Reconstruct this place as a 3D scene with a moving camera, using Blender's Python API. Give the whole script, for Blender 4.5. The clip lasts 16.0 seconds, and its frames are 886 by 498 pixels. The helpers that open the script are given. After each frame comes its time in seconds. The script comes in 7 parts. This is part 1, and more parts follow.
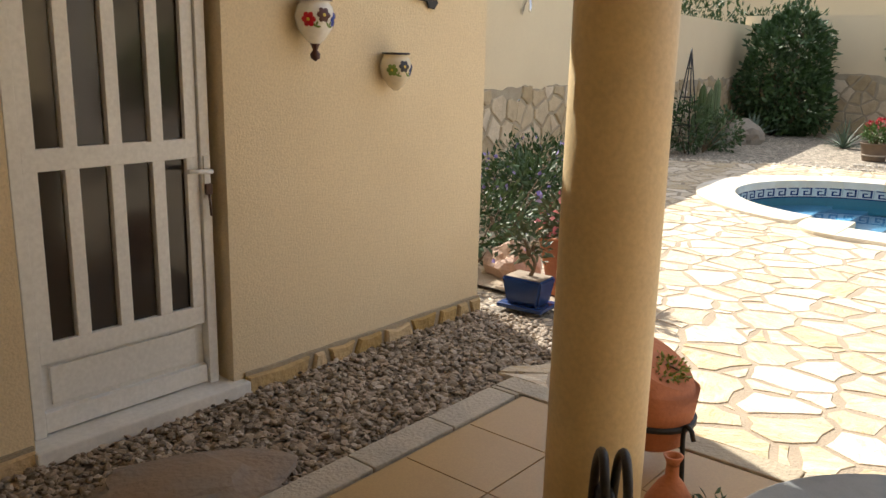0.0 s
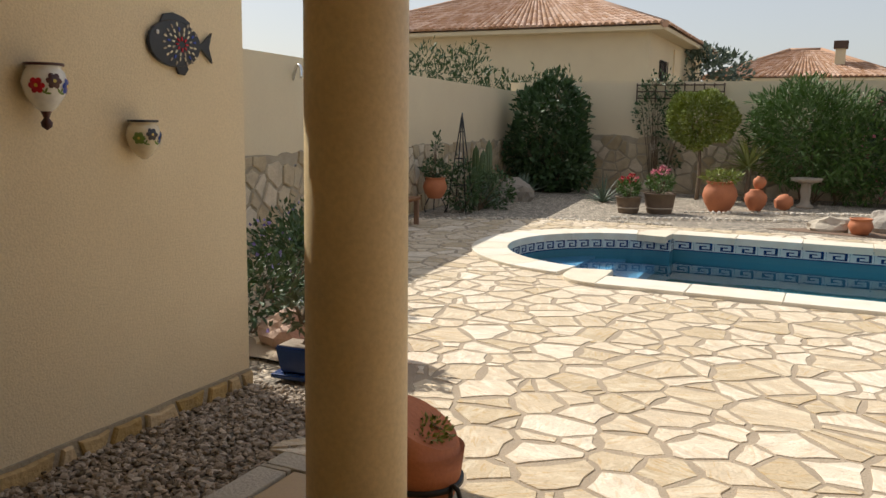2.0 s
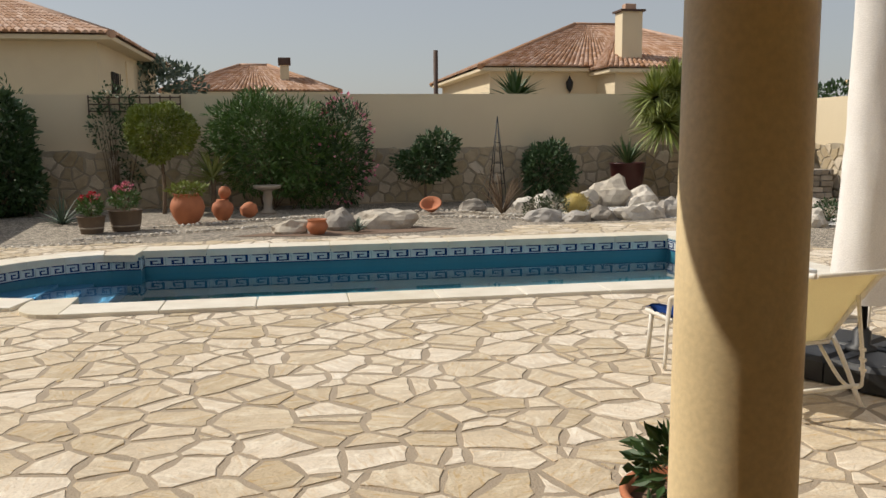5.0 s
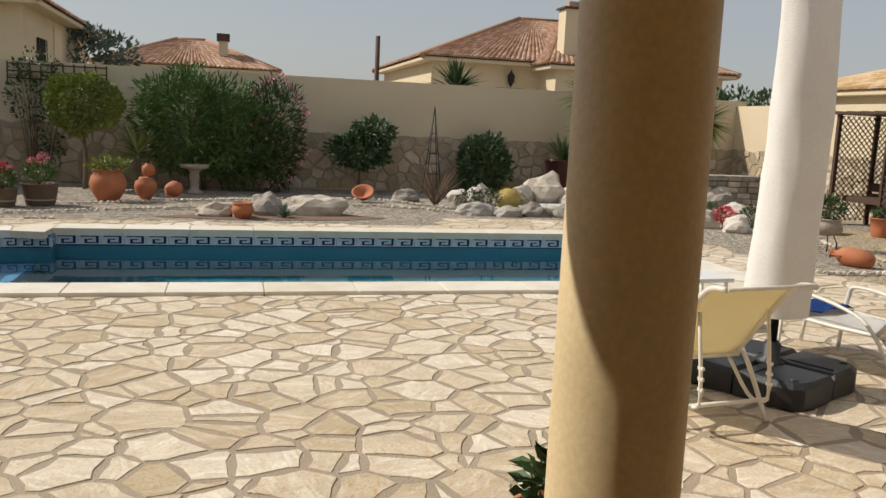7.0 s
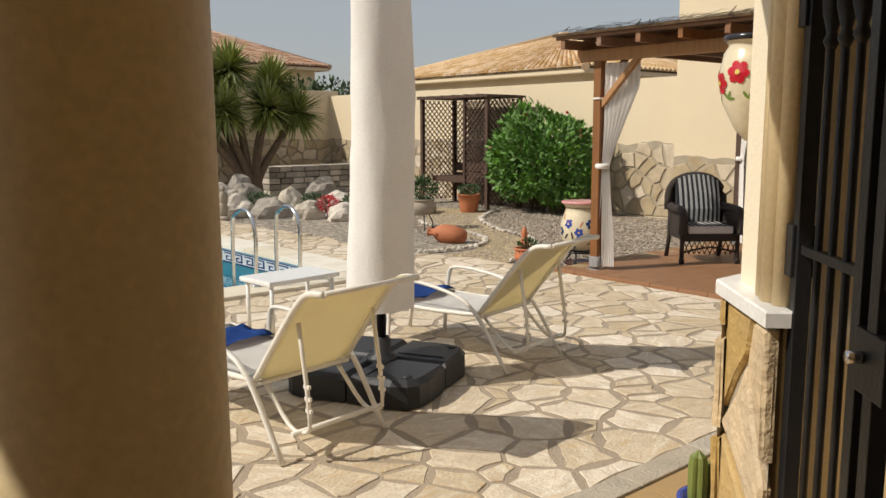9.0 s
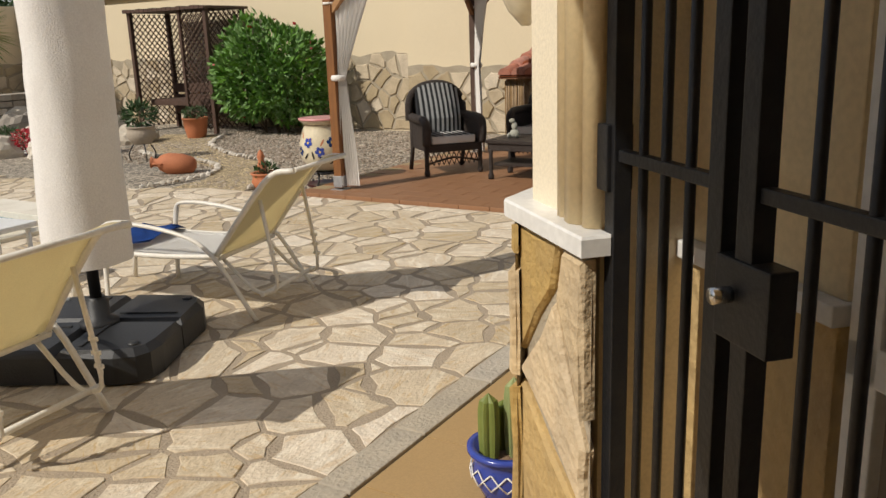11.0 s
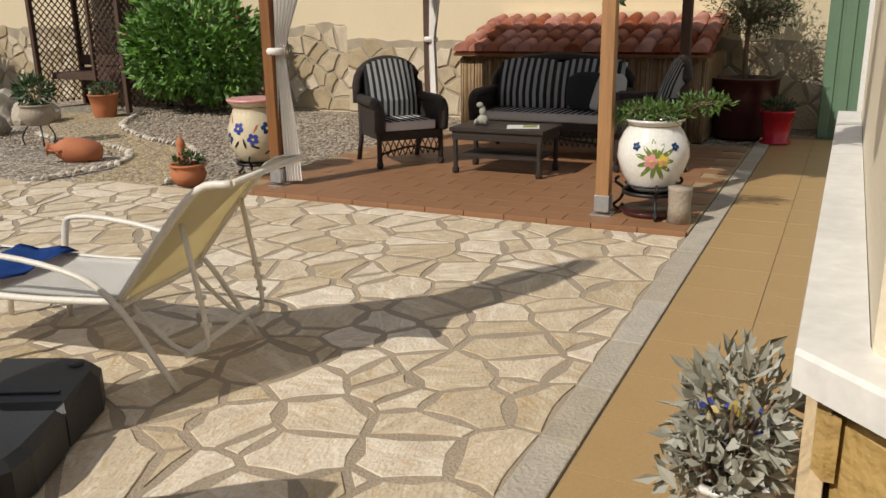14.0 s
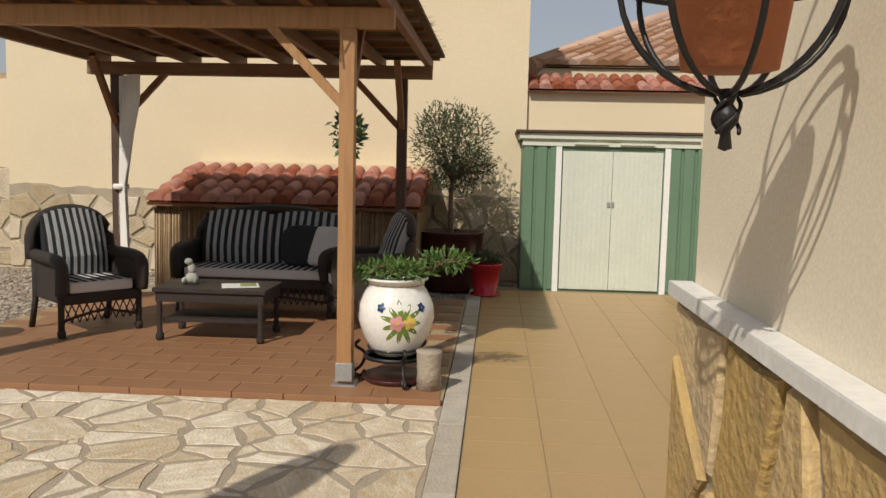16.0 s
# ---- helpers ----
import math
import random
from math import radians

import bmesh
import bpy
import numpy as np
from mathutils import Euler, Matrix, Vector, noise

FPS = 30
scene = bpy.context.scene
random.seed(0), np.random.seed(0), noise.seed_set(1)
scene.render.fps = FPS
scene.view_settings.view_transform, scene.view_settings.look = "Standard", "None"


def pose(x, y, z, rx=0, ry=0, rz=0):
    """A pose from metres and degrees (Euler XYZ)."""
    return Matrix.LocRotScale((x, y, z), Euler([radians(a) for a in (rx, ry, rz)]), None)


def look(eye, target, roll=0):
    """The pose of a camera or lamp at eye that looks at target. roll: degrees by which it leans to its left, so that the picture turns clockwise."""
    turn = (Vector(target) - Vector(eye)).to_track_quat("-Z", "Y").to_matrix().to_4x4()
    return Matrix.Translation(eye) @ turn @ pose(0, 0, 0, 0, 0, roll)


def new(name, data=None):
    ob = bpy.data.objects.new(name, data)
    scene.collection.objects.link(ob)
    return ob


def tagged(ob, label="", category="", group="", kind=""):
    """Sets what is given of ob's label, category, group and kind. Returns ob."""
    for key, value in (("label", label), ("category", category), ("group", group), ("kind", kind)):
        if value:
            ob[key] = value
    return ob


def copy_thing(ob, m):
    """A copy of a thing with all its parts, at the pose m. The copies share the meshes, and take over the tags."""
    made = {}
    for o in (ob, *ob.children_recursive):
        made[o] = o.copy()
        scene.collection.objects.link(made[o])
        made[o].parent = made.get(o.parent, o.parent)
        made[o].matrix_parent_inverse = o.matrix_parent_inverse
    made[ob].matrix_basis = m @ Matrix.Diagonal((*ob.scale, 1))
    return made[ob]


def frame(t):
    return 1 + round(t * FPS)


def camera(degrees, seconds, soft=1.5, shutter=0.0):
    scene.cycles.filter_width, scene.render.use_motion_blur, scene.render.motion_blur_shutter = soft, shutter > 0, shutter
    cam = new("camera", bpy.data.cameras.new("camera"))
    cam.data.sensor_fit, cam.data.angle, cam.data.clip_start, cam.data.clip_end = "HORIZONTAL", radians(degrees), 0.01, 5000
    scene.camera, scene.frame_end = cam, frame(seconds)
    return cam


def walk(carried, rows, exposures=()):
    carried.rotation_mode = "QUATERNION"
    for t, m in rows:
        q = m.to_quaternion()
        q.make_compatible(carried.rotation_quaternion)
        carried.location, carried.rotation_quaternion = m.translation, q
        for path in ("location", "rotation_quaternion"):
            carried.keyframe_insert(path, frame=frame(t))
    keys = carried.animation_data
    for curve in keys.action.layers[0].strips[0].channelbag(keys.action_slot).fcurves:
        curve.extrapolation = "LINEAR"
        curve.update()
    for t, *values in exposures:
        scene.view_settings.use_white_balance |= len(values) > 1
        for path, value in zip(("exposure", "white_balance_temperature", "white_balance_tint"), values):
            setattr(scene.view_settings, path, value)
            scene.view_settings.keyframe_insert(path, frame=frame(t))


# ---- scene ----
cam = camera(56.5, 16.0)
PATH = [
    (0, (0.346, 0.261, 1.663), (-0.897, 1.757, 1.197), 1.4),
    (0.5, (0.387, 0.313, 1.647), (-0.721, 1.897, 1.131), 1.3),
    (1, (0.419, 0.348, 1.658), (-0.572, 2.029, 1.22), 1.2),
    (1.5, (0.428, 0.358, 1.669), (-0.507, 2.098, 1.352), 0.5),
    (2, (0.446, 0.399, 1.672), (-0.402, 2.184, 1.364), 0.9),
    (2.5, (0.434, 0.436, 1.678), (-0.225, 2.305, 1.407), 0.0),
    (3, (0.397, 0.468, 1.685), (-0.005, 2.408, 1.414), -1.4),
    (3.5, (0.381, 0.446, 1.682), (0.221, 2.421, 1.41), -0.8),
    (4, (0.422, 0.468, 1.683), (0.498, 2.447, 1.403), -0.5),
    (4.5, (0.478, 0.546, 1.657), (0.754, 2.509, 1.392), -0.4),
    (4.7, (0.488, 0.562, 1.656), (0.81, 2.518, 1.388), -0.7),
    (7, (0.691, 0.733, 1.689), (1.185, 2.648, 1.391), 2.6),
    (7.5, (0.8, 0.847, 1.683), (1.563, 2.662, 1.332), 2.0),
    (8, (0.893, 1.091, 1.646), (1.976, 2.731, 1.278), 1.8),
    (8.5, (1.02, 1.221, 1.658), (2.252, 2.77, 1.364), -1.2),
    (9, (1.215, 1.344, 1.646), (2.508, 2.842, 1.356), -0.2),
    (9.5, (1.351, 1.417, 1.644), (2.846, 2.709, 1.338), -0.6),
    (9.7, (1.396, 1.475, 1.625), (2.993, 2.623, 1.261), 0.8),
    (11.8, (1.863, 1.966, 1.57), (3.522, 2.936, 1.014), -1.4),
    (12, (1.91, 2.021, 1.582), (3.567, 2.978, 1.001), -0.2),
    (12.5, (2.08, 2.205, 1.599), (3.738, 3.235, 1.159), -2.9),
    (13, (2.216, 2.422, 1.526), (3.838, 3.439, 0.948), -2.8),
    (13.5, (2.454, 2.603, 1.515), (4.085, 3.592, 0.914), -1.9),
    (14, (2.689, 2.734, 1.516), (4.417, 3.576, 0.965), -0.9),
    (14.3, (2.8, 2.87, 1.506), (4.642, 3.52, 1.074), -0.6),
    (14.5, (2.854, 2.963, 1.518), (4.748, 3.452, 1.102), -1.0),
    (15, (2.967, 3.137, 1.467), (4.913, 3.394, 1.086), -1.3),
    (15.5, (3.182, 3.256, 1.5), (5.151, 3.465, 1.216), 1.5),
    (16, (3.284, 3.316, 1.51), (5.27, 3.442, 1.309), 1.3),
]
EXPOSE = [(0, 1.5), (1.0, 1.1), (2.5, 0.62), (4.7, 0.35), (7.0, 0.35), (9.5, 0.3), (12.0, 0.1), (16, 0.15)]
walk(cam, [(t, look(eye, target, roll)) for t, eye, target, roll in PATH], EXPOSE)

# ---- sky and sun ----
SUN = Vector((0.68, -0.30, -0.67)).normalized()
world = bpy.data.worlds.new("world")
scene.world = world
world.use_nodes = True
wn, wl = world.node_tree.nodes, world.node_tree.links
sky = wn.new("ShaderNodeTexSky")
sky.sky_type, sky.sun_disc = "NISHITA", False
sky.sun_elevation, sky.sun_rotation = radians(42), radians(-66)
sky.dust_density, sky.air_density, sky.ozone_density = 1.5, 1.0, 1.0
haze = wn.new("ShaderNodeMixRGB")
haze.inputs[0].default_value = 0.72
haze.inputs[2].default_value = (3.0, 3.0, 3.05, 1)
wl.new(sky.outputs[0], haze.inputs[1])
wl.new(haze.outputs[0], wn["Background"].inputs[0])
wn["Background"].inputs[1].default_value = 0.105
sun_data = bpy.data.lights.new("sun", "SUN")
sun_data.energy, sun_data.angle, sun_data.color = 3.1, radians(0.6), (1.0, 0.93, 0.82)
sun_lamp = new("sun", sun_data)
sun_lamp.matrix_world = look((0, 0, 30), Vector((0, 0, 30)) + SUN)


# ---- materials ----
def mat(name, color, rough=0.7, dark=None, scale=8.0, bump=0.15, fine=60.0, metal=0.0, spread=0.0, amount=0.6, stretch=(1, 1, 1), spec=0.5):
    """A surface with broad patches of a second colour, fine grain and relief; spread varies it from piece to piece."""
    m = bpy.data.materials.new(name)
    m.use_nodes = True
    n, l = m.node_tree.nodes, m.node_tree.links
    b = n["Principled BSDF"]
    tc, mp = n.new("ShaderNodeTexCoord"), n.new("ShaderNodeMapping")
    mp.inputs["Scale"].default_value = stretch
    l.new(tc.outputs["Object"], mp.inputs[0])
    big, small = n.new("ShaderNodeTexNoise"), n.new("ShaderNodeTexNoise")
    for t, s, d in ((big, scale, 5.0), (small, fine, 3.0)):
        t.inputs["Scale"].default_value, t.inputs["Detail"].default_value = s, d
        l.new(mp.outputs[0], t.inputs["Vector"])
    mix = n.new("ShaderNodeMixRGB")
    d = dark or tuple(c * 0.72 for c in color)
    mix.inputs[1].default_value, mix.inputs[2].default_value = (*color, 1), (*d, 1)
    ramp = n.new("ShaderNodeMapRange")
    ramp.inputs[1].default_value, ramp.inputs[2].default_value, ramp.inputs[4].default_value = 0.42, 0.68, amount
    l.new(big.outputs[0], ramp.inputs[0])
    l.new(ramp.outputs[0], mix.inputs[0])
    grain = n.new("ShaderNodeMapRange")
    grain.inputs[1].default_value, grain.inputs[2].default_value, grain.inputs[3].default_value, grain.inputs[4].default_value = 0.3, 0.7, 0.93, 1.06
    l.new(small.outputs[0], grain.inputs[0])
    hsv = n.new("ShaderNodeHueSaturation")
    l.new(mix.outputs[0], hsv.inputs["Color"])
    if spread:
        info, rr = n.new("ShaderNodeObjectInfo"), n.new("ShaderNodeMapRange")
        geo, add, fr = n.new("ShaderNodeNewGeometry"), n.new("ShaderNodeMath"), n.new("ShaderNodeMath")
        l.new(info.outputs["Random"], add.inputs[0])
        l.new(geo.outputs["Random Per Island"], add.inputs[1])
        fr.operation = "FRACT"
        l.new(add.outputs[0], fr.inputs[0])
        rr.inputs[3].default_value, rr.inputs[4].default_value = 1 - spread, 1 + spread
        l.new(fr.outputs[0], rr.inputs[0])
        mul = n.new("ShaderNodeMath")
        mul.operation = "MULTIPLY"
        l.new(grain.outputs[0], mul.inputs[0])
        l.new(rr.outputs[0], mul.inputs[1])
        l.new(mul.outputs[0], hsv.inputs["Value"])
        hr = n.new("ShaderNodeMapRange")
        hr.inputs[3].default_value, hr.inputs[4].default_value = 1.2, 0.75
        l.new(fr.outputs[0], hr.inputs[0])
        l.new(hr.outputs[0], hsv.inputs["Saturation"])
    else:
        l.new(grain.outputs[0], hsv.inputs["Value"])
    l.new(hsv.outputs[0], b.inputs["Base Color"])
    if bump:
        bp = n.new("ShaderNodeBump")
        bp.inputs["Strength"].default_value, bp.inputs["Distance"].default_value = bump, 0.02
        l.new(small.outputs[0], bp.inputs["Height"])
        l.new(bp.outputs[0], b.inputs["Normal"])
    b.inputs["Roughness"].default_value, b.inputs["Metallic"].default_value = rough, metal
    b.inputs["Specular IOR Level"].default_value = spec
    return m


def pebbly(name, a, c, size, bump=0.8):
    """Loose gravel: cells of mixed greys and ochres with dark gaps between them."""
    m = mat(name, a, 0.9, c, 0.6, 0, 30)
    n, l = m.node_tree.nodes, m.node_tree.links
    b = n["Principled BSDF"]
    tc = n.new("ShaderNodeTexCoord")
    v, e = n.new("ShaderNodeTexVoronoi"), n.new("ShaderNodeTexVoronoi")
    e.feature = "DISTANCE_TO_EDGE"
    for t in (v, e):
        t.inputs["Scale"].default_value = 1 / size
        l.new(tc.outputs["Object"], t.inputs["Vector"])
    bw = n.new("ShaderNodeSeparateColor")
    l.new(v.outputs["Color"], bw.inputs[0])
    rg = n.new("ShaderNodeMapRange")
    rg.inputs[3].default_value, rg.inputs[4].default_value = 0.45, 1.5
    l.new(bw.outputs[0], rg.inputs[0])
    gap = n.new("ShaderNodeMapRange")
    gap.inputs[2].default_value, gap.inputs[3].default_value = 0.15, 0.35
    l.new(e.outputs[0], gap.inputs[0])
    mul = n.new("ShaderNodeMath")
    mul.operation = "MULTIPLY"
    l.new(rg.outputs[0], mul.inputs[0])
    l.new(gap.outputs[0], mul.inputs[1])
    hsv = next(x for x in n if x.type == "HUE_SAT")
    l.new(mul.outputs[0], hsv.inputs["Value"])
    bp = n.new("ShaderNodeBump")
    bp.inputs["Strength"].default_value, bp.inputs["Distance"].default_value = bump, size * 0.6
    l.new(e.outputs[0], bp.inputs["Height"])
    l.new(bp.outputs[0], b.inputs["Normal"])
    return m


CREAM = mat("cream_render", (0.74, 0.62, 0.42), 0.85, (0.68, 0.56, 0.37), 1.2, 0.25, 90)
CREAM_E = mat("pale_cream_render", (0.70, 0.59, 0.41), 0.85, (0.66, 0.55, 0.38), 1.0, 0.2, 80)
PALEWALL = mat("off_white_render", (0.80, 0.71, 0.54), 0.85, (0.76, 0.66, 0.49), 1.2, 0.1, 110)
COLUMN = mat("column_paint", (0.74, 0.59, 0.35), 0.55, (0.68, 0.53, 0.30), 2.0, 0.05, 60)
WHITE = mat("white_paint", (0.80, 0.80, 0.78), 0.35, (0.76, 0.76, 0.74), 3, 0.02, 50)
MARBLE = mat("white_marble", (0.80, 0.79, 0.76), 0.35, (0.66, 0.65, 0.63), 6, 0.05, 40)
COPING = mat("coping_stone", (0.76, 0.70, 0.58), 0.75, (0.62, 0.55, 0.43), 3, 0.3, 70, spread=0.06)
FLAG = mat("flagstone", (0.66, 0.55, 0.40), 0.8, (0.49, 0.40, 0.285), 4, 0.45, 45, spread=0.17, stretch=(1, 1.6, 1))


def veined(m):
    """Bleached patches and fine ochre veins that differ from stone to stone."""
    n, l = m.node_tree.nodes, m.node_tree.links
    hsv = next(x for x in n if x.type == "HUE_SAT")
    tc, info, geo = n.new("ShaderNodeTexCoord"), n.new("ShaderNodeObjectInfo"), n.new("ShaderNodeNewGeometry")
    add = n.new("ShaderNodeMath")
    l.new(info.outputs["Random"], add.inputs[0])
    l.new(geo.outputs["Random Per Island"], add.inputs[1])
    turn, shift = n.new("ShaderNodeVectorRotate"), n.new("ShaderNodeMath")
    turn.rotation_type = "Z_AXIS"
    shift.operation = "MULTIPLY"
    shift.inputs[1].default_value = 40.0
    l.new(add.outputs[0], shift.inputs[0])
    l.new(tc.outputs["Object"], turn.inputs["Vector"])
    l.new(shift.outputs[0], turn.inputs["Angle"])
    col = hsv.inputs["Color"].links[0].from_socket
    for scale, lo, hi, amount, tint, squash in ((5.0, 0.50, 0.66, 0.65, (0.80, 0.72, 0.57), 3.0), (7.0, 0.56, 0.64, 0.5, (0.55, 0.37, 0.17), 5.0), (26.0, 0.55, 0.72, 0.35, (0.34, 0.26, 0.17), 1.0)):
        mp, nz, mr, mx = n.new("ShaderNodeMapping"), n.new("ShaderNodeTexNoise"), n.new("ShaderNodeMapRange"), n.new("ShaderNodeMixRGB")
        mp.inputs["Scale"].default_value = (1, squash, 1)
        l.new(turn.outputs[0], mp.inputs[0])
        nz.inputs["Scale"].default_value, nz.inputs["Detail"].default_value, nz.inputs["Distortion"].default_value = scale, 6.0, 0.8
        l.new(mp.outputs[0], nz.inputs["Vector"])
        mr.inputs[1].default_value, mr.inputs[2].default_value, mr.inputs[4].default_value = lo, hi, amount
        l.new(nz.outputs[0], mr.inputs[0])
        l.new(mr.outputs[0], mx.inputs[0])
        l.new(col, mx.inputs[1])
        mx.inputs[2].default_value = (*tint, 1)
        col = mx.outputs[0]
    l.new(col, hsv.inputs["Color"])
    return m


veined(FLAG)
MORTAR = mat("mortar", (0.40, 0.325, 0.24), 0.95, (0.30, 0.245, 0.18), 2.5, 0.5, 70)
WALLSTONE = mat("wall_stone", (0.54, 0.44, 0.30), 0.85, (0.38, 0.30, 0.20), 5, 0.7, 35, spread=0.25)
WALLMORTAR = mat("wall_mortar", (0.40, 0.34, 0.25), 0.95, (0.30, 0.25, 0.18), 4, 0.5, 50)
GOLDSTONE = mat("golden_stone", (0.56, 0.40, 0.19), 0.75, (0.36, 0.27, 0.16), 4, 0.7, 30, spread=0.18)
TILE = mat("terrace_tile", (0.44, 0.29, 0.13), 0.42, (0.38, 0.25, 0.11), 1.5, 0.03, 120)
GROUT = mat("grout", (0.36, 0.27, 0.15), 0.9)
KERB = mat("kerb_stone", (0.46, 0.40, 0.31), 0.85, (0.34, 0.30, 0.24), 6, 0.5, 50, spread=0.1)
DECK = mat("brown_deck_tile", (0.29, 0.145, 0.07), 0.6, (0.24, 0.12, 0.06), 3, 0.1, 90)
GRAVEL = pebbly("gravel", (0.42, 0.36, 0.28), (0.34, 0.30, 0.25), 0.05)
PATHGRIT = pebbly("path_grit", (0.55, 0.43, 0.25), (0.48, 0.38, 0.24), 0.03)
PEBBLE = mat("pebble", (0.36, 0.29, 0.22), 0.8, (0.22, 0.18, 0.14), 20, 0.3, 80, spread=0.5)
WHITEROCK = mat("white_rock", (0.62, 0.56, 0.47), 0.85, (0.42, 0.36, 0.29), 6, 0.6, 30, spread=0.15)
GREYROCK = mat("grey_rock", (0.38, 0.34, 0.29), 0.9, (0.26, 0.23, 0.20), 6, 0.7, 30, spread=0.25)
EARTH = mat("dry_earth", (0.20, 0.13, 0.085), 0.95, (0.14, 0.09, 0.06), 3, 0.6, 40)
TERRACOTTA = mat("terracotta", (0.48, 0.17, 0.075), 0.75, (0.38, 0.13, 0.06), 5, 0.15, 60)
ROOFTILE = mat("roof_tile", (0.44, 0.26, 0.16), 0.8, (0.32, 0.18, 0.12), 3, 0.3, 40, spread=0.25)
REDTILE = mat("red_roof_tile", (0.40, 0.14, 0.08), 0.75, (0.20, 0.08, 0.055), 6, 0.2, 40, spread=0.35)
PALETILE = mat("pale_roof_tile", (0.62, 0.42, 0.22), 0.8, (0.48, 0.32, 0.18), 3, 0.3, 40, spread=0.2)
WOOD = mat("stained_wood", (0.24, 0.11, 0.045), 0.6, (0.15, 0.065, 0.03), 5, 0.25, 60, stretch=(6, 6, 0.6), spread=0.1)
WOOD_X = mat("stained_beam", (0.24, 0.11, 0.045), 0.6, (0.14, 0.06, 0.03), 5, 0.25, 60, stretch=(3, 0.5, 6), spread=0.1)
# the same stained timber with sunlight put into its colour
WOOD_SUNLIT = mat("sunlit_wood", (0.40, 0.21, 0.085), 0.6, (0.28, 0.14, 0.06), 5, 0.25, 60, stretch=(6, 6, 0.6))
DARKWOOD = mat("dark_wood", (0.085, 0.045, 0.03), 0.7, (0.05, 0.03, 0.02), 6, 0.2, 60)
WICKER = mat("dark_wicker", (0.045, 0.032, 0.026), 0.55, (0.02, 0.015, 0.012), 60, 0.8, 160)
BLACKIRON = mat("black_iron", (0.018, 0.018, 0.02), 0.45, (0.03, 0.028, 0.026), 20, 0.1, 80, metal=0.3)
STEEL = mat("polished_steel", (0.75, 0.75, 0.74), 0.16, (0.65, 0.65, 0.64), 8, 0.02, 60, metal=1.0)
ZINC = mat("galvanised_steel", (0.50, 0.52, 0.54), 0.45, (0.40, 0.42, 0.44), 20, 0.1, 60, metal=0.8)
CANVAS = mat("white_canvas", (0.80, 0.77, 0.73), 0.9, (0.74, 0.70, 0.66), 3, 0.25, 120)
SLING = mat("white_sling", (0.82, 0.81, 0.78), 0.8, (0.76, 0.74, 0.70), 4, 0.15, 200)
SLINGBACK = mat("cream_sling", (0.74, 0.65, 0.42), 0.8, (0.68, 0.58, 0.37), 3, 0.15, 200)
FRAMEWHITE = mat("lounger_frame", (0.78, 0.74, 0.66), 0.4, (0.70, 0.66, 0.58), 6, 0.03, 60)
BLUETOWEL = mat("blue_towel", (0.02, 0.10, 0.42), 0.95, (0.015, 0.07, 0.32), 10, 0.6, 150)
BASEPLASTIC = mat("black_plastic", (0.02, 0.021, 0.023), 0.5, (0.035, 0.035, 0.037), 3, 0.1, 100)
GLASSDARK = mat("dark_obscured_glass", (0.035, 0.03, 0.027), 0.12, (0.02, 0.018, 0.016), 3, 0.03, 12)
# grey-brown reflection of the terrace put into the pane colour
GLASSREFLECT = mat("reflection_tinted_glass", (0.24, 0.21, 0.17), 0.15, (0.18, 0.16, 0.13), 3, 0.03, 12)
POOLTILE = mat("pool_blue", (0.045, 0.20, 0.27), 0.4, (0.038, 0.17, 0.24), 2, 0.05, 40)
POOLSTEP = mat("pool_step", (0.13, 0.34, 0.55), 0.4, (0.10, 0.28, 0.48), 2, 0.05, 40)
FRIEZE = mat("frieze_tile", (0.62, 0.66, 0.66), 0.25, (0.5, 0.56, 0.6), 8, 0.02, 60)
NAVY = mat("navy_glaze", (0.015, 0.045, 0.16), 0.25, (0.01, 0.03, 0.12), 8, 0.02, 60)
GREENSHED = mat("green_metal", (0.13, 0.22, 0.14), 0.5, (0.11, 0.19, 0.12), 3, 0.03, 60)
SHEDDOOR = mat("sage_white_metal", (0.62, 0.65, 0.56), 0.5, (0.57, 0.60, 0.52), 3, 0.03, 60)
BARK = mat("bark", (0.20, 0.14, 0.09), 0.9, (0.12, 0.08, 0.055), 12, 0.8, 50)


def leafy(name, a, d, rough=0.55):
    m = mat(name, a, rough, d, 2.5, 0.1, 30, spread=0.35)
    b = m.node_tree.nodes["Principled BSDF"]
    b.inputs["Subsurface Weight"].default_value = 0.0
    return m


LEAF = leafy("green_leaf", (0.09, 0.17, 0.03), (0.05, 0.11, 0.02))
LEAFBRIGHT = leafy("bright_leaf", (0.12, 0.26, 0.035), (0.07, 0.17, 0.025))
LEAFDARK = leafy("dark_leaf", (0.045, 0.095, 0.025), (0.025, 0.06, 0.018))
LEAFYELLOW = leafy("yellow_green_leaf", (0.23, 0.27, 0.04), (0.12, 0.17, 0.03))
LEAFOLIVE = leafy("olive_leaf", (0.085, 0.105, 0.045), (0.05, 0.062, 0.028))
LEAFGREY = leafy("silver_leaf", (0.36, 0.36, 0.30), (0.22, 0.21, 0.17), 0.9)
LEAFBLUE = leafy("blue_green_leaf", (0.12, 0.17, 0.12), (0.07, 0.11, 0.08))
SPIKE = leafy("spike_leaf", (0.30, 0.34, 0.09), (0.17, 0.22, 0.05))
PINK = leafy("pink_petal", (0.75, 0.25, 0.32), (0.60, 0.16, 0.24))
RED = leafy("red_petal", (0.62, 0.03, 0.05), (0.45, 0.02, 0.04))
PURPLE = leafy("purple_petal", (0.28, 0.22, 0.55), (0.2, 0.15, 0.42))
WHITEGLAZE = mat("white_glaze", (0.80, 0.79, 0.75), 0.18, (0.74, 0.73, 0.69), 3, 0.03, 40)
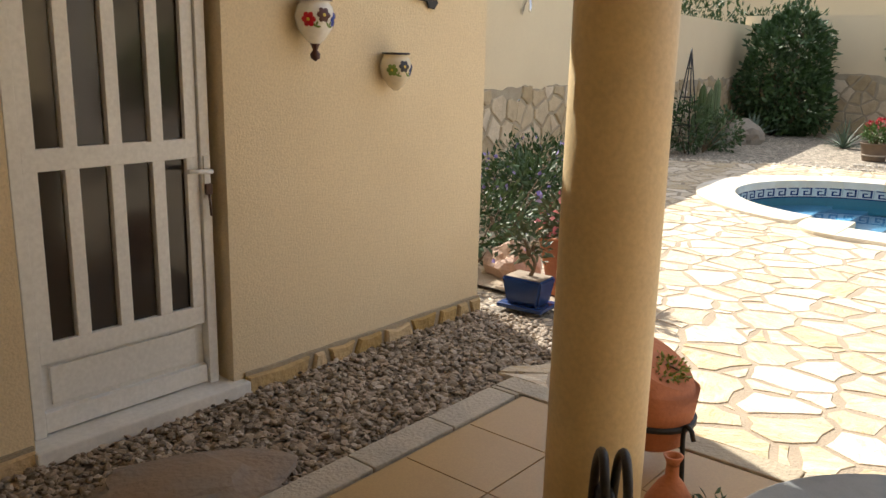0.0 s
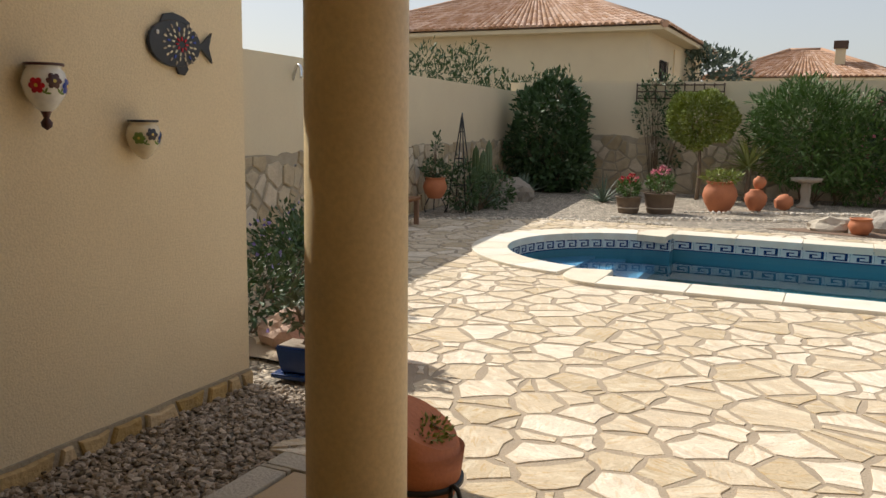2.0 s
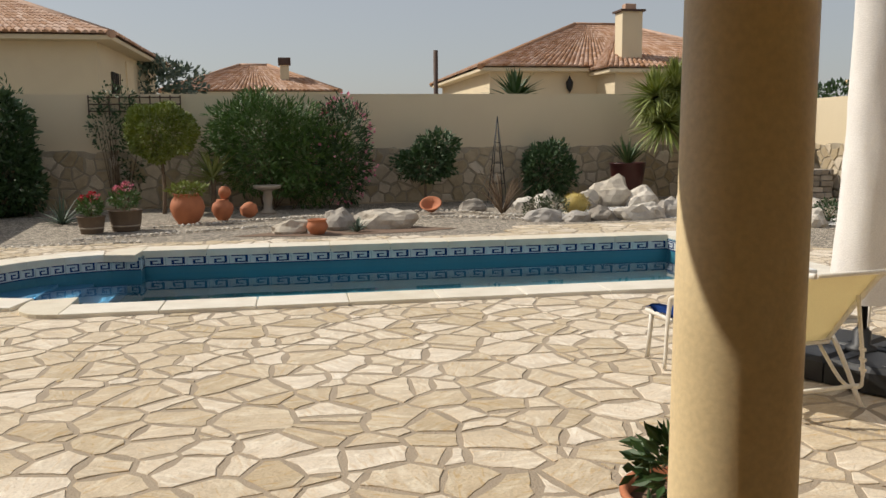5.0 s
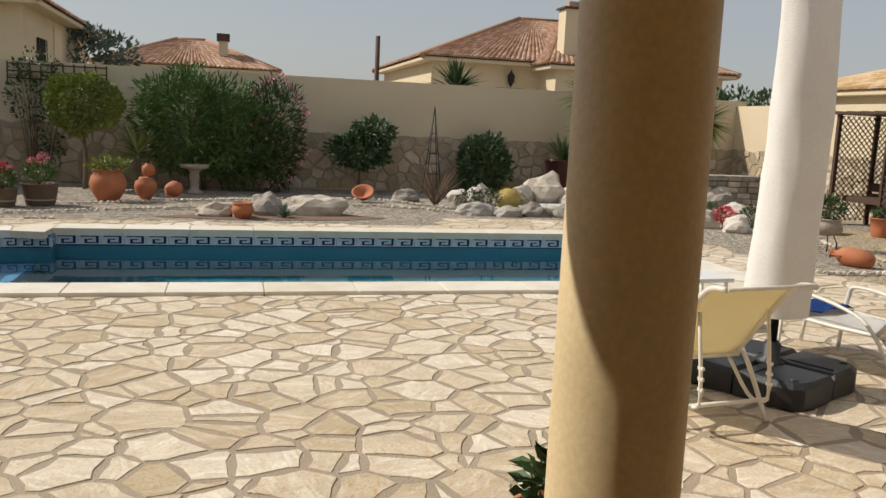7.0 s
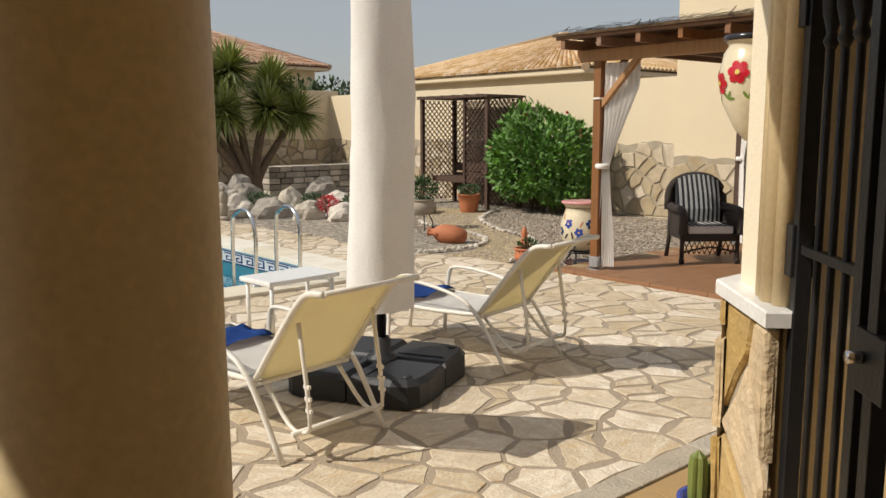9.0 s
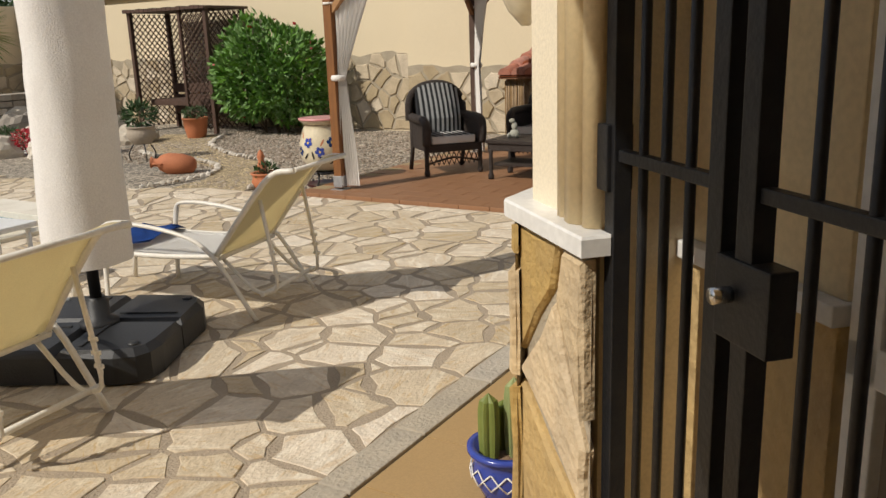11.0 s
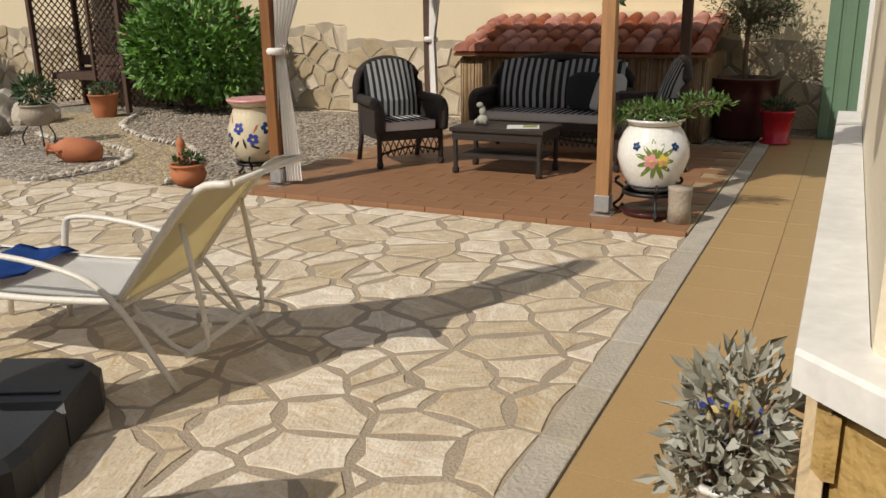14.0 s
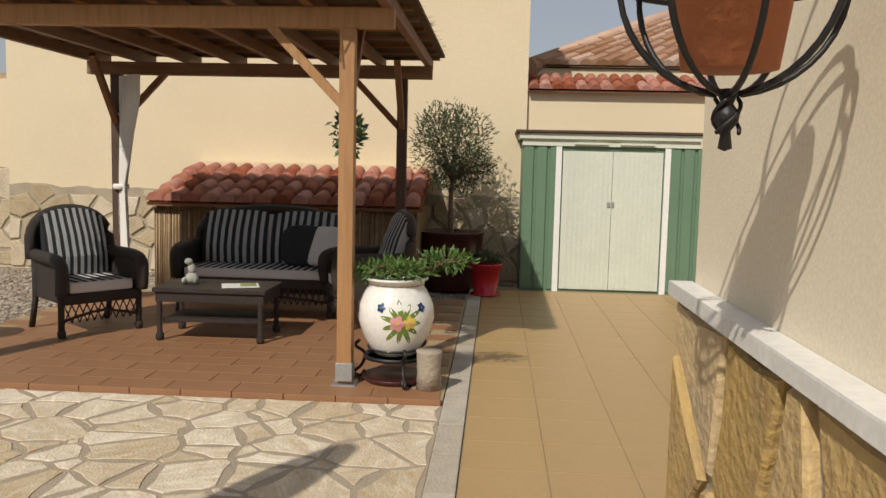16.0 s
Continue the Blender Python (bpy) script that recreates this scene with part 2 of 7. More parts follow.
CREAMGLAZE = mat("cream_glaze", (0.70, 0.62, 0.45), 0.25, (0.60, 0.52, 0.36), 4, 0.05, 40)
BLUEGLAZE = mat("blue_glaze", (0.04, 0.07, 0.36), 0.2, (0.03, 0.05, 0.26), 4, 0.03, 40)
REDGLAZE = mat("red_glaze", (0.50, 0.015, 0.03), 0.25, (0.42, 0.01, 0.025), 4, 0.03, 40)
MAROON = mat("maroon_glaze", (0.07, 0.018, 0.016), 0.3, (0.05, 0.013, 0.012), 4, 0.05, 40)
GREENGLAZE = mat("green_glaze", (0.16, 0.24, 0.05), 0.25, (0.12, 0.18, 0.04), 4, 0.03, 40)
PINKGLAZE = mat("pink_glaze", (0.70, 0.32, 0.32), 0.25, (0.62, 0.26, 0.26), 4, 0.03, 40)
YELLOWGLAZE = mat("yellow_glaze", (0.70, 0.52, 0.10), 0.25, (0.6, 0.42, 0.08), 4, 0.03, 40)
BLACKGLAZE = mat("black_glaze", (0.025, 0.025, 0.03), 0.2, (0.04, 0.04, 0.05), 4, 0.03, 40)
CUSHION = mat("light_grey_cushion", (0.66, 0.64, 0.61), 0.95, (0.58, 0.56, 0.53), 4, 0.3, 150)
CHARCOAL = mat("charcoal_cloth", (0.022, 0.024, 0.028), 0.95, (0.03, 0.03, 0.034), 6, 0.3, 150)
STRIPEPALE = mat("pale_stripe_cloth", (0.42, 0.43, 0.43), 0.95, (0.36, 0.37, 0.37), 6, 0.3, 150)
STONECAST = mat("cast_stone", (0.38, 0.32, 0.25), 0.9, (0.36, 0.31, 0.25), 8, 0.5, 40)
REED = mat("reed_screen", (0.38, 0.26, 0.14), 0.9, (0.24, 0.15, 0.08), 8, 0.4, 60, spread=0.3)
THATCH = mat("dry_thatch", (0.15, 0.10, 0.06), 0.95, (0.08, 0.05, 0.035), 8, 0.6, 60, spread=0.3)

WATER = bpy.data.materials.new("pool_water")
WATER.use_nodes = True
_n, _l = WATER.node_tree.nodes, WATER.node_tree.links
_b = _n["Principled BSDF"]
_b.inputs["Base Color"].default_value = (0.55, 0.85, 0.95, 1)
_b.inputs["Transmission Weight"].default_value, _b.inputs["Roughness"].default_value, _b.inputs["IOR"].default_value = 1.0, 0.02, 1.33
_w, _bp = _n.new("ShaderNodeTexNoise"), _n.new("ShaderNodeBump")
_w.inputs["Scale"].default_value, _bp.inputs["Strength"].default_value, _bp.inputs["Distance"].default_value = 3.5, 0.25, 0.02
_l.new(_w.outputs[0], _bp.inputs["Height"])
_l.new(_bp.outputs[0], _b.inputs["Normal"])


# ---- building helpers ----
def mesh_of(name, bm, material):
    me = bpy.data.meshes.new(name)
    bm.normal_update()
    bm.to_mesh(me)
    bm.free()
    me.materials.append(material)
    return me


def part(name, bm, material, parent=None, label="", m=None):
    """One mesh object, linked under a thing or a part."""
    ob = new(name, mesh_of(name, bm, material))
    if parent:
        ob.parent = parent
    if m is not None:
        ob.matrix_basis = m
    if label:
        tagged(ob, label)
    return ob


def thing(name, label, category, m=None, group="", kind=""):
    ob = new(name)
    ob.empty_display_size = 0.1
    if m is not None:
        ob.matrix_basis = m
    return tagged(ob, label, category, group, kind)


def structure(name, bm, material, label, category):
    return tagged(part(name, bm, material), label, category, kind="structure")


def raw(name, verts, faces, material, parent=None, smooth=False):
    me = bpy.data.meshes.new(name)
    me.from_pydata(verts, [], faces)
    me.materials.append(material)
    if smooth:
        me.shade_smooth()
    ob = new(name, me)
    if parent:
        ob.parent = parent
    return ob


def add_box(bm, x0, x1, y0, y1, z0, z1, bevel=0.0, m=None):
    vs = [bm.verts.new((x, y, z)) for z in (z0, z1) for x, y in ((x0, y0), (x1, y0), (x1, y1), (x0, y1))]
    fs = [bm.faces.new([vs[i] for i in f]) for f in ((3, 2, 1, 0), (4, 5, 6, 7), (0, 1, 5, 4), (1, 2, 6, 5), (2, 3, 7, 6), (3, 0, 4, 7))]
    if bevel:
        es = list({e for f in fs for e in f.edges})
        r = bmesh.ops.bevel(bm, geom=es, offset=bevel, segments=2, affect="EDGES", profile=0.6)
        vs = list({v for f in r["faces"] for v in f.verts} | {v for v in vs if v.is_valid})
    if m is not None:
        bmesh.ops.transform(bm, matrix=m, verts=vs)
    return vs


def box(x0, x1, y0, y1, z0, z1, bevel=0.0):
    bm = bmesh.new()
    add_box(bm, x0, x1, y0, y1, z0, z1, bevel)
    return bm


def add_prism(bm, pts, z0, z1, inset=0.0):
    """An upright prism over a polygon; inset slopes its upper edge."""
    c = sum((Vector(p) for p in pts), Vector((0, 0))) / len(pts)
    low = [bm.verts.new((p[0], p[1], z0)) for p in pts]
    if inset:
        mid = [bm.verts.new((p[0], p[1], z1 - inset)) for p in pts]
    else:
        mid = low
    top = []
    for p in pts:
        q = Vector(p)
        d = (c - q)
        q = q + d.normalized() * min(inset, d.length * 0.4) if inset else q
        top.append(bm.verts.new((q.x, q.y, z1)))
    n = len(pts)
    for a, b in ((low, mid), (mid, top)) if inset else ((low, top),):
        for i in range(n):
            bm.faces.new((a[i], a[(i + 1) % n], b[(i + 1) % n], b[i]))
    bm.faces.new(top)
    return low + mid + top


def lathe(profile, seg=28, bm=None, m=None):
    """A turned body from (radius, height) pairs."""
    bm = bm or bmesh.new()
    rings = []
    for r, z in profile:
        rings.append([bm.verts.new((r * math.cos(2 * math.pi * i / seg), r * math.sin(2 * math.pi * i / seg), z)) for i in range(seg)])
    for a, b in zip(rings, rings[1:]):
        for i in range(seg):
            f = bm.faces.new((a[i], a[(i + 1) % seg], b[(i + 1) % seg], b[i]))
            f.smooth = True
    for ring, flip in ((rings[0], True), (rings[-1], False)):
        if profile[0 if flip else -1][0] > 0.0005:
            bm.faces.new(ring[::-1] if flip else ring)
    if m is not None:
        bmesh.ops.transform(bm, matrix=m, verts=[v for r in rings for v in r])
    return bm


def smooth_path(pts, per=6):
    """A Catmull-Rom line through the points."""
    p = [Vector(q) for q in pts]
    p = [2 * p[0] - p[1]] + p + [2 * p[-1] - p[-2]]
    out = []
    for i in range(1, len(p) - 2):
        for k in range(per):
            t = k / per
            a, b, c, d = p[i - 1], p[i], p[i + 1], p[i + 2]
            out.append(0.5 * (2 * b + (c - a) * t + (2 * a - 5 * b + 4 * c - d) * t * t + (3 * b - a - 3 * c + d) * t ** 3))
    return out + [p[-2]]


def tube(pts, r, seg=8, bm=None, curve=0, flat=1.0):
    """A round rod along a line; r is one radius or one for each end."""
    bm = bm or bmesh.new()
    pts = smooth_path(pts, curve) if curve else [Vector(q) for q in pts]
    r0, r1 = r if isinstance(r, tuple) else (r, r)
    rings, up = [], Vector((0.12, 0.21, 1)).normalized()
    n = len(pts)
    for i, p in enumerate(pts):
        d = (pts[min(i + 1, n - 1)] - pts[max(i - 1, 0)]).normalized()
        s = d.cross(up)
        s = s.normalized() if s.length > 0.05 else Vector((1, 0, 0))
        u = s.cross(d)
        rr = r0 + (r1 - r0) * i / (n - 1)
        rings.append([bm.verts.new(p + s * (rr * math.cos(2 * math.pi * k / seg)) + u * (rr * flat * math.sin(2 * math.pi * k / seg))) for k in range(seg)])
    for a, b in zip(rings, rings[1:]):
        for k in range(seg):
            bm.faces.new((a[k], a[(k + 1) % seg], b[(k + 1) % seg], b[k])).smooth = True
    bm.faces.new(rings[0][::-1])
    bm.faces.new(rings[-1])
    return bm


def cells(x0, x1, y0, y1, sx, sy, rng, jitter=0.9, gap=0.02, skew=0.0):
    """Irregular convex polygons that fill a rectangle, each drawn in by half the joint."""
    nx, ny = max(1, round((x1 - x0) / sx)), max(1, round((y1 - y0) / sy))
    sx, sy = (x1 - x0) / nx, (y1 - y0) / ny
    seed = {}
    for j in range(-2, ny + 2):
        for i in range(-2, nx + 2):
            seed[i, j] = Vector((x0 + (i + 0.5 + (0.5 if j % 2 else 0) - 0.25 + rng.uniform(-0.5, 0.5) * jitter) * sx, y0 + (j + 0.5 + rng.uniform(-0.5, 0.5) * jitter) * sy))
    heft = {k: rng.uniform(-1, 1) for k in seed}
    out = []
    for j in range(-1, ny + 1):
        for i in range(-1, nx + 1):
            c = seed[i, j]
            own = skew * heft[i, j]
            if not (x0 < c.x < x1 and y0 < c.y < y1):
                continue
            poly = [Vector(p) for p in ((x0, y0), (x1, y0), (x1, y1), (x0, y1))]
            for dj in (-2, -1, 0, 1, 2):
                for di in (-2, -1, 0, 1, 2):
                    o = seed.get((i + di, j + dj))
                    if (di or dj) and o is not None and (x0 < o.x < x1 and y0 < o.y < y1):
                        nrm = (o - c)
                        ln = nrm.length
                        nrm = nrm / ln
                        poly = clip(poly, nrm, nrm.dot((c + o) / 2) + (own - skew * heft[i + di, j + dj]) * sx * sy / ln - gap * rng.uniform(0.3, 0.8))
                        if len(poly) < 3:
                            break
            if len(poly) >= 3:
                poly = [p for k, p in enumerate(poly) if (p - poly[k - 1]).length > 0.015]
            if len(poly) >= 3:
                out.append(poly)
    return out


def clip(poly, n, d):
    out = []
    for k, p in enumerate(poly):
        q = poly[k - 1]
        a, b = n.dot(q) - d, n.dot(p) - d
        if (a < 0) != (b < 0):
            out.append(q + (p - q) * (a / (a - b)))
        if b < 0:
            out.append(p)
    return out


def rough_edge(poly, rng, amount):
    """Breaks the straight sides of a stone with one uneven point each."""
    out = []
    for k, p in enumerate(poly):
        q = poly[(k + 1) % len(poly)]
        out.append(p)
        if (q - p).length > 0.14:
            c = sum(poly, Vector((0, 0))) / len(poly)
            mid = p.lerp(q, rng.uniform(0.35, 0.65))
            out.append(mid + (c - mid).normalized() * rng.uniform(0, amount))
    return out


def add_rock(bm, c, size, rng, sub=2):
    r = bmesh.ops.create_icosphere(bm, subdivisions=sub, radius=1.0)
    o = Vector((rng.uniform(0, 50), rng.uniform(0, 50), 0))
    for v in r["verts"]:
        k = 1 + 0.45 * noise.noise(v.co * 1.3 + o) + 0.15 * noise.noise(v.co * 3.5 + o)
        v.co = Vector((v.co.x * size[0] * k, v.co.y * size[1] * k, max(v.co.z, -0.35) * size[2] * k)) + Vector(c)
    return r["verts"]


def leaf_cloud(name, blobs, n, size, material, parent, rng, width=0.45, label="", up=0.3, hollow=0.55):
    """Many small folded leaves through a group of uneven balls (x, y, z, rx, ry, rz)."""
    vs, fs = [], []
    total = sum(b[3] * b[4] * b[5] for b in blobs)
    for b in blobs:
        o = Vector((rng.uniform(0, 99), rng.uniform(0, 99), rng.uniform(0, 99)))
        for _ in range(max(8, int(n * b[3] * b[4] * b[5] / total))):
            d = Vector((rng.gauss(0, 1), rng.gauss(0, 1), rng.gauss(0, 1))).normalized()
            k = (hollow + (1 - hollow) * rng.random() ** 0.6) * (1 + 0.32 * noise.noise(d * 1.9 + o))
            p = Vector((b[0] + d.x * b[3] * k, b[1] + d.y * b[4] * k, b[2] + d.z * b[5] * k))
            a = (d + Vector((rng.uniform(-1, 1), rng.uniform(-1, 1), rng.uniform(-1, 1) + up))).normalized()
            s = a.cross(Vector((rng.uniform(-1, 1), rng.uniform(-1, 1), rng.uniform(-1, 1)))).normalized()
            nn = a.cross(s)
            l = size * rng.uniform(0.6, 1.3)
            w = l * width * 0.5
            i = len(vs)
            vs += [p, p + a * l * 0.5 + s * w + nn * w * 0.35, p + a * l, p + a * l * 0.5 - s * w + nn * w * 0.35]
            fs += [(i, i + 1, i + 2), (i, i + 2, i + 3)]
    ob = raw(name, vs, fs, material, parent)
    if label:
        tagged(ob, label)
    return ob


def rosette(name, c, n, length, width, material, parent, rng, low=0.1, high=1.4, droop=0.25):
    """Sword leaves that spring from one crown."""
    vs, fs = [], []
    for i in range(n):
        a, e = rng.uniform(0, 2 * math.pi), rng.uniform(low, high)
        d = Vector((math.cos(a) * math.cos(e), math.sin(a) * math.cos(e), math.sin(e)))
        s = Vector((-math.sin(a), math.cos(a), 0))
        l, prev = length * rng.uniform(0.65, 1.1), None
        for k in range(5):
            t = k / 4
            p = Vector(c) + d * l * t - Vector((0, 0, 1)) * droop * l * t * t * (1.2 - high * 0.3)
            w = width * (0.7 + 0.6 * t if t < 0.4 else 0.94 * (1 - t) / 0.6) * 0.5
            j = len(vs)
            vs += [p - s * w + Vector((0, 0, w * 0.4)), p, p + s * w + Vector((0, 0, w * 0.4))]
            if k:
                fs += [(j - 3, j - 2, j + 1, j), (j - 2, j - 1, j + 2, j + 1)]
    return raw(name, vs, fs, material, parent)


RNG = random.Random(7)

# ---- ground and terrace ----
GX, GY = 1200.0, 1200.0
POOL = (-1.7, 6.4, 9.05, 13.0)          # inner rectangle x0, x1, y0, y1
BAY = (-1.9, 11.1, 1.65)                # round bay: centre and inner radius
COP = 0.45


def pool_line(grow, steps=28):
    x0, x1, y0, y1 = POOL[0] - grow, POOL[1] + grow, POOL[2] - grow, POOL[3] + grow
    r = BAY[2] + grow
    h = math.sqrt(max(r * r - (x0 - BAY[0]) ** 2, 0))
    a0 = math.atan2(h, x0 - BAY[0])
    arc = [(BAY[0] + r * math.cos(a0 + (2 * math.pi - 2 * a0) * k / steps), BAY[1] + r * math.sin(a0 + (2 * math.pi - 2 * a0) * k / steps)) for k in range(steps + 1)]
    return [(x0, y0), (x1, y0), (x1, y1), (x0, y1)] + arc


from mathutils.geometry import tessellate_polygon


def sheet(name, outer, hole, z, material, label, category):
    loops = [[Vector((x, y, z)) for x, y in outer]] + ([[Vector((x, y, z)) for x, y in hole]] if hole else [])
    vs = [v for lp in loops for v in lp]
    faces = []
    for t in tessellate_polygon(loops):
        a, b, c = (vs[i] for i in t)
        faces.append(t if (b - a).cross(c - a).z > 0 else t[::-1])
    return tagged(raw(name, vs, faces, material), label, category, kind="structure")


sheet("ground", [(-GX, -GY), (GX, -GY), (GX, GY), (-GX, GY)], pool_line(0.2), -0.03, GRAVEL, "grey and ochre garden gravel reaching the boundary walls", "ground")
sheet("pavement", [(-1.95, 3.62), (8.36, 3.62), (8.36, 9.0), (8.0, 9.75), (7.9, 15.2), (4.5, 15.3), (4.0, 14.1), (-3.6, 14.3), (-5.9, 12.9), (-6.6, 11.5), (-6.3, 5.0), (-1.95, 4.9)], pool_line(0.2), 0.0, MORTAR, "sandy mortar bed of the crazy paving", "paving")

# ---- pool ----
bm = bmesh.new()
inner = pool_line(0.0)
top = [bm.verts.new((x, y, -0.02)) for x, y in inner]
low = [bm.verts.new((x, y, -1.5)) for x, y in inner]
for i in range(len(inner)):
    j = (i + 1) % len(inner)
    bm.faces.new((top[j], top[i], low[i], low[j]))
bm.faces.new(low)
pool = structure("pool", bm, POOLTILE, "blue-lined swimming pool with a round stepped end", "pool")
for k, (r, z) in enumerate(((1.62, -0.38), (1.15, -0.62), (0.72, -0.9))):
    bm = bmesh.new()
    x_edge = -2.75 + k * 0.42
    half = math.sqrt(max(1.63 ** 2 - (x_edge - BAY[0]) ** 2, 0.2))
    a0 = math.atan2(half, x_edge - BAY[0])
    pts = [(BAY[0] + 1.64 * math.cos(a0 + (2 * math.pi - 2 * a0) * q / 20), BAY[1] + 1.64 * math.sin(a0 + (2 * math.pi - 2 * a0) * q / 20)) for q in range(21)]
    add_prism(bm, pts, -1.5, z)
    part("step", bm, POOLSTEP, pool)
water_pts = pool_line(-0.012)
bm = bmesh.new()
bm.faces.new([bm.verts.new((x, y, -0.30)) for x, y in water_pts])
water = structure("water", bm, WATER, "still blue pool water with faint ripples", "water")
water.visible_shadow = False


def frieze(a, b, parent):
    """A run of patterned tiles with a Greek key just under the coping."""
    a, b = Vector(a), Vector(b)
    d = (b - a)
    n = max(1, round(d.length / 0.30))
    u = d.normalized()
    nrm = Vector((-u.y, u.x))
    w = d.length / n
    ang = math.degrees(math.atan2(u.y, u.x))
    for k in range(n):
        p = a + u * (w * (k + 0.5)) + nrm * 0.006
        bm = box(-w / 2 + 0.003, w / 2 - 0.003, -0.006, 0.006, -0.20, -0.035)
        t = part("tile", bm, FRIEZE, parent, m=pose(p.x, p.y, 0, 0, 0, ang))
        key = bmesh.new()
        h = w / 2
        for q in ((-h, h, -0.20, -0.185), (-h, h, -0.05, -0.035), (-h * 0.8, h * 0.8, -0.078, -0.062), (-h * 0.8, -h * 0.55, -0.17, -0.078), (-h * 0.8, h * 0.45, -0.17, -0.152), (h * 0.2, h * 0.45, -0.152, -0.108), (-h * 0.25, h * 0.45, -0.122, -0.106)):
            add_box(key, q[0], q[1], 0.006, 0.009, q[2], q[3])
        part("key_pattern", key, NAVY, t)


ring = inner
for i in range(len(ring)):
    p, q = ring[i], ring[(i + 1) % len(ring)]
    if (Vector(q) - Vector(p)).length > 0.05:
        frieze(p, q, pool)

coping = thing("pool_coping", "pale cast-stone coping with bullnose edge round the pool", "coping", kind="structure")


def coping_stone(pts, k):
    bm = bmesh.new()
    add_prism(bm, pts, -0.06, 0.042, 0.006)
    part("coping_stone", bm, COPING, coping)


def lerp2(a, b, t):
    return (a[0] + (b[0] - a[0]) * t, a[1] + (b[1] - a[1]) * t)


x0, x1, y0, y1 = POOL
n = 9
for k in range(n):
    ta, tb = k / n + 0.0005, (k + 1) / n - 0.0005
    for ya, yb in ((y0 - COP, y0 + 0.03), (y1 - 0.03, y1 + COP)):
        xa, xb = x0 - 0.02 + (x1 - x0 + 0.02) * ta, x0 - 0.02 + (x1 - x0 + 0.02) * tb
        coping_stone([(xa, ya), (xb, ya), (xb, yb), (xa, yb)], k)
for k in range(5):
    ya, yb = y0 - COP + (y1 - y0 + 2 * COP) * k / 5 + 0.002, y0 - COP + (y1 - y0 + 2 * COP) * (k + 1) / 5 - 0.002
    coping_stone([(x1 + 0.001, ya), (x1 + COP, ya), (x1 + COP, yb), (x1 + 0.001, yb)], k)
for sgn, yy in ((-1, y0), (1, y1)):
    # rounded corner pieces where the bay meets the long side
    cx, cy = x0 - 0.02, yy - sgn * 0.02
    pts = [(cx + 0.0, cy)] + [(cx + 0.46 * math.cos(a), cy + sgn * 0.46 * math.sin(a)) for a in np.linspace(math.pi / 2, math.pi, 8)]
    pts += [(cx - 0.46, cy - sgn * 0.30), (cx - 0.02, cy - sgn * 0.40)]
    coping_stone(pts if sgn > 0 else pts[::-1], 0)
r0, r1 = BAY[2] - 0.03, BAY[2] + COP
aa = math.radians(100)
n = 9
for k in range(n):
    a, b = aa + (2 * math.pi - 2 * aa) * k / n + 0.001, aa + (2 * math.pi - 2 * aa) * (k + 1) / n - 0.001
    ang = np.linspace(a, b, 5)
    pts = [(BAY[0] + r0 * math.cos(q), BAY[1] + r0 * math.sin(q)) for q in ang] + [(BAY[0] + r1 * math.cos(q), BAY[1] + r1 * math.sin(q)) for q in ang[::-1]]
    coping_stone(pts[::-1], k)


# ---- terrace floor, kerbs ----
structure("floor", box(-1.78, 13.6, -2.2, 3.46, -0.10, 0.006), GROUT, "sandy grout bed of the terrace tiles", "floor")
kerb = thing("kerb", "grey-brown stone kerb strip between terrace and paving", "kerb", kind="structure")
x = -1.95
while x < 13.4:
    w = RNG.uniform(0.42, 0.62)
    bm = bmesh.new()
    add_box(bm, x + 0.004, min(x + w, 13.4) - 0.004, 3.465, 3.615, -0.06, 0.02, 0.008)
    part("kerb_stone", bm, KERB, kerb)
    x += w
y = -2.0
while y < 3.46:
    w = RNG.uniform(0.42, 0.62)
    bm = bmesh.new()
    add_box(bm, -1.95, -1.79, y + 0.004, min(y + w, 3.46) - 0.004, -0.06, 0.02, 0.008)
    part("kerb_stone", bm, KERB, kerb)
    y += w

# ---- house ----
def wall(name, a, b, z0, z1, thick, material, label):
    """An upright wall along a line; its thickness lies to the right of the line."""
    a, b = Vector(a), Vector(b)
    u = (b - a).normalized()
    nrm = Vector((u.y, -u.x)) * thick
    bm = bmesh.new()
    add_prism(bm, [a, b, b + nrm, a + nrm][::-1], z0, z1)
    return structure(name, bm, material, label, "wall")


DX = -2.87
W_LABEL = "cream rendered house wall"
bm = bmesh.new()
for q in ((-2.2, 1.57, 0, 2.8), (2.54, 4.5, 0, 2.8), (1.57, 2.54, 2.25, 2.8)):
    add_box(bm, DX - 0.30, DX, q[0], q[1], q[2], q[3])
add_box(bm, -6.5, DX - 0.30, 4.2, 4.5, 0, 2.8)
add_box(bm, DX - 1.6, DX - 1.4, -2.2, 4.2, 0, 2.8)
structure("wall_west", bm, CREAM, W_LABEL + " beside the panelled door", "wall")
wall("wall_south", (-2.87, -2.2), (4.5, -2.2), 0, 3.0, 0.25, CREAM, W_LABEL + " at the back of the terrace")
bm = bmesh.new()
add_box(bm, -7.2, -2.7, -3.0, 4.65, 2.8, 2.95)
add_box(bm, -2.7, 2.9, -3.0, 2.95, 2.72, 2.95)
structure("ceiling", bm, CREAM, "plain cream soffit over the covered terrace", "ceiling")

# chamfered entrance wall with gate opening, then the wall beside the walkway
S2 = math.sqrt(0.5)
G0 = Vector((3.36, 2.40))                 # gate hinge
CH = Vector((-S2, -S2))                   # along the chamfer, towards the terrace's back
GW = 1.30


def chamfer(u, out=0.0):
    p = G0 + CH * u + Vector((-S2, S2)) * out
    return (p.x, p.y)


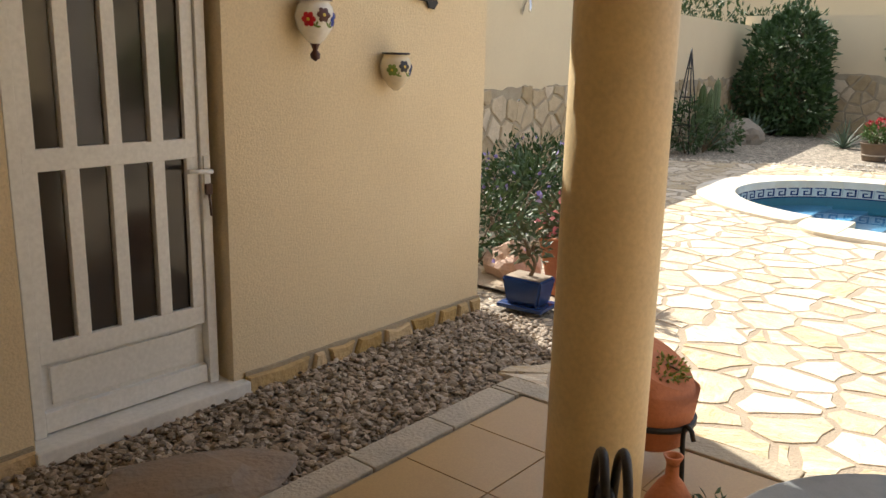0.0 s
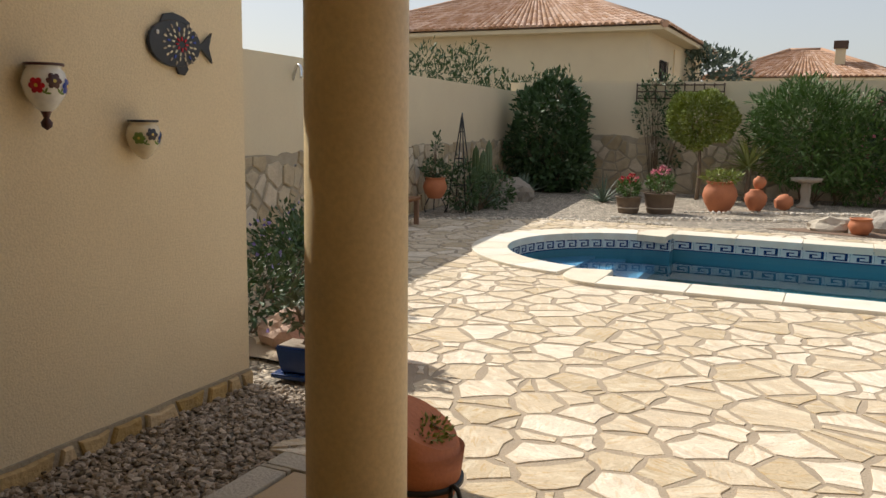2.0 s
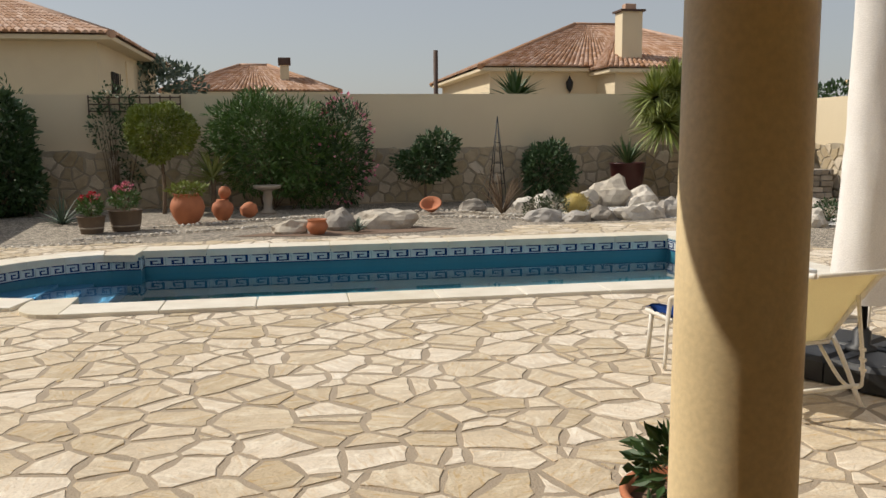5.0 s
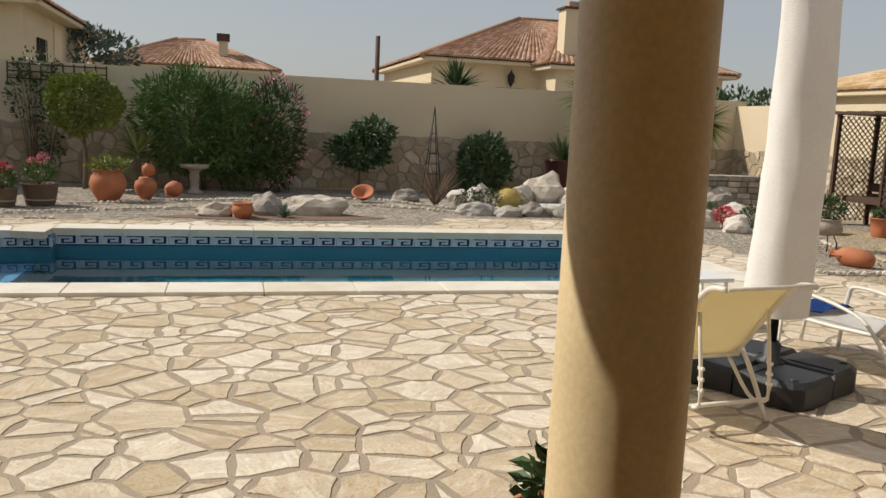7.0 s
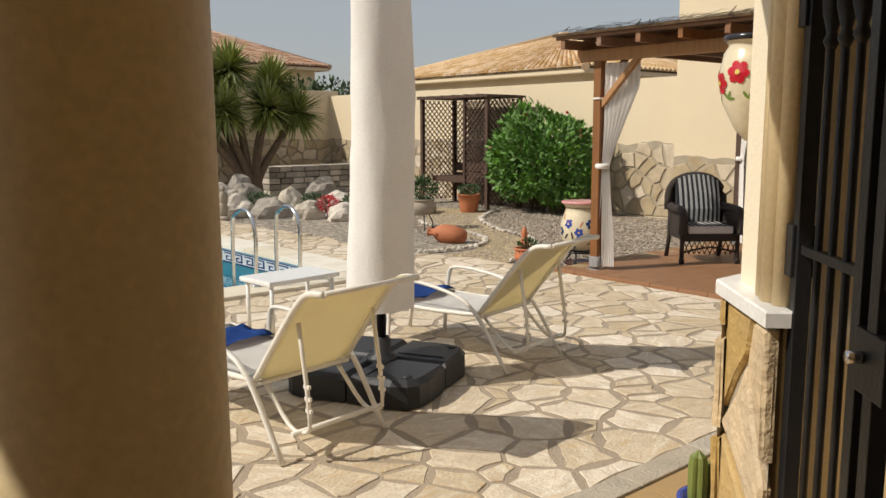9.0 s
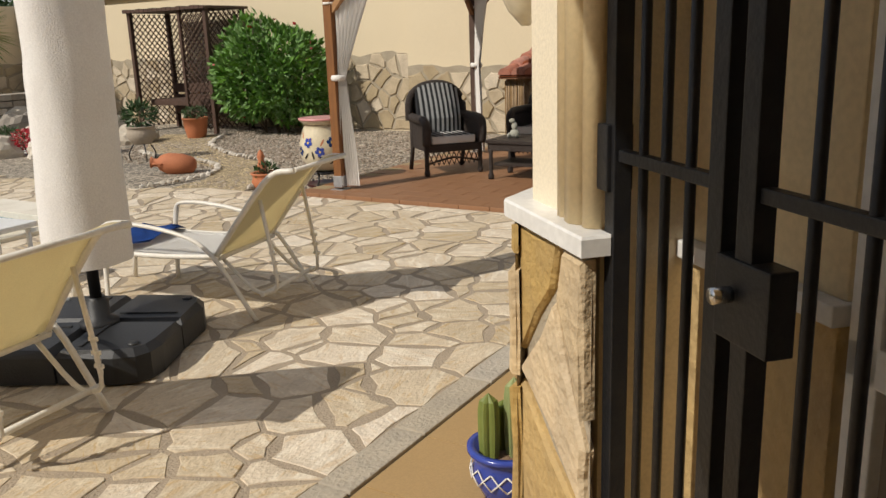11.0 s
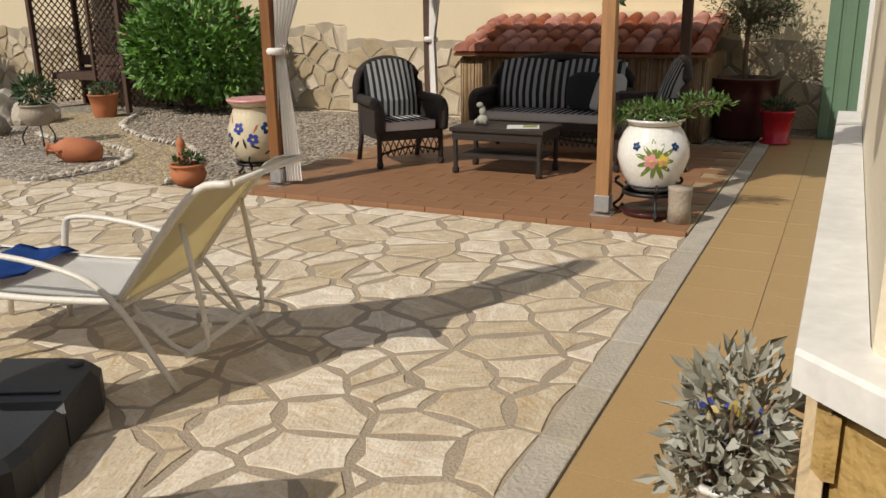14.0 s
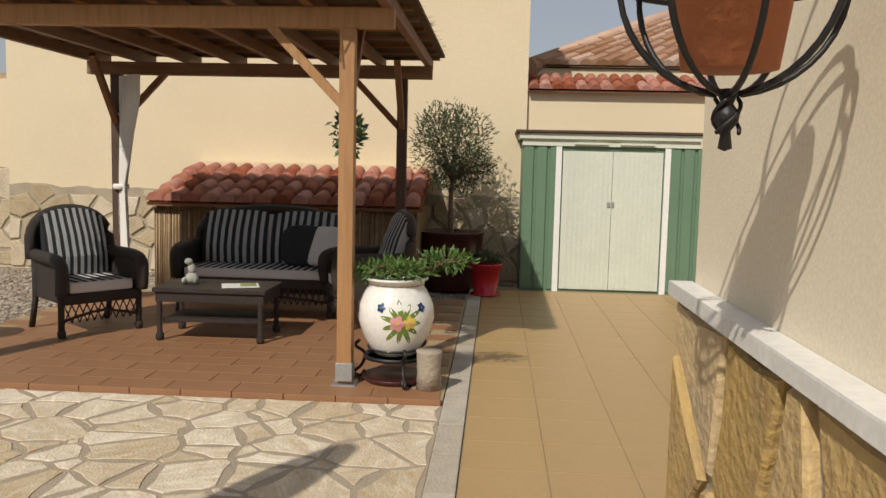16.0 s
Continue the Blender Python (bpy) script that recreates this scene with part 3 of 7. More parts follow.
def slab(bm, pts, z0, z1, inset=0.0):
    area = sum(p[0] * q[1] - q[0] * p[1] for p, q in zip(pts, pts[1:] + pts[:1]))
    add_prism(bm, pts if area > 0 else pts[::-1], z0, z1, inset)


bm = bmesh.new()
slab(bm, [chamfer(0), (3.62, 2.68), (5.92, 2.68), (5.92, 2.43), (3.75, 2.43), chamfer(0, -0.30)], 0, 3.0)
slab(bm, [chamfer(GW), chamfer(3.6), chamfer(3.6, -0.3), chamfer(GW, -0.3)], 0, 3.0)
slab(bm, [chamfer(0), chamfer(GW), chamfer(GW, -0.3), chamfer(0, -0.3)], 2.25, 3.0)
slab(bm, [(5.92, 2.43), (5.92, -2.2), (5.67, -2.2), (5.67, 2.43)], 0, 3.0)
structure("wall_east", bm, PALEWALL, "cream rendered wall along the tiled walkway", "wall")
# marble sill cap round the pier and along the walkway
bm = bmesh.new()
slab(bm, [chamfer(0.06, 0.07), (3.60, 2.755), (5.96, 2.755), (5.96, 2.682), (3.63, 2.682), chamfer(0.06, 0.003)], 1.115, 1.16, 0.006)
structure("trim", bm, MARBLE, "white marble sill capping the stone dado", "trim")
# rounded moulding beside the gate
bm = bmesh.new()
for k, (u, r) in enumerate(((0.055, 0.030), (0.115, 0.045), (0.185, 0.035))):
    c = chamfer(-0.02 - u + 0.05, 0.0)
    tube([(c[0], c[1], 1.161), (c[0], c[1], 3.0)], r, 10, bm)
structure("trim_moulding", bm, COLUMN, "cream moulded pilaster beside the entrance gate", "trim")

# ---- columns ----
for cx, cy, r in ((-0.893, 2.587, 0.162), (1.545, 2.38, 0.152)):
    col = thing("column", "round cream painted column on a square foot", "column", pose(cx, cy, 0), group="terrace columns", kind="structure")
    part("shaft", lathe([(r * 1.02, 0.06), (r * 1.02, 0.4), (r, 1.2), (r * 0.96, 2.58)], 48), COLUMN, col)
    part("capital", lathe([(r * 0.96, 2.58), (r * 1.1, 2.6), (r * 1.1, 2.63), (r * 1.25, 2.68), (r * 1.25, 2.72)], 48), COLUMN, col)
    bm = bmesh.new()
    add_box(bm, -r * 1.2, r * 1.2, -r * 1.2, r * 1.2, 0.006, 0.06, 0.01)
    part("foot", bm, COLUMN, col)

# ---- boundary walls ----
NY, EX = 21.4, 14.3
WA, WB = Vector((-5.5, 4.9)), Vector((-7.4, 21.4))
wall("wall_north", (-7.6, NY), (14.6, NY), -0.05, 2.70, -0.2, CREAM_E, "cream rendered boundary wall above a stone dado")
wall("wall_boundary_east", (EX, NY), (EX, 10.0), -0.05, 2.56, -0.2, CREAM_E, "pale cream boundary wall above a stone dado")
wall("wall_boundary_west", WA, WB, -0.05, 2.46, -0.2, CREAM_E, "cream rendered side wall above a stone dado")
wall("wall_house_gable", (EX - 0.06, 10.0), (EX - 0.06, 2.95), -0.05, 4.1, -0.35, CREAM_E, "tall pale cream side wall of the neighbouring house")
wall("wall_behind_shed", (EX, 2.95), (EX, -2.2), -0.05, 2.5, -0.2, CREAM_E, "cream wall behind the metal shed")


# ---- terrace door ----
door = thing("door_1", "closed white panelled door with eight dark obscured panes", "door", pose(-2.985, 1.60, 0.05), kind="structure")
DW, DH = 0.90, 2.08
bm = bmesh.new()
for y0_, y1_, z0_, z1_ in ((0, 0.05, 0, DH), (DW - 0.05, DW, 0, DH), (0.05, DW - 0.05, DH - 0.05, DH)):
    add_box(bm, -0.03, 0.05, y0_, y1_, z0_, z1_, 0.004)
part("door_frame", bm, WHITE, door)
leaf = part("door_leaf", box(-0.02, 0.0, 0.052, DW - 0.052, 0.01, DH - 0.055), WHITE, door)
px = [0.06 + k * (DW - 0.12) / 4 for k in range(5)]
bm = bmesh.new()
for z0_, z1_ in ((0.01, 0.10), (0.31, 0.40), (1.11, 1.20), (DH - 0.13, DH - 0.057)):
    add_box(bm, 0.0, 0.035, 0.055, DW - 0.055, z0_, z1_, 0.004)
part("rail", bm, WHITE, leaf)
for k, yy in enumerate(px):
    w = 0.055 if k in (0, 4) else 0.030
    part("stile", box(0.0, 0.034, max(yy - w, 0.054), min(yy + w, DW - 0.054), 0.40, DH - 0.06, 0.003), WHITE, leaf)
for lo, hi in ((0.40, 1.11), (1.20, DH - 0.13)):
    for a, b in zip(px, px[1:]):
        part("pane", box(0.003, 0.009, a + 0.036, b - 0.036, lo, hi), GLASSDARK, leaf, "dark obscured glass pane")
bm = bmesh.new()
add_box(bm, 0.0, 0.014, 0.10, DW - 0.10, 0.12, 0.29, 0.006)
part("lower_panel", bm, WHITE, leaf)
bm = bmesh.new()
add_box(bm, 0.05, 0.06, DW - 0.042, DW - 0.012, 0.92, 1.12, 0.003)
tube([(0.06, DW - 0.027, 1.05), (0.10, DW - 0.027, 1.05), (0.10, DW - 0.15, 1.06)], 0.011, 8, bm)
handle = part("door_handle", bm, WHITE, door, "white lever handle")
bm = tube([(0.072, DW - 0.027, 0.94), (0.08, DW - 0.03, 0.90), (0.078, DW - 0.024, 0.84)], 0.006, 6)
add_box(bm, 0.06, 0.078, DW - 0.045, DW - 0.01, 0.94, 0.99, 0.004)
part("padlock_and_keys", bm, DARKWOOD, door, "dark lock with hanging keys")
structure("door_sill", box(-3.13, DX + 0.06, 1.55, 2.60, -0.02, 0.05, 0.008), MARBLE, "pale marble step under the white door", "step")

# ---- entrance gate in the chamfer ----
rz = math.degrees(math.atan2(CH.y, CH.x))
gate = thing("metal_gate", "black wrought-iron security gate with baluster bars", "gate", pose(G0.x, G0.y, 0.02, 0, 0, rz) @ pose(0, 0.02, 0))


def gate_bar(u, parent, thick=0.010, knots=True):
    bm = tube([(u, 0, 0.05), (u, 0, 2.15)], thick, 8)
    part("bar", bm, BLACKIRON, parent)
    if knots:
        for zc in (0.35, 1.95):
            k = lathe([(0.010, -0.14), (0.020, -0.12), (0.012, -0.10), (0.024, -0.05), (0.026, 0), (0.020, 0.05), (0.012, 0.08), (0.022, 0.10), (0.010, 0.13)], 12, m=pose(u, 0, zc))
            part("baluster_knot", k, BLACKIRON, parent)


for u0, u1 in ((0.02, 0.46), (0.50, 1.26)):
    bm = bmesh.new()
    for a, b, c, d in ((u0, u0 + 0.045, 0.02, 2.2), (u1 - 0.045, u1, 0.02, 2.2), (u0, u1, 2.16, 2.2), (u0, u1, 0.02, 0.06)):
        add_box(bm, a, b, -0.02, 0.02, c, d, 0.003)
    gl = part("gate_leaf", bm, BLACKIRON, gate)
    bm = box(u0 + 0.045, u1 - 0.045, -0.012, 0.012, 1.295, 1.32, 0.003)
    part("cross_bar", bm, BLACKIRON, gl)
    nb = 3 if u1 < 0.5 else 5
    for k in range(nb):
        gate_bar(u0 + 0.045 + (u1 - u0 - 0.09) * (k + 1) / (nb + 1), gl)
part("lock_box", box(0.455, 0.60, -0.025, 0.025, 1.06, 1.20, 0.004), BLACKIRON, gate, "black steel lock box")
part("key_cylinder", lathe([(0.014, 0), (0.014, 0.035), (0.0, 0.036)], 12, m=pose(0.50, -0.024, 1.14, 90)), STEEL, gate, "steel lock cylinder")
for zc in (1.30, 0.3, 1.95):
    part("hinge", box(-0.02, 0.05, -0.03, 0.03, zc - 0.07, zc + 0.07, 0.004), BLACKIRON, gate)
edoor = thing("door_2", "white framed glazed entrance door behind the gate", "door", pose(G0.x, G0.y, 0, 0, 0, rz) @ pose(0, 0.24, 0), kind="structure")
ENTRANCE = pose(G0.x, G0.y, 0, 0, 0, rz)


def recess(name, u0, u1, d0, d1, z0, z1, mt, label):
    ob = structure(name, box(u0, u1, d0, d1, z0, z1, 0.004), mt, label, "wall")
    ob.matrix_world = ENTRANCE


recess("wall_recess", 0.0, 0.50, 0.22, 0.30, 1.12, 2.25, COLUMN, "ochre painted wall inside the entrance recess")
recess("wall_recess_dado", 0.0, 0.50, 0.205, 0.30, 0.0, 1.08, GOLDSTONE, "dim golden stone under the recess sill")
recess("trim_recess", 0.0, 0.51, 0.185, 0.30, 1.08, 1.12, MARBLE, "white marble sill inside the entrance recess")
for u0, u1 in ((0.52, 0.89), (0.91, 1.28)):
    bm = bmesh.new()
    for a, b, c, d in ((u0, u0 + 0.07, 0.02, 2.2), (u1 - 0.07, u1, 0.02, 2.2), (u0, u1, 2.1, 2.2), (u0, u1, 0.02, 0.20), (u0, u1, 1.0, 1.07)):
        add_box(bm, a, b, -0.03, 0.03, c, d, 0.004)
    part("window_frame", bm, WHITE, edoor)
    # pane colour stands in for the reflected terrace
    part("pane", box(u0 + 0.07, u1 - 0.07, -0.004, 0.004, 0.2, 2.1), GLASSREFLECT, edoor, "glass with a grey-brown terrace reflection painted in its colour")

# ---- pergola ----
PX0, PX1, PY0, PY1 = 8.67, 11.75, 4.30, 7.29
structure("floor_deck", box(8.37, 12.35, 3.62, 7.68, -0.02, 0.030), GROUT, "bed of the brown tiled pergola floor", "floor")
edging = thing("deck_edging", "thin dark brown edging strip of the tiled deck", "edging", kind="structure")
for k in range(12):
    part("edge_tile", box(8.34, 8.368, 3.63 + k * 0.336, 3.63 + k * 0.336 + 0.331, -0.01, 0.042, 0.003), DECK, edging)
pergola = thing("pergola", "stained timber pergola with a thatched slatted roof", "pergola", pose(PX0, PY0, 0.036))
W_, L_ = PX1 - PX0, PY1 - PY0
# sun and shade in the colour: near front post light, rear posts dark
for px_, py_, mt in ((0, 0, WOOD_SUNLIT), (0, L_, WOOD), (W_, 0, DARKWOOD), (W_, L_, DARKWOOD)):
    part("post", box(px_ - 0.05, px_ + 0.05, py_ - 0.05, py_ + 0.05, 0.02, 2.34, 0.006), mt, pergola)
    bm = bmesh.new()
    add_box(bm, px_ - 0.056, px_ + 0.056, py_ - 0.056, py_ + 0.056, 0.03, 0.15, 0.003)
    add_box(bm, px_ - 0.08, px_ + 0.08, py_ - 0.08, py_ + 0.08, 0.0, 0.008)
    part("post_shoe", bm, ZINC, pergola, "galvanised steel post shoe")
# front beam takes the sunlit colour, rear beam the plain stain
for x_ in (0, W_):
    part("main_beam", box(x_ - 0.045, x_ + 0.045, -0.30, L_ + 0.30, 2.34, 2.47, 0.006), WOOD_X if x_ else WOOD_SUNLIT, pergola)
for k in range(8):
    y_ = -0.25 + k * (L_ + 0.5) / 7
    bm = bmesh.new()
    add_box(bm, -0.35, W_ + 0.35, y_ - 0.03, y_ + 0.03, 2.47, 2.57, 0.005)
    part("rafter", bm, WOOD_X, pergola)
for k in range(9):
    x_ = -0.33 + k * (W_ + 0.66) / 8
    part("batten", box(x_ - 0.02, x_ + 0.02, -0.35, L_ + 0.35, 2.57, 2.60), WOOD_X, pergola)


def brace(a, b):
    a, b = Vector(a), Vector(b)
    d = b - a
    m = Matrix.Translation(a) @ d.to_track_quat("Z", "Y").to_matrix().to_4x4()
    bm = bmesh.new()
    add_box(bm, -0.03, 0.03, -0.03, 0.03, 0, d.length, 0.004, m)
    return bm


# front braces carry the painted sunlight too, the others do not
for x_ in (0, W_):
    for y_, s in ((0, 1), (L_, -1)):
        part("brace", brace((x_, y_ + s * 0.03, 1.85), (x_, y_ + s * 0.52, 2.36)), WOOD if x_ else WOOD_SUNLIT, pergola)
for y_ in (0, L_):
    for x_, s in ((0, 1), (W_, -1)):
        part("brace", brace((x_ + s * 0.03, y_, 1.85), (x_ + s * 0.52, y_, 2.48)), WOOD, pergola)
vs, fs = [], []
for k in range(5200):
    c = Vector((RNG.uniform(-0.38, W_ + 0.30), RNG.uniform(-0.22, L_ + 0.22), RNG.uniform(2.605, 2.68)))
    a = RNG.gauss(1.57, 0.5)
    d = Vector((math.cos(a), math.sin(a), RNG.uniform(-0.15, 0.1))) * RNG.uniform(0.1, 0.28)
    s = Vector((-d.y, d.x, 0)).normalized() * 0.006
    i = len(vs)
    vs += [c - d - s, c + d - s, c + d + s, c - d + s]
    fs.append((i, i + 1, i + 2, i + 3))
tagged(raw("thatch", vs, fs, THATCH, pergola), "dry brushwood thatch")
part("thatch_mat", box(-0.40, W_ + 0.36, -0.40, L_ + 0.36, 2.602, 2.63), THATCH, pergola)


def curtain(px_, py_, dirx, diry, seed):
    """A tied-back curtain: gathered at the top, bound at hip height and loose below."""
    rng = random.Random(seed)
    bm = bmesh.new()
    rows = []
    for k in range(25):
        z = 2.32 - 2.28 * k / 24
        t = abs(z - 1.18)
        spread = 0.045 + (0.17 * min(1, max(0, (z - 1.15)) / 0.9) ** 1.2 if z > 1.18 else 0.05 * min(1, t / 0.8))
        off = 0.09 + (0.16 * min(1, max(0, z - 1.2) / 0.9) if z > 1.18 else 0.03 * t)
        row = []
        for q in range(29):
            u = q / 28 * 2 - 1
            f = 0.022 * math.sin(q * 1.55 + 0.4 * math.sin(z * 3 + seed)) + 0.01 * math.sin(q * 3.1 + z * 2)
            row.append(bm.verts.new((px_ + dirx * (off + u * spread) - diry * f, py_ + diry * (off + u * spread) + dirx * f, z)))
        rows.append(row)
    for a, b in zip(rows, rows[1:]):
        for q in range(28):
            bm.faces.new((a[q], a[q + 1], b[q + 1], b[q])).smooth = True
    return bm


for px_, py_, dx_, dy_, sd in ((PX0, PY1, 0.3, -0.95, 1), (PX1, PY1, -0.6, -0.8, 2)):
    ct = thing("curtain", "white voile curtain tied to the pergola post", "curtain", pose(0, 0, 0.036), group="pergola curtains")
    part("cloth", curtain(px_, py_, dx_, dy_, sd), CANVAS, ct)
    part("tie", lathe([(0.075, -0.03), (0.085, 0), (0.075, 0.03)], 20, m=pose(px_ + dx_ * 0.05, py_ + dy_ * 0.05, 1.18)), CANVAS, ct)
    part("tie", lathe([(0.066, -0.012), (0.07, 0), (0.066, 0.012)], 20, m=pose(px_, py_, 1.93)), CANVAS, ct)


# ---- sun loungers ----
def lounger(m, towel):
    """Head towards +x: reclined back, two arched arm-and-leg loops a side, folding strut under the back."""
    lo = thing("sun_lounger", "white aluminium sun lounger with a reclined cream sling back", "lounger", m, group="sun loungers by the pool")
    hw = 0.30
    for s in (-1, 1):
        y_ = s * hw
        part("side_rail", tube([(-0.95, y_, 0.36), (-0.3, y_, 0.34), (0.22, y_, 0.36)], 0.016, 8, curve=4), FRAMEWHITE, lo)
        part("back_rail", tube([(0.20, y_, 0.36), (0.41, y_, 0.62), (0.62, y_, 0.85), (0.78, y_, 0.885)], 0.017, 8, curve=4), FRAMEWHITE, lo)
        part("arm_loop", tube([(-0.62, y_ + s * 0.04, 0.0), (-0.58, y_ + s * 0.04, 0.44), (-0.48, y_ + s * 0.04, 0.54), (-0.05, y_ + s * 0.04, 0.50), (0.20, y_ + s * 0.04, 0.38), (0.47, y_ + s * 0.04, 0.0)], 0.019, 8, curve=5, flat=0.7), FRAMEWHITE, lo)
        part("front_leg", tube([(-0.90, y_ * 0.95, 0.36), (-0.95, y_ * 0.95, 0.0)], 0.017, 8), FRAMEWHITE, lo)
        part("strut", tube([(0.20, y_ * 0.8, 0.34), (0.40, y_ * 0.8, 0.16), (0.52, y_ * 0.8, 0.15), (0.57, y_ * 0.8, 0.24), (0.50, y_ * 0.8, 0.70)], 0.012, 8, curve=3), FRAMEWHITE, lo)
        for q in range(3):
            part("notch_bracket", box(0.545 - q * 0.006, 0.59 - q * 0.006, y_ * 0.8 - 0.008, y_ * 0.8 + 0.008, 0.26 + q * 0.06, 0.28 + q * 0.06, 0.003), FRAMEWHITE, lo)
    for x_, z_ in ((-0.95, 0.36), (0.22, 0.35), (0.78, 0.888), (0.50, 0.15)):
        part("cross_tube", tube([(x_, -hw, z_), (x_, hw, z_)], 0.014, 8), FRAMEWHITE, lo)

    def sling(prof, name, mt, lab):
        bm = bmesh.new()
        rows = []
        prof = smooth_path([(x, 0, z) for x, z in prof], 4)
        for k in range(9):
            u = k / 8 * 2 - 1
            rows.append([bm.verts.new((p.x, u * (hw - 0.005), p.z - 0.02 * (1 - u * u))) for p in prof])
        for a, b in zip(rows, rows[1:]):
            for i in range(len(a) - 1):
                bm.faces.new((a[i], a[i + 1], b[i + 1], b[i])).smooth = True
        bmesh.ops.solidify(bm, geom=bm.faces[:], thickness=0.006)
        part(name, bm, mt, lo, lab)

    sling([(-0.95, 0.37), (-0.3, 0.35), (0.20, 0.37)], "seat_sling", SLING, "white woven sling seat")
    sling([(0.21, 0.37), (0.41, 0.63), (0.62, 0.86), (0.77, 0.90)], "back_sling", SLINGBACK, "cream woven sling back")
    return lo


def towel(m):
    bm = bmesh.new()
    rows = []
    for k in range(9):
        x_ = -0.24 + 0.48 * k / 8
        rows.append([bm.verts.new((x_, -0.31 + 0.62 * q / 10, 0.012 * math.sin(k * 1.7 + q) + 0.03 * noise.noise(Vector((k * 0.5, q * 0.4, 3))) - 0.008)) for q in range(11)])
    for a, b in zip(rows, rows[1:]):
        for q in range(10):
            bm.faces.new((a[q], b[q], b[q + 1], a[q + 1])).smooth = True
    bmesh.ops.solidify(bm, geom=bm.faces[:], thickness=-0.018)
    return tagged(part("towel", bm, BLUETOWEL, None, "", m), "folded royal blue towel on a lounger", "towel", group="blue towels on loungers")


L1, L2 = pose(3.42, 5.28, 0.014, 0, 0, -84), pose(5.28, 5.63, 0.014, 0, 0, -80)
for L in (L1, L2):
    lounger(L, True)
    towel(L @ pose(-0.72, 0, 0.385))

# ---- side table between the loungers ----
st = thing("side_table", "low white rectangular table beside the lounger", "table", pose(4.66, 7.28, 0.014, 0, 0, 5))
part("tabletop", box(-0.35, 0.35, -0.22, 0.22, 0.40, 0.44, 0.012), WHITE, st)
for sx_ in (-1, 1):
    for sy_ in (-1, 1):
        part("leg", tube([(sx_ * 0.30, sy_ * 0.17, 0.0), (sx_ * 0.30, sy_ * 0.17, 0.41)], 0.017, 8), WHITE, st)

# ---- parasol ----
um = thing("parasol", "closed cantilever parasol in a white canvas cover", "parasol", pose(4.28, 5.50, 0.17))
part("pole", tube([(0, 0, 0.0), (0, 0, 2.9)], 0.030, 14), BLACKIRON, um, "dark metal pole")
part("collar", lathe([(0.10, 0.0), (0.10, 0.03), (0.06, 0.05), (0.06, 0.14), (0.045, 0.15), (0.045, 0.16)], 20), BASEPLASTIC, um)
bm = bmesh.new()
rows = []
for k in range(60):
    z = 0.35 + 2.64 * k / 59
    t = k / 59
    rx_ = 0.235 - 0.05 * t if t < 0.85 else 0.19 * (1 - (t - 0.85) / 0.15 * 0.5)
    row = []
    for q in range(36):
        a = 2 * math.pi * q / 36
        f = 1 + 0.07 * noise.noise(Vector((math.cos(a) * 1.5, math.sin(a) * 1.5, z * 0.9))) + 0.03 * math.sin(a * 3 + z * 1.4) + 0.035 * noise.noise(Vector((a * 2.2 + z * 1.6, z * 2.6, 4))) + 0.02 * noise.noise(Vector((a * 5 - z * 2.5, z * 5, 9)))
        row.append(bm.verts.new((rx_ * f * math.cos(a) + 0.03 * math.sin(z), rx_ * 0.8 * f * math.sin(a), z)))
    rows.append(row)
for a, b in zip(rows, rows[1:]):
    for q in range(36):
        bm.faces.new((a[q], a[(q + 1) % 36], b[(q + 1) % 36], b[q])).smooth = True
bm.faces.new(rows[-1])
part("cover", bm, CANVAS, um, "creased white canvas cover")
pb = thing("parasol_weight", "black moulded plastic parasol weight on the paving", "weight", pose(4.30, 5.55, 0.014, 0, 0, 27))
for k in range(4):
    a = 90 * k
    bm = bmesh.new()
    pts = [(0.006, 0.006), (0.46, 0.006), (0.47, 0.30), (0.44, 0.40), (0.38, 0.45), (0.28, 0.47), (0.006, 0.46)]
    add_prism(bm, pts, 0.0, 0.17, 0.035)
    part("weight_segment", bm, BASEPLASTIC, pb, m=pose(0, 0, 0, 0, 0, a))
    part("rib", box(0.08, 0.40, 0.10, 0.12, 0.165, 0.178, 0.003), BASEPLASTIC, pb, m=pose(0, 0, 0, 0, 0, a))
    part("filler_cap", lathe([(0.028, 0.165), (0.028, 0.178), (0.0, 0.179)], 14, m=pose(0.36, 0.36, 0)), BASEPLASTIC if k else ZINC, pb, m=pose(0, 0, 0, 0, 0, a))

# ---- pool ladder rails ----
for k in range(2):
    r = thing("pool_handrail", "polished steel handrail hoop at the pool edge", "handrail", pose(5.20 + k * 0.52, 8.90, 0.042), group="pool ladder handrails")
    part("rail", tube([(0, 0, 0), (0, -0.02, 0.55), (0, 0.12, 0.76), (0, 0.36, 0.74), (0, 0.48, 0.5), (0, 0.48, -0.9)], 0.021, 12, curve=6), STEEL, r)
    part("flange", lathe([(0.05, 0), (0.05, 0.012), (0.03, 0.03), (0.022, 0.03)], 18), STEEL, r)

# ---- shed ----
shed = thing("metal_shed", "green metal garden shed with pale double doors", "shed", pose(13.4, 0.90, 0.0))
part("body", box(0.02, 0.85, 0.02, 2.11, 0.0, 1.86), GREENSHED, shed)
for k in range(14):
    y_ = 2.10 - k * 0.16
    if 0.42 < y_ < 1.66:
        continue
    part("rib", box(-0.004, 0.022, y_ - 0.12, y_, 0.03, 1.78, 0.006), GREENSHED, shed)
bm = bmesh.new()
add_box(bm, -0.06, 0.9, -0.02, 2.16, 1.86, 1.93, 0.006)
add_box(bm, -0.02, 0.01, 0.0, 2.12, 1.78, 1.86)
part("roof_edge", bm, SHEDDOOR, shed)
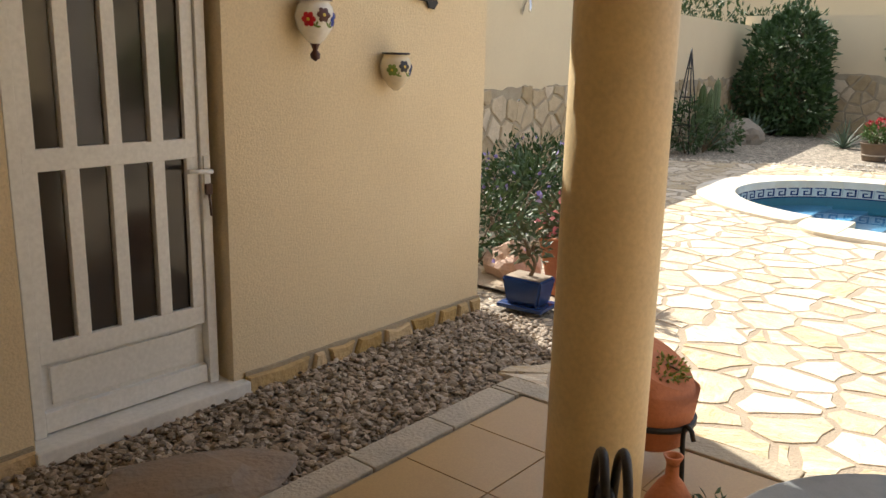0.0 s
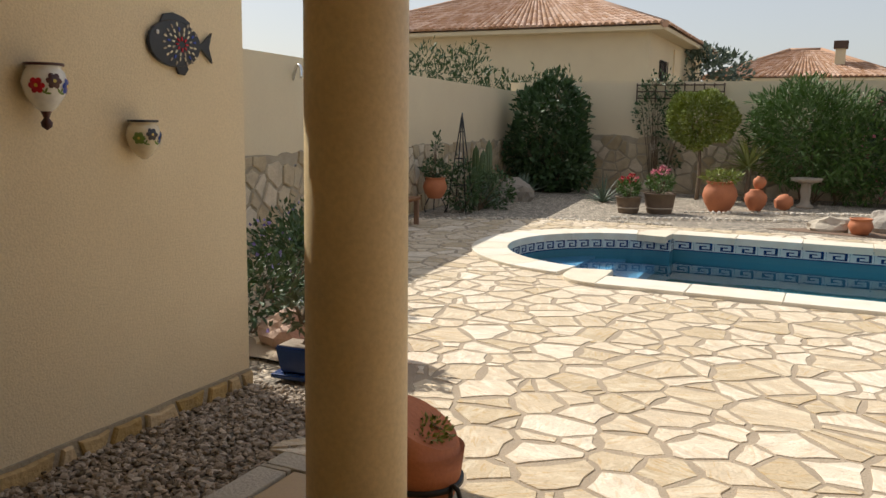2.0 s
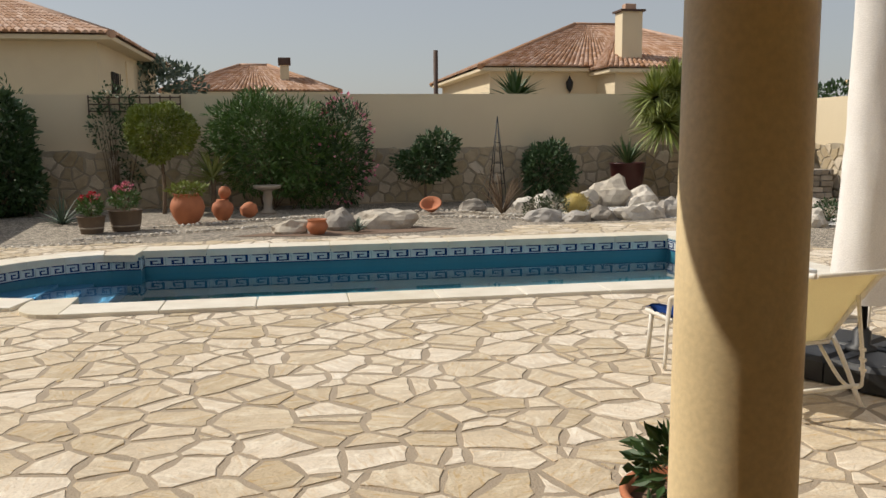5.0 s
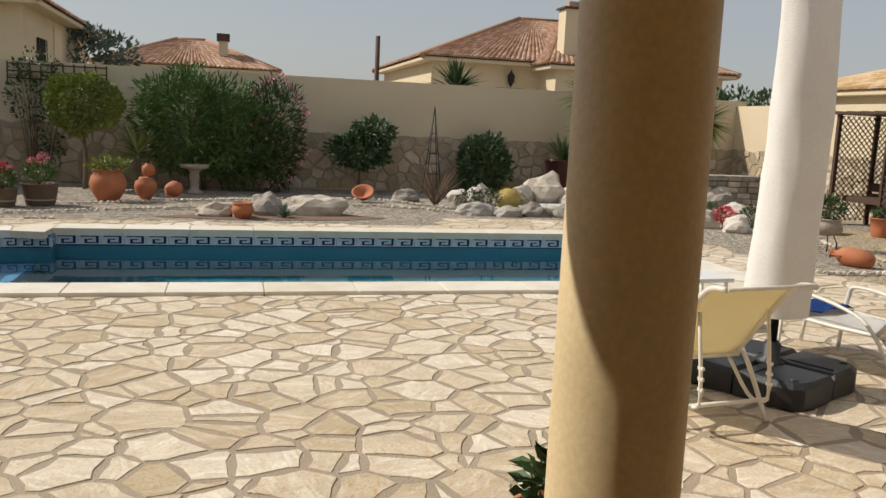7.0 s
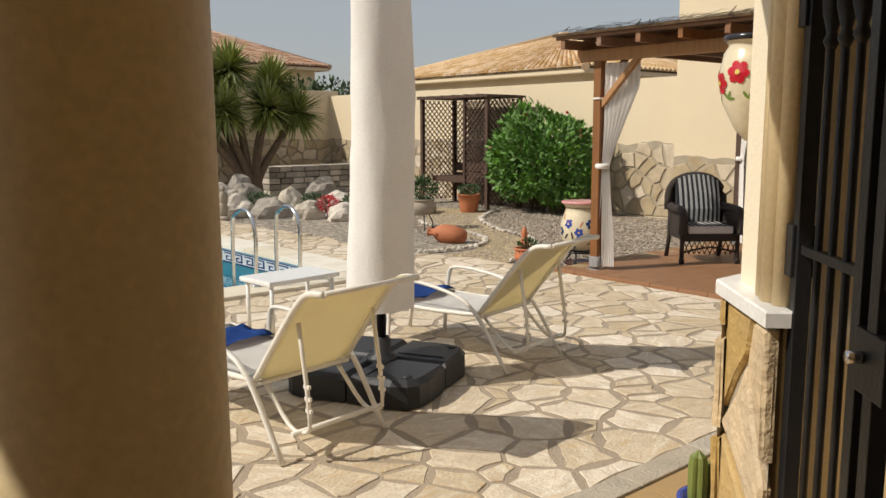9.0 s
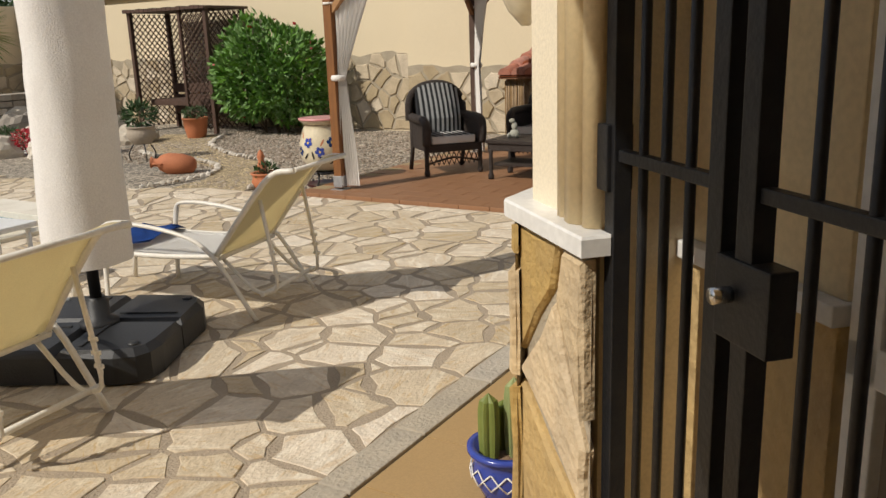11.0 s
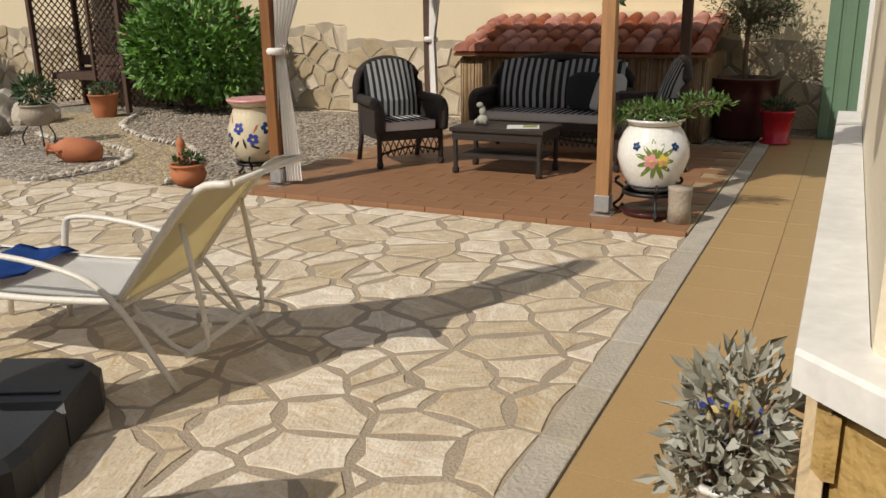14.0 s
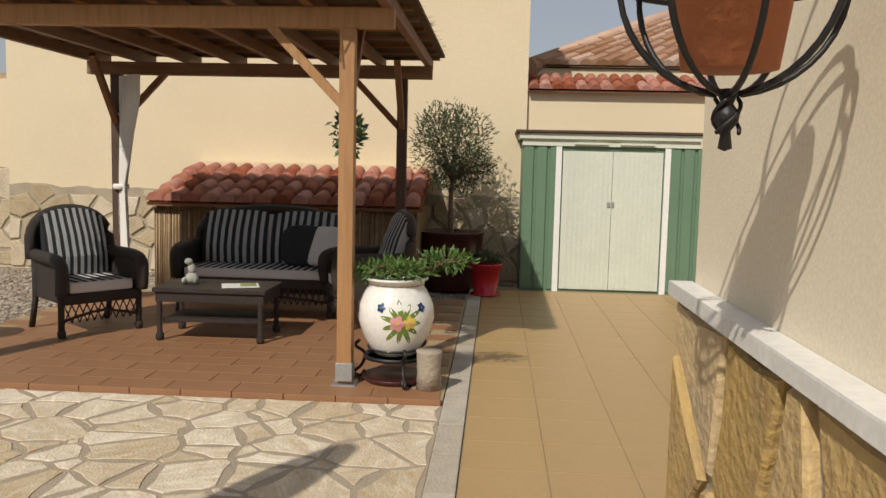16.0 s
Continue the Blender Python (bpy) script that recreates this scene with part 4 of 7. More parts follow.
part("roof", box(-0.10, 0.95, -0.05, 2.20, 1.935, 1.965, 0.006), DARKWOOD, shed)
for y_ in (0.34, 1.64):
    part("door_jamb", box(-0.012, 0.018, y_, y_ + 0.07, 0.0, 1.78, 0.004), WHITE, shed)
for k in range(2):
    y_ = 0.43 + k * 0.60
    dl = part("door", box(-0.008, 0.014, y_, y_ + 0.595, 0.04, 1.72, 0.003), SHEDDOOR, shed)
    for q in range(9):
        part("door_rib", box(-0.014, -0.008, y_ + 0.05 + q * 0.058, y_ + 0.075 + q * 0.058, 0.06, 1.70), SHEDDOOR, dl)
    part("latch", box(-0.03, -0.012, 1.0 + k * 0.05, 1.03 + k * 0.05, 1.06, 1.12, 0.003), ZINC, dl)
for k in range(2):
    part("vent", box(-0.05, -0.018, 0.55 + k * 0.55, 0.95 + k * 0.55, 1.80, 1.825, 0.003), SHEDDOOR, shed)


# ---- roofs ----
def roof_plane(parent, a, b, c, d, material, tile=0.24):
    """Rows of barrel tiles on a sloping four-sided plane: a to b along the eaves, d to c along the ridge."""
    a, b, c, d = (Vector(p) for p in (a, b, c, d))
    n = max(2, round((b - a).length / tile))
    steps = max(2, round(((d + c) / 2 - (a + b) / 2).length / 0.4))
    up = (b - a).cross(d - a).normalized()
    vs, fs = [], []
    base = len(vs)
    vs += [a, b, c, d]
    fs.append((0, 1, 2, 3))
    for i in range(n):
        t0, t1 = i / n, (i + 1) / n
        for k in range(steps):
            s0, s1 = k / steps, (k + 1) / steps + 0.02
            p0, p1 = a.lerp(b, t0).lerp(d.lerp(c, t0), s0), a.lerp(b, t1).lerp(d.lerp(c, t1), s0)
            q0, q1 = a.lerp(b, t0).lerp(d.lerp(c, t0), s1), a.lerp(b, t1).lerp(d.lerp(c, t1), s1)
            j = len(vs)
            h = (p1 - p0).length * 0.42
            for lo, hi, lift in ((p0, p1, 0.03), (q0, q1, 0.0)):
                for w, z in ((0.0, 0.0), (0.2, 0.75), (0.5, 1.0), (0.8, 0.75), (1.0, 0.0)):
                    vs.append(lo.lerp(hi, w) + up * (z * h + lift + 0.004))
            for e in range(4):
                fs.append((j + e, j + e + 1, j + 6 + e, j + 5 + e))
            fs.append((j, j + 1, j + 2, j + 3, j + 4)[::-1])
    return tagged(raw("roof_slope", vs, fs, material, parent), "", "", kind="stuff")


def ridge_tiles(parent, a, b, material):
    part("ridge", tube([a, b], 0.13, 8), material, parent)


def hip_house(name, label, x0, x1, y0, y1, eave, rise, wallm, tilem, over=0.5):
    h = thing(name, label, "house", group="neighbouring houses")
    part("wall", box(x0, x1, y0, y1, 0, eave), wallm, h)
    part("eave", box(x0 - over, x1 + over, y0 - over, y1 + over, eave - 0.02, eave + 0.14, 0.03), wallm, h)
    X0, X1, Y0, Y1, z = x0 - over - 0.06, x1 + over + 0.06, y0 - over - 0.06, y1 + over + 0.06, eave + 0.15
    w, l = X1 - X0, Y1 - Y0
    if w > l:
        r0, r1 = (X0 + l / 2, (Y0 + Y1) / 2, z + rise), (X1 - l / 2, (Y0 + Y1) / 2, z + rise)
        planes = [((X0, Y0, z), (X1, Y0, z), r1, r0), ((X1, Y1, z), (X0, Y1, z), r0, r1), ((X0, Y1, z), (X0, Y0, z), r0, r0), ((X1, Y0, z), (X1, Y1, z), r1, r1)]
        hips = [((X0, Y0, z), r0), ((X0, Y1, z), r0), ((X1, Y0, z), r1), ((X1, Y1, z), r1), (r0, r1)]
    else:
        r0, r1 = ((X0 + X1) / 2, Y0 + w / 2, z + rise), ((X0 + X1) / 2, Y1 - w / 2, z + rise)
        planes = [((X0, Y0, z), (X1, Y0, z), r0, r0), ((X1, Y1, z), (X0, Y1, z), r1, r1), ((X0, Y1, z), (X0, Y0, z), r0, r1), ((X1, Y0, z), (X1, Y1, z), r1, r0)]
        hips = [((X0, Y0, z), r0), ((X1, Y0, z), r0), ((X0, Y1, z), r1), ((X1, Y1, z), r1)] + ([(r0, r1)] if (Vector(r1) - Vector(r0)).length > 0.1 else [])
    for p in planes:
        roof_plane(h, *p, tilem)
    for a, b in hips:
        ridge_tiles(h, a, b, tilem)
    return h


def house_window(h, c, w, hgt, axis="y"):
    bm = bmesh.new()
    bm2 = bmesh.new()
    x, y, z = c
    if axis == "y":
        add_box(bm, x - w / 2, x + w / 2, y - 0.03, y + 0.02, z, z + hgt)
        for k in range(5):
            add_box(bm2, x - w / 2 + w * k / 4 - 0.015, x - w / 2 + w * k / 4 + 0.015, y - 0.08, y - 0.05, z, z + hgt)
        add_box(bm2, x - w / 2 - 0.03, x + w / 2 + 0.03, y - 0.08, y - 0.04, z + hgt * 0.9, z + hgt * 0.97)
    else:
        add_box(bm, x - 0.02, x + 0.03, y - w / 2, y + w / 2, z, z + hgt)
        for k in range(5):
            add_box(bm2, x + 0.05, x + 0.08, y - w / 2 + w * k / 4 - 0.015, y - w / 2 + w * k / 4 + 0.015, z, z + hgt)
    wd = part("window", bm, GLASSDARK, h, "dark window behind an iron grille")
    part("grille", bm2, BLACKIRON, wd)


HW = mat("neighbour_wall", (0.66, 0.56, 0.38), 0.85, (0.60, 0.50, 0.34), 1.0, 0.1, 60)
hA = hip_house("house", "cream bungalow with a brown barrel-tiled hip roof", -18.6, -5.8, 30.0, 42.0, 4.85, 2.6, HW, ROOFTILE, 0.6)
house_window(hA, (-5.78, 32.5, 2.6), 1.2, 1.4, "x")
part("wall_panel", box(-5.81, -5.74, 34.6, 36.0, 0, 4.6), CREAM, hA)
hB = hip_house("house", "distant bungalow with a reddish tiled roof and chimney", -6.0, 2.6, 48.0, 55.0, 4.0, 1.7, HW, ROOFTILE)
chm = part("chimney", box(-0.15, 0.35, 49.0, 49.5, 3.9, 5.7, 0.02), HW, hB)
part("chimney_cap", box(-0.25, 0.45, 48.9, 49.6, 5.7, 6.1, 0.03), DARKWOOD, chm)
hC = hip_house("house", "cream villa with orange barrel-tiled hip roofs and chimney", 8.8, 22.7, 35.5, 47.0, 4.35, 2.6, CREAM_E, ROOFTILE, 0.5)
part("bay_wall", box(13.6, 19.2, 33.4, 35.6, 0, 4.2), CREAM_E, hC)
part("bay_eave", box(13.2, 19.6, 33.0, 35.6, 4.15, 4.32, 0.03), CREAM_E, hC)
roof_plane(hC, (13.1, 32.95, 4.33), (19.7, 32.95, 4.33), (16.9, 39.0, 6.4), (15.9, 39.0, 6.4), ROOFTILE)
roof_plane(hC, (13.1, 39.0, 4.33), (13.1, 32.95, 4.33), (15.9, 39.0, 6.4), (15.9, 39.2, 6.4), ROOFTILE)
chm = part("chimney", box(14.2, 15.1, 34.2, 35.0, 4.3, 6.75, 0.02), CREAM_E, hC)
part("chimney_cap", box(14.1, 15.2, 34.1, 35.1, 6.75, 6.83), DARKWOOD, chm)
part("chimney_pot", box(14.4, 14.9, 34.4, 34.8, 6.83, 7.1, 0.05), ROOFTILE, chm)
house_window(hC, (12.3, 35.5, 2.2), 1.3, 1.2)
house_window(hC, (9.7, 35.5, 2.2), 0.9, 1.0)
lan = part("wall_lantern", lathe([(0.02, -0.3), (0.14, -0.1), (0.17, 0.15), (0.05, 0.32), (0.02, 0.42)], 8, m=pose(12.3, 35.3, 3.75)), BLACKIRON, hC)
hD = hip_house("house", "low cream house with a pale ochre tiled roof", 22.0, 32.0, 18.6, 29.0, 3.35, 1.8, CREAM_E, PALETILE, 0.5)
hE = hip_house("house", "cream neighbouring house with dark red roof tiles", EX + 0.4, 24.0, 3.1, 10.2, 4.1, 1.6, CREAM_E, ROOFTILE, 0.15)
# low tiled lean-to behind the shed
lt = thing("tiled_lean_to", "small red barrel-tiled roof behind the metal shed", "roof")
roof_plane(lt, (EX - 0.12, 2.95, 2.50), (EX - 0.12, -1.5, 2.50), (EX + 0.6, -1.5, 2.75), (EX + 0.6, 2.95, 2.75), REDTILE, 0.16)
hF = hip_house("house", "neighbouring house with a red-brown tiled roof", 16.6, 24.0, -9.0, 2.4, 2.9, 2.0, HW, ROOFTILE, 0.4)
pole = thing("utility_pole", "dark wooden utility pole behind the boundary wall", "pole")
part("shaft", tube([(6.3, 34.5, -0.05), (6.3, 34.5, 5.1)], 0.10, 8), DARKWOOD, pole)
# distant hills
bm = bmesh.new()
HILLS = mat("far_hill", (0.24, 0.25, 0.26), 1.0, (0.20, 0.21, 0.22), 0.01, 0, 0.05)
prev = None
for k in range(90):
    a = radians(20 + k * 1.6)
    x_, y_ = 900 * math.cos(a), 900 * math.sin(a)
    h_ = 18 + 16 * noise.noise(Vector((k * 0.13, 2, 0))) + 12 * math.exp(-((k - 38) / 7) ** 2)
    v0, v1 = bm.verts.new((x_, y_, -1)), bm.verts.new((x_, y_, max(3, h_)))
    v2 = bm.verts.new((x_ * 1.15, y_ * 1.15, -1))
    if prev:
        bm.faces.new((prev[0], v0, v1, prev[1]))
        bm.faces.new((prev[1], v1, v2, prev[2]))
    prev = (v0, v1, v2)
structure("backdrop", bm, HILLS, "hazy grey hills on the horizon", "hills")


# ---- stone pieces ----
def dado(name, label, a, b, height, sx, sy, seed, material, facing=1, wave=0.08, parts=300, out=0.0, base=0.0, near=0.0):
    """Irregular stones proud of a mortar face along a wall from a to b, with an uneven top."""
    rng = random.Random(seed)
    a, b = Vector(a), Vector(b)
    u = (b - a).normalized()
    ln = (b - a).length
    nrm = Vector((u.y, -u.x)) * facing
    m = Matrix(((u.x, 0, nrm.x, a.x), (u.y, 0, nrm.y, a.y), (0, 1, 0, base), (0, 0, 0, 1)))
    d = thing(name, label, "stone wall", m, kind="structure")
    bm = bmesh.new()
    n = max(2, int(ln / 0.12))

    def crest(x):
        return height + wave * (noise.noise(Vector((x * 1.7, seed, 0))) + 0.6 * noise.noise(Vector((x * 4.5, seed, 5))))

    lo = [bm.verts.new((ln * k / n, 0, out + 0.012)) for k in range(n + 1)]
    hi = [bm.verts.new((ln * k / n, crest(ln * k / n), out + 0.012)) for k in range(n + 1)]
    bk = [bm.verts.new((ln * k / n, crest(ln * k / n), 0.0)) for k in range(n + 1)]
    for k in range(n):
        bm.faces.new((lo[k], lo[k + 1], hi[k + 1], hi[k]))
        bm.faces.new((hi[k], hi[k + 1], bk[k + 1], bk[k]))
    part("mortar", bm, WALLMORTAR, d)
    polys = []
    for p in cells(0, ln, 0, height + wave * 1.2, sx, sy, rng, 0.95, 0.035):
        c = sum(p, Vector((0, 0))) / len(p)
        top_ = crest(c.x)
        if c.y > top_ - 0.03:
            continue
        if max(q.y for q in p) > top_ - 0.015:
            p = clip(p, Vector((0, 1)), top_ - 0.015)
        if len(p) > 2:
            polys.append((abs(c.x - near), rough_edge(p, rng, 0.02)))
    polys.sort(key=lambda q: q[0])
    rest = bmesh.new()
    for k, (_, p) in enumerate(polys):
        one = bmesh.new() if k < parts else rest
        add_prism(one, p, out + 0.002, out + 0.012 + rng.uniform(0.012, 0.032), 0.012)
        if k < parts:
            part("stone", one, material, d)
    if len(rest.verts):
        tagged(part("stones", rest, material, d), kind="stuff")
    else:
        rest.free()
    return d


dado("stone_dado_north", "brown irregular stone facing along the boundary wall", (-7.4, NY), (14.3, NY), 1.36, 0.34, 0.25, 3, WALLSTONE, 1, near=11)
dado("stone_dado_east", "honey irregular stone facing under the pale wall", (EX, NY), (EX, 10.0), 1.36, 0.34, 0.25, 4, WALLSTONE, 1, near=10)
dado("stone_dado_gable", "honey irregular stone facing under the tall wall", (EX - 0.06, 10.0), (EX - 0.06, 2.95), 1.12, 0.34, 0.24, 5, WALLSTONE, 1)
dado("stone_dado_west", "brown irregular stone facing along the side wall", WB, WA, 1.22, 0.30, 0.24, 6, WALLSTONE, -1, near=8)
dado("stone_dado_walkway", "large golden stone slabs facing the walkway wall", (5.92, 2.68), (3.575, 2.68), 1.115, 0.30, 0.38, 8, GOLDSTONE, 1, wave=0.0, out=0.02, near=2)
dado("stone_dado_pier", "golden stone slabs on the chamfered entrance pier", (3.635, 2.675), chamfer(0.03), 1.115, 0.19, 0.28, 9, GOLDSTONE, 1, wave=0.0, out=0.02)
dado("stone_plinth", "low honey stone plinth at the foot of the house wall", (DX, 2.6), (DX, 4.5), 0.14, 0.22, 0.15, 10, GOLDSTONE, 1, wave=0.02, out=0.004, base=-0.06)
dado("stone_plinth_step", "low honey stone plinth under the door step", (DX, -2.0), (DX, 1.56), 0.12, 0.24, 0.13, 12, GOLDSTONE, 1, wave=0.01, out=0.004, base=-0.05)


def inside(p, line):
    c = False
    for k in range(len(line)):
        (ax, ay), (bx, by) = line[k - 1], line[k]
        if (ay > p[1]) != (by > p[1]) and p[0] < (bx - ax) * (p[1] - ay) / (by - ay) + ax:
            c = not c
    return c


# crazy paving
rng = random.Random(21)
paving = thing("crazy_paving", "crazy paving of sandy flagstones in mortar", "paving", kind="structure")
PAVE = [(-6.6, 3.62), (8.33, 3.62), (8.33, 9.0), (8.0, 9.75), (7.9, 15.2), (4.5, 15.3), (4.0, 14.1), (-3.6, 14.3), (-5.9, 12.9), (-6.6, 11.5)]
keep_out = pool_line(0.16)
stones = []
for q in cells(-6.6, 8.33, 3.63, 15.2, 0.29, 0.195, rng, 1.25, 0.030, 0.26):
    c = sum(q, Vector((0, 0))) / len(q)
    if not inside(c, PAVE) or any(inside(v, keep_out) for v in q) or inside(c, keep_out):
        continue
    if c.x < -2.0 and c.y < 5.2:
        continue
    if len(q) > 2:
        stones.append(((c - Vector((3.5, 4.6))).length, rough_edge(rough_edge(q, rng, 0.025), rng, 0.014)))
stones.sort(key=lambda q: q[0])
rest = bmesh.new()
for k, (_, q) in enumerate(stones):
    one = bmesh.new() if k < 330 else rest
    add_prism(one, q, -0.01, 0.003 + rng.uniform(0, 0.004), 0.003)
    if k < 330:
        part("flagstone", one, FLAG, paving)
tagged(part("flagstones", rest, FLAG, paving), kind="stuff")

# terrace tiles
tiles = thing("floor_tiles", "glossy ochre square terrace tiles", "tiles", kind="structure")
tm = {}
T = 0.43
for i in range(36):
    for j in range(13):
        xa, ya = -1.77 + i * T, 3.455 - (j + 1) * T
        if xa > 6.2 and j > 8 or xa > 13.0 or (xa > 3.4 and j > 1 and xa < 5.85) or (xa - ya > 1.5 and j > 1 and xa < 5.85):
            continue
        if "t" not in tm:
            tm["t"] = mesh_of("tile", box(0.003, T - 0.003, 0.003, T - 0.003, 0.0, 0.012, 0.002), TILE)
        ob = new("tile", tm["t"])
        ob.parent = tiles
        ob.location = (xa, ya, 0)
# deck tiles
deck = thing("deck_tiles", "brown wood-look tiles of the pergola floor", "tiles", kind="structure")
dm = mesh_of("tile", box(0.002, 0.221, 0.002, 0.444, 0.0, 0.036, 0.002), DECK)
for i in range(17):
    for j in range(10):
        ya = 3.64 + j * 0.448 - (0.224 if i % 2 else 0)
        if ya < 3.63 or ya > 7.3:
            continue
        ob = new("tile", dm)
        ob.parent = deck
        ob.location = (8.372 + i * 0.224, ya, 0)

# pebbles of the strip beside the house
rng = random.Random(5)
bmp = bmesh.new()
r = bmesh.ops.create_icosphere(bmp, subdivisions=1, radius=1.0)
bv, bf = [v.co.copy() for v in bmp.verts], [[v.index for v in f.verts] for f in bmp.faces]
bmp.free()
vs, fs = [], []
for k in range(8500):
    x_, y_ = rng.uniform(DX + 0.03, -1.97), rng.uniform(0.6, 4.52)
    s = rng.uniform(0.009, 0.022)
    m3 = Euler((rng.uniform(-0.5, 0.5), rng.uniform(-0.5, 0.5), rng.uniform(0, 6.3))).to_matrix()
    sc = Vector((s * rng.uniform(0.9, 1.6), s, s * rng.uniform(0.45, 0.8)))
    z_ = rng.uniform(-0.035, -0.005)
    i = len(vs)
    vs += [m3 @ Vector((v.x * sc.x, v.y * sc.y, v.z * sc.z)) * (1 + 0.2 * math.sin(v.x * 5 + k)) + Vector((x_, y_, z_)) for v in bv]
    fs += [[i + q for q in f] for f in bf]
tagged(raw("pebbles", vs, fs, PEBBLE), "mixed grey pebbles beside the house wall", "gravel", kind="stuff")
vs, fs = [], []
for k in range(7000):
    x_, y_ = rng.uniform(8.5, 14.0), rng.uniform(7.8, 13.5)
    if x_ < 9.6 and y_ > 9.6:
        x_ += 2
    s = rng.uniform(0.010, 0.026)
    i = len(vs)
    a = rng.uniform(0, 6.3)
    vs += [Vector((math.cos(a) * v.x - math.sin(a) * v.y, math.sin(a) * v.x + math.cos(a) * v.y, v.z * 0.6)) * s + Vector((x_, y_, -0.024)) for v in bv]
    fs += [[i + q for q in f] for f in bf]
tagged(raw("garden_pebbles", vs, fs, PEBBLE), "loose grey pebbles over the garden gravel", "gravel", kind="stuff")


# ---- wicker seating ----
def weave_arc(parent, y0_, y1_, x_, z0_, z1_):
    """Open diamond lattice skirt under a seat."""
    bm = bmesh.new()
    n = max(3, round((y1_ - y0_) / 0.06))
    for k in range(n):
        a = y0_ + (y1_ - y0_) * k / n
        b = y0_ + (y1_ - y0_) * (k + 1) / n
        for p, q in (((x_, a, z0_), (x_, b, z1_)), ((x_, b, z0_), (x_, a, z1_))):
            tube([p, q], 0.006, 5, bm)
    part("lattice_skirt", bm, WICKER, parent)


def wicker_seat(name, label, m, width, group, cushions):
    """Faces -x: rolled arms, arched back, turned legs and a striped cushion."""
    c = thing(name, label, "chair" if width < 1 else "sofa", m, group=group)
    h = width / 2
    for sy in (-1, 1):
        for x_, top_ in ((-0.27, 0.60), (0.27, 0.62)):
            bm = tube([(x_ + (0.10 if x_ > 0 else 0), sy * (h - 0.04), 0.0), (x_, sy * (h - 0.04), 0.26), (x_, sy * (h - 0.04), top_)], 0.026, 10)
            part("leg", bm, WICKER, c)
        part("foot", lathe([(0.02, 0), (0.034, 0.02), (0.034, 0.05), (0.024, 0.07)], 12, m=pose(-0.27, sy * (h - 0.04), 0)), WICKER, c)
        part("arm", tube([(0.30, sy * (h - 0.05), 0.64), (0.0, sy * (h - 0.03), 0.64), (-0.24, sy * (h - 0.03), 0.63), (-0.33, sy * (h - 0.03), 0.56), (-0.31, sy * (h - 0.03), 0.36)], 0.052, 10, curve=5), WICKER, c)
        part("arm_panel", box(-0.27, 0.28, sy * (h - 0.05) - 0.012, sy * (h - 0.05) + 0.012, 0.28, 0.60, 0.006), WICKER, c)
    part("seat_frame", box(-0.31, 0.30, -h + 0.05, h - 0.05, 0.27, 0.36, 0.02), WICKER, c)
    weave_arc(c, -h + 0.06, h - 0.06, -0.28, 0.12, 0.27)
    part("skirt_rail", tube([(-0.28, -h + 0.05, 0.14), (-0.28, 0, 0.20), (-0.28, h - 0.05, 0.14)], 0.013, 6, curve=4), WICKER, c)
    bm = bmesh.new()
    n = 15
    pts = []
    for k in range(n + 1):
        a = math.pi * k / n
        y_ = -math.cos(a) * (h - 0.02)
        z_ = 0.60 + (0.42 if width < 1 else 0.40) * math.sin(a) ** 0.55
        pts.append((0.30 + 0.16 * (z_ - 0.6), y_, z_))
    part("back_rim", tube(pts, 0.045, 10), WICKER, c)
    ctr = bm.verts.new((0.30, 0, 0.45))
    rim = [bm.verts.new(p) for p in [(0.29, -h + 0.03, 0.36)] + pts + [(0.29, h - 0.03, 0.36)]]
    for a, b in zip(rim, rim[1:]):
        bm.faces.new((ctr, a, b))
    bmesh.ops.solidify(bm, geom=bm.faces[:], thickness=0.02)
    part("backrest", bm, WICKER, c)
    part("seat_cushion", box(-0.30, 0.24, -h + 0.10, h - 0.10, 0.36, 0.455, 0.025), CUSHION, c, "pale grey seat cushion")
    bm = bmesh.new()
    nst = round((width - 0.2) / 0.075)
    for k in range(nst):
        ya = -h + 0.11 + (width - 0.22) * (k + 0.05) / nst
        add_box(bm, -0.298, 0.235, ya, ya + 0.034, 0.454, 0.458)
    part("seat_stripe", bm, CHARCOAL, c)
    per = (width - 0.20) / cushions
    for q in range(cushions):
        ya, yb = -h + 0.10 + q * per, -h + 0.10 + (q + 1) * per - 0.01
        cu = None
        ns = 9
        for k in range(ns * 2):
            y0_, y1_ = ya + (yb - ya) * k / (ns * 2), ya + (yb - ya) * (k + 1) / (ns * 2)
            u = ((y0_ + y1_) / 2 - (ya + yb) / 2) / ((yb - ya) / 2)
            zt = 0.93 + (0.10 * math.sqrt(max(0, 1 - u * u)) if width < 1 else 0.05 * (1 - u ** 4))
            bulge = 0.05 * (1 - u * u)
            bm = bmesh.new()
            rows = [(0.19 - bulge, 0.46), (0.20 - bulge * 1.4, 0.62), (0.25 - bulge * 1.2, 0.80), (0.31, zt)]
            va = [bm.verts.new((x_, y0_, z_)) for x_, z_ in rows]
            vb = [bm.verts.new((x_, y1_, z_)) for x_, z_ in rows]
            vc = [bm.verts.new((x_ + 0.09, y0_, z_)) for x_, z_ in rows]
            vd = [bm.verts.new((x_ + 0.09, y1_, z_)) for x_, z_ in rows]
            for i in range(3):
                bm.faces.new((vb[i], va[i], va[i + 1], vb[i + 1]))
                bm.faces.new((vc[i], vd[i], vd[i + 1], vc[i + 1]))
                bm.faces.new((va[i], vc[i], vc[i + 1], va[i + 1]))
                bm.faces.new((vd[i], vb[i], vb[i + 1], vd[i + 1]))
            bm.faces.new((vb[3], va[3], vc[3], vd[3]))
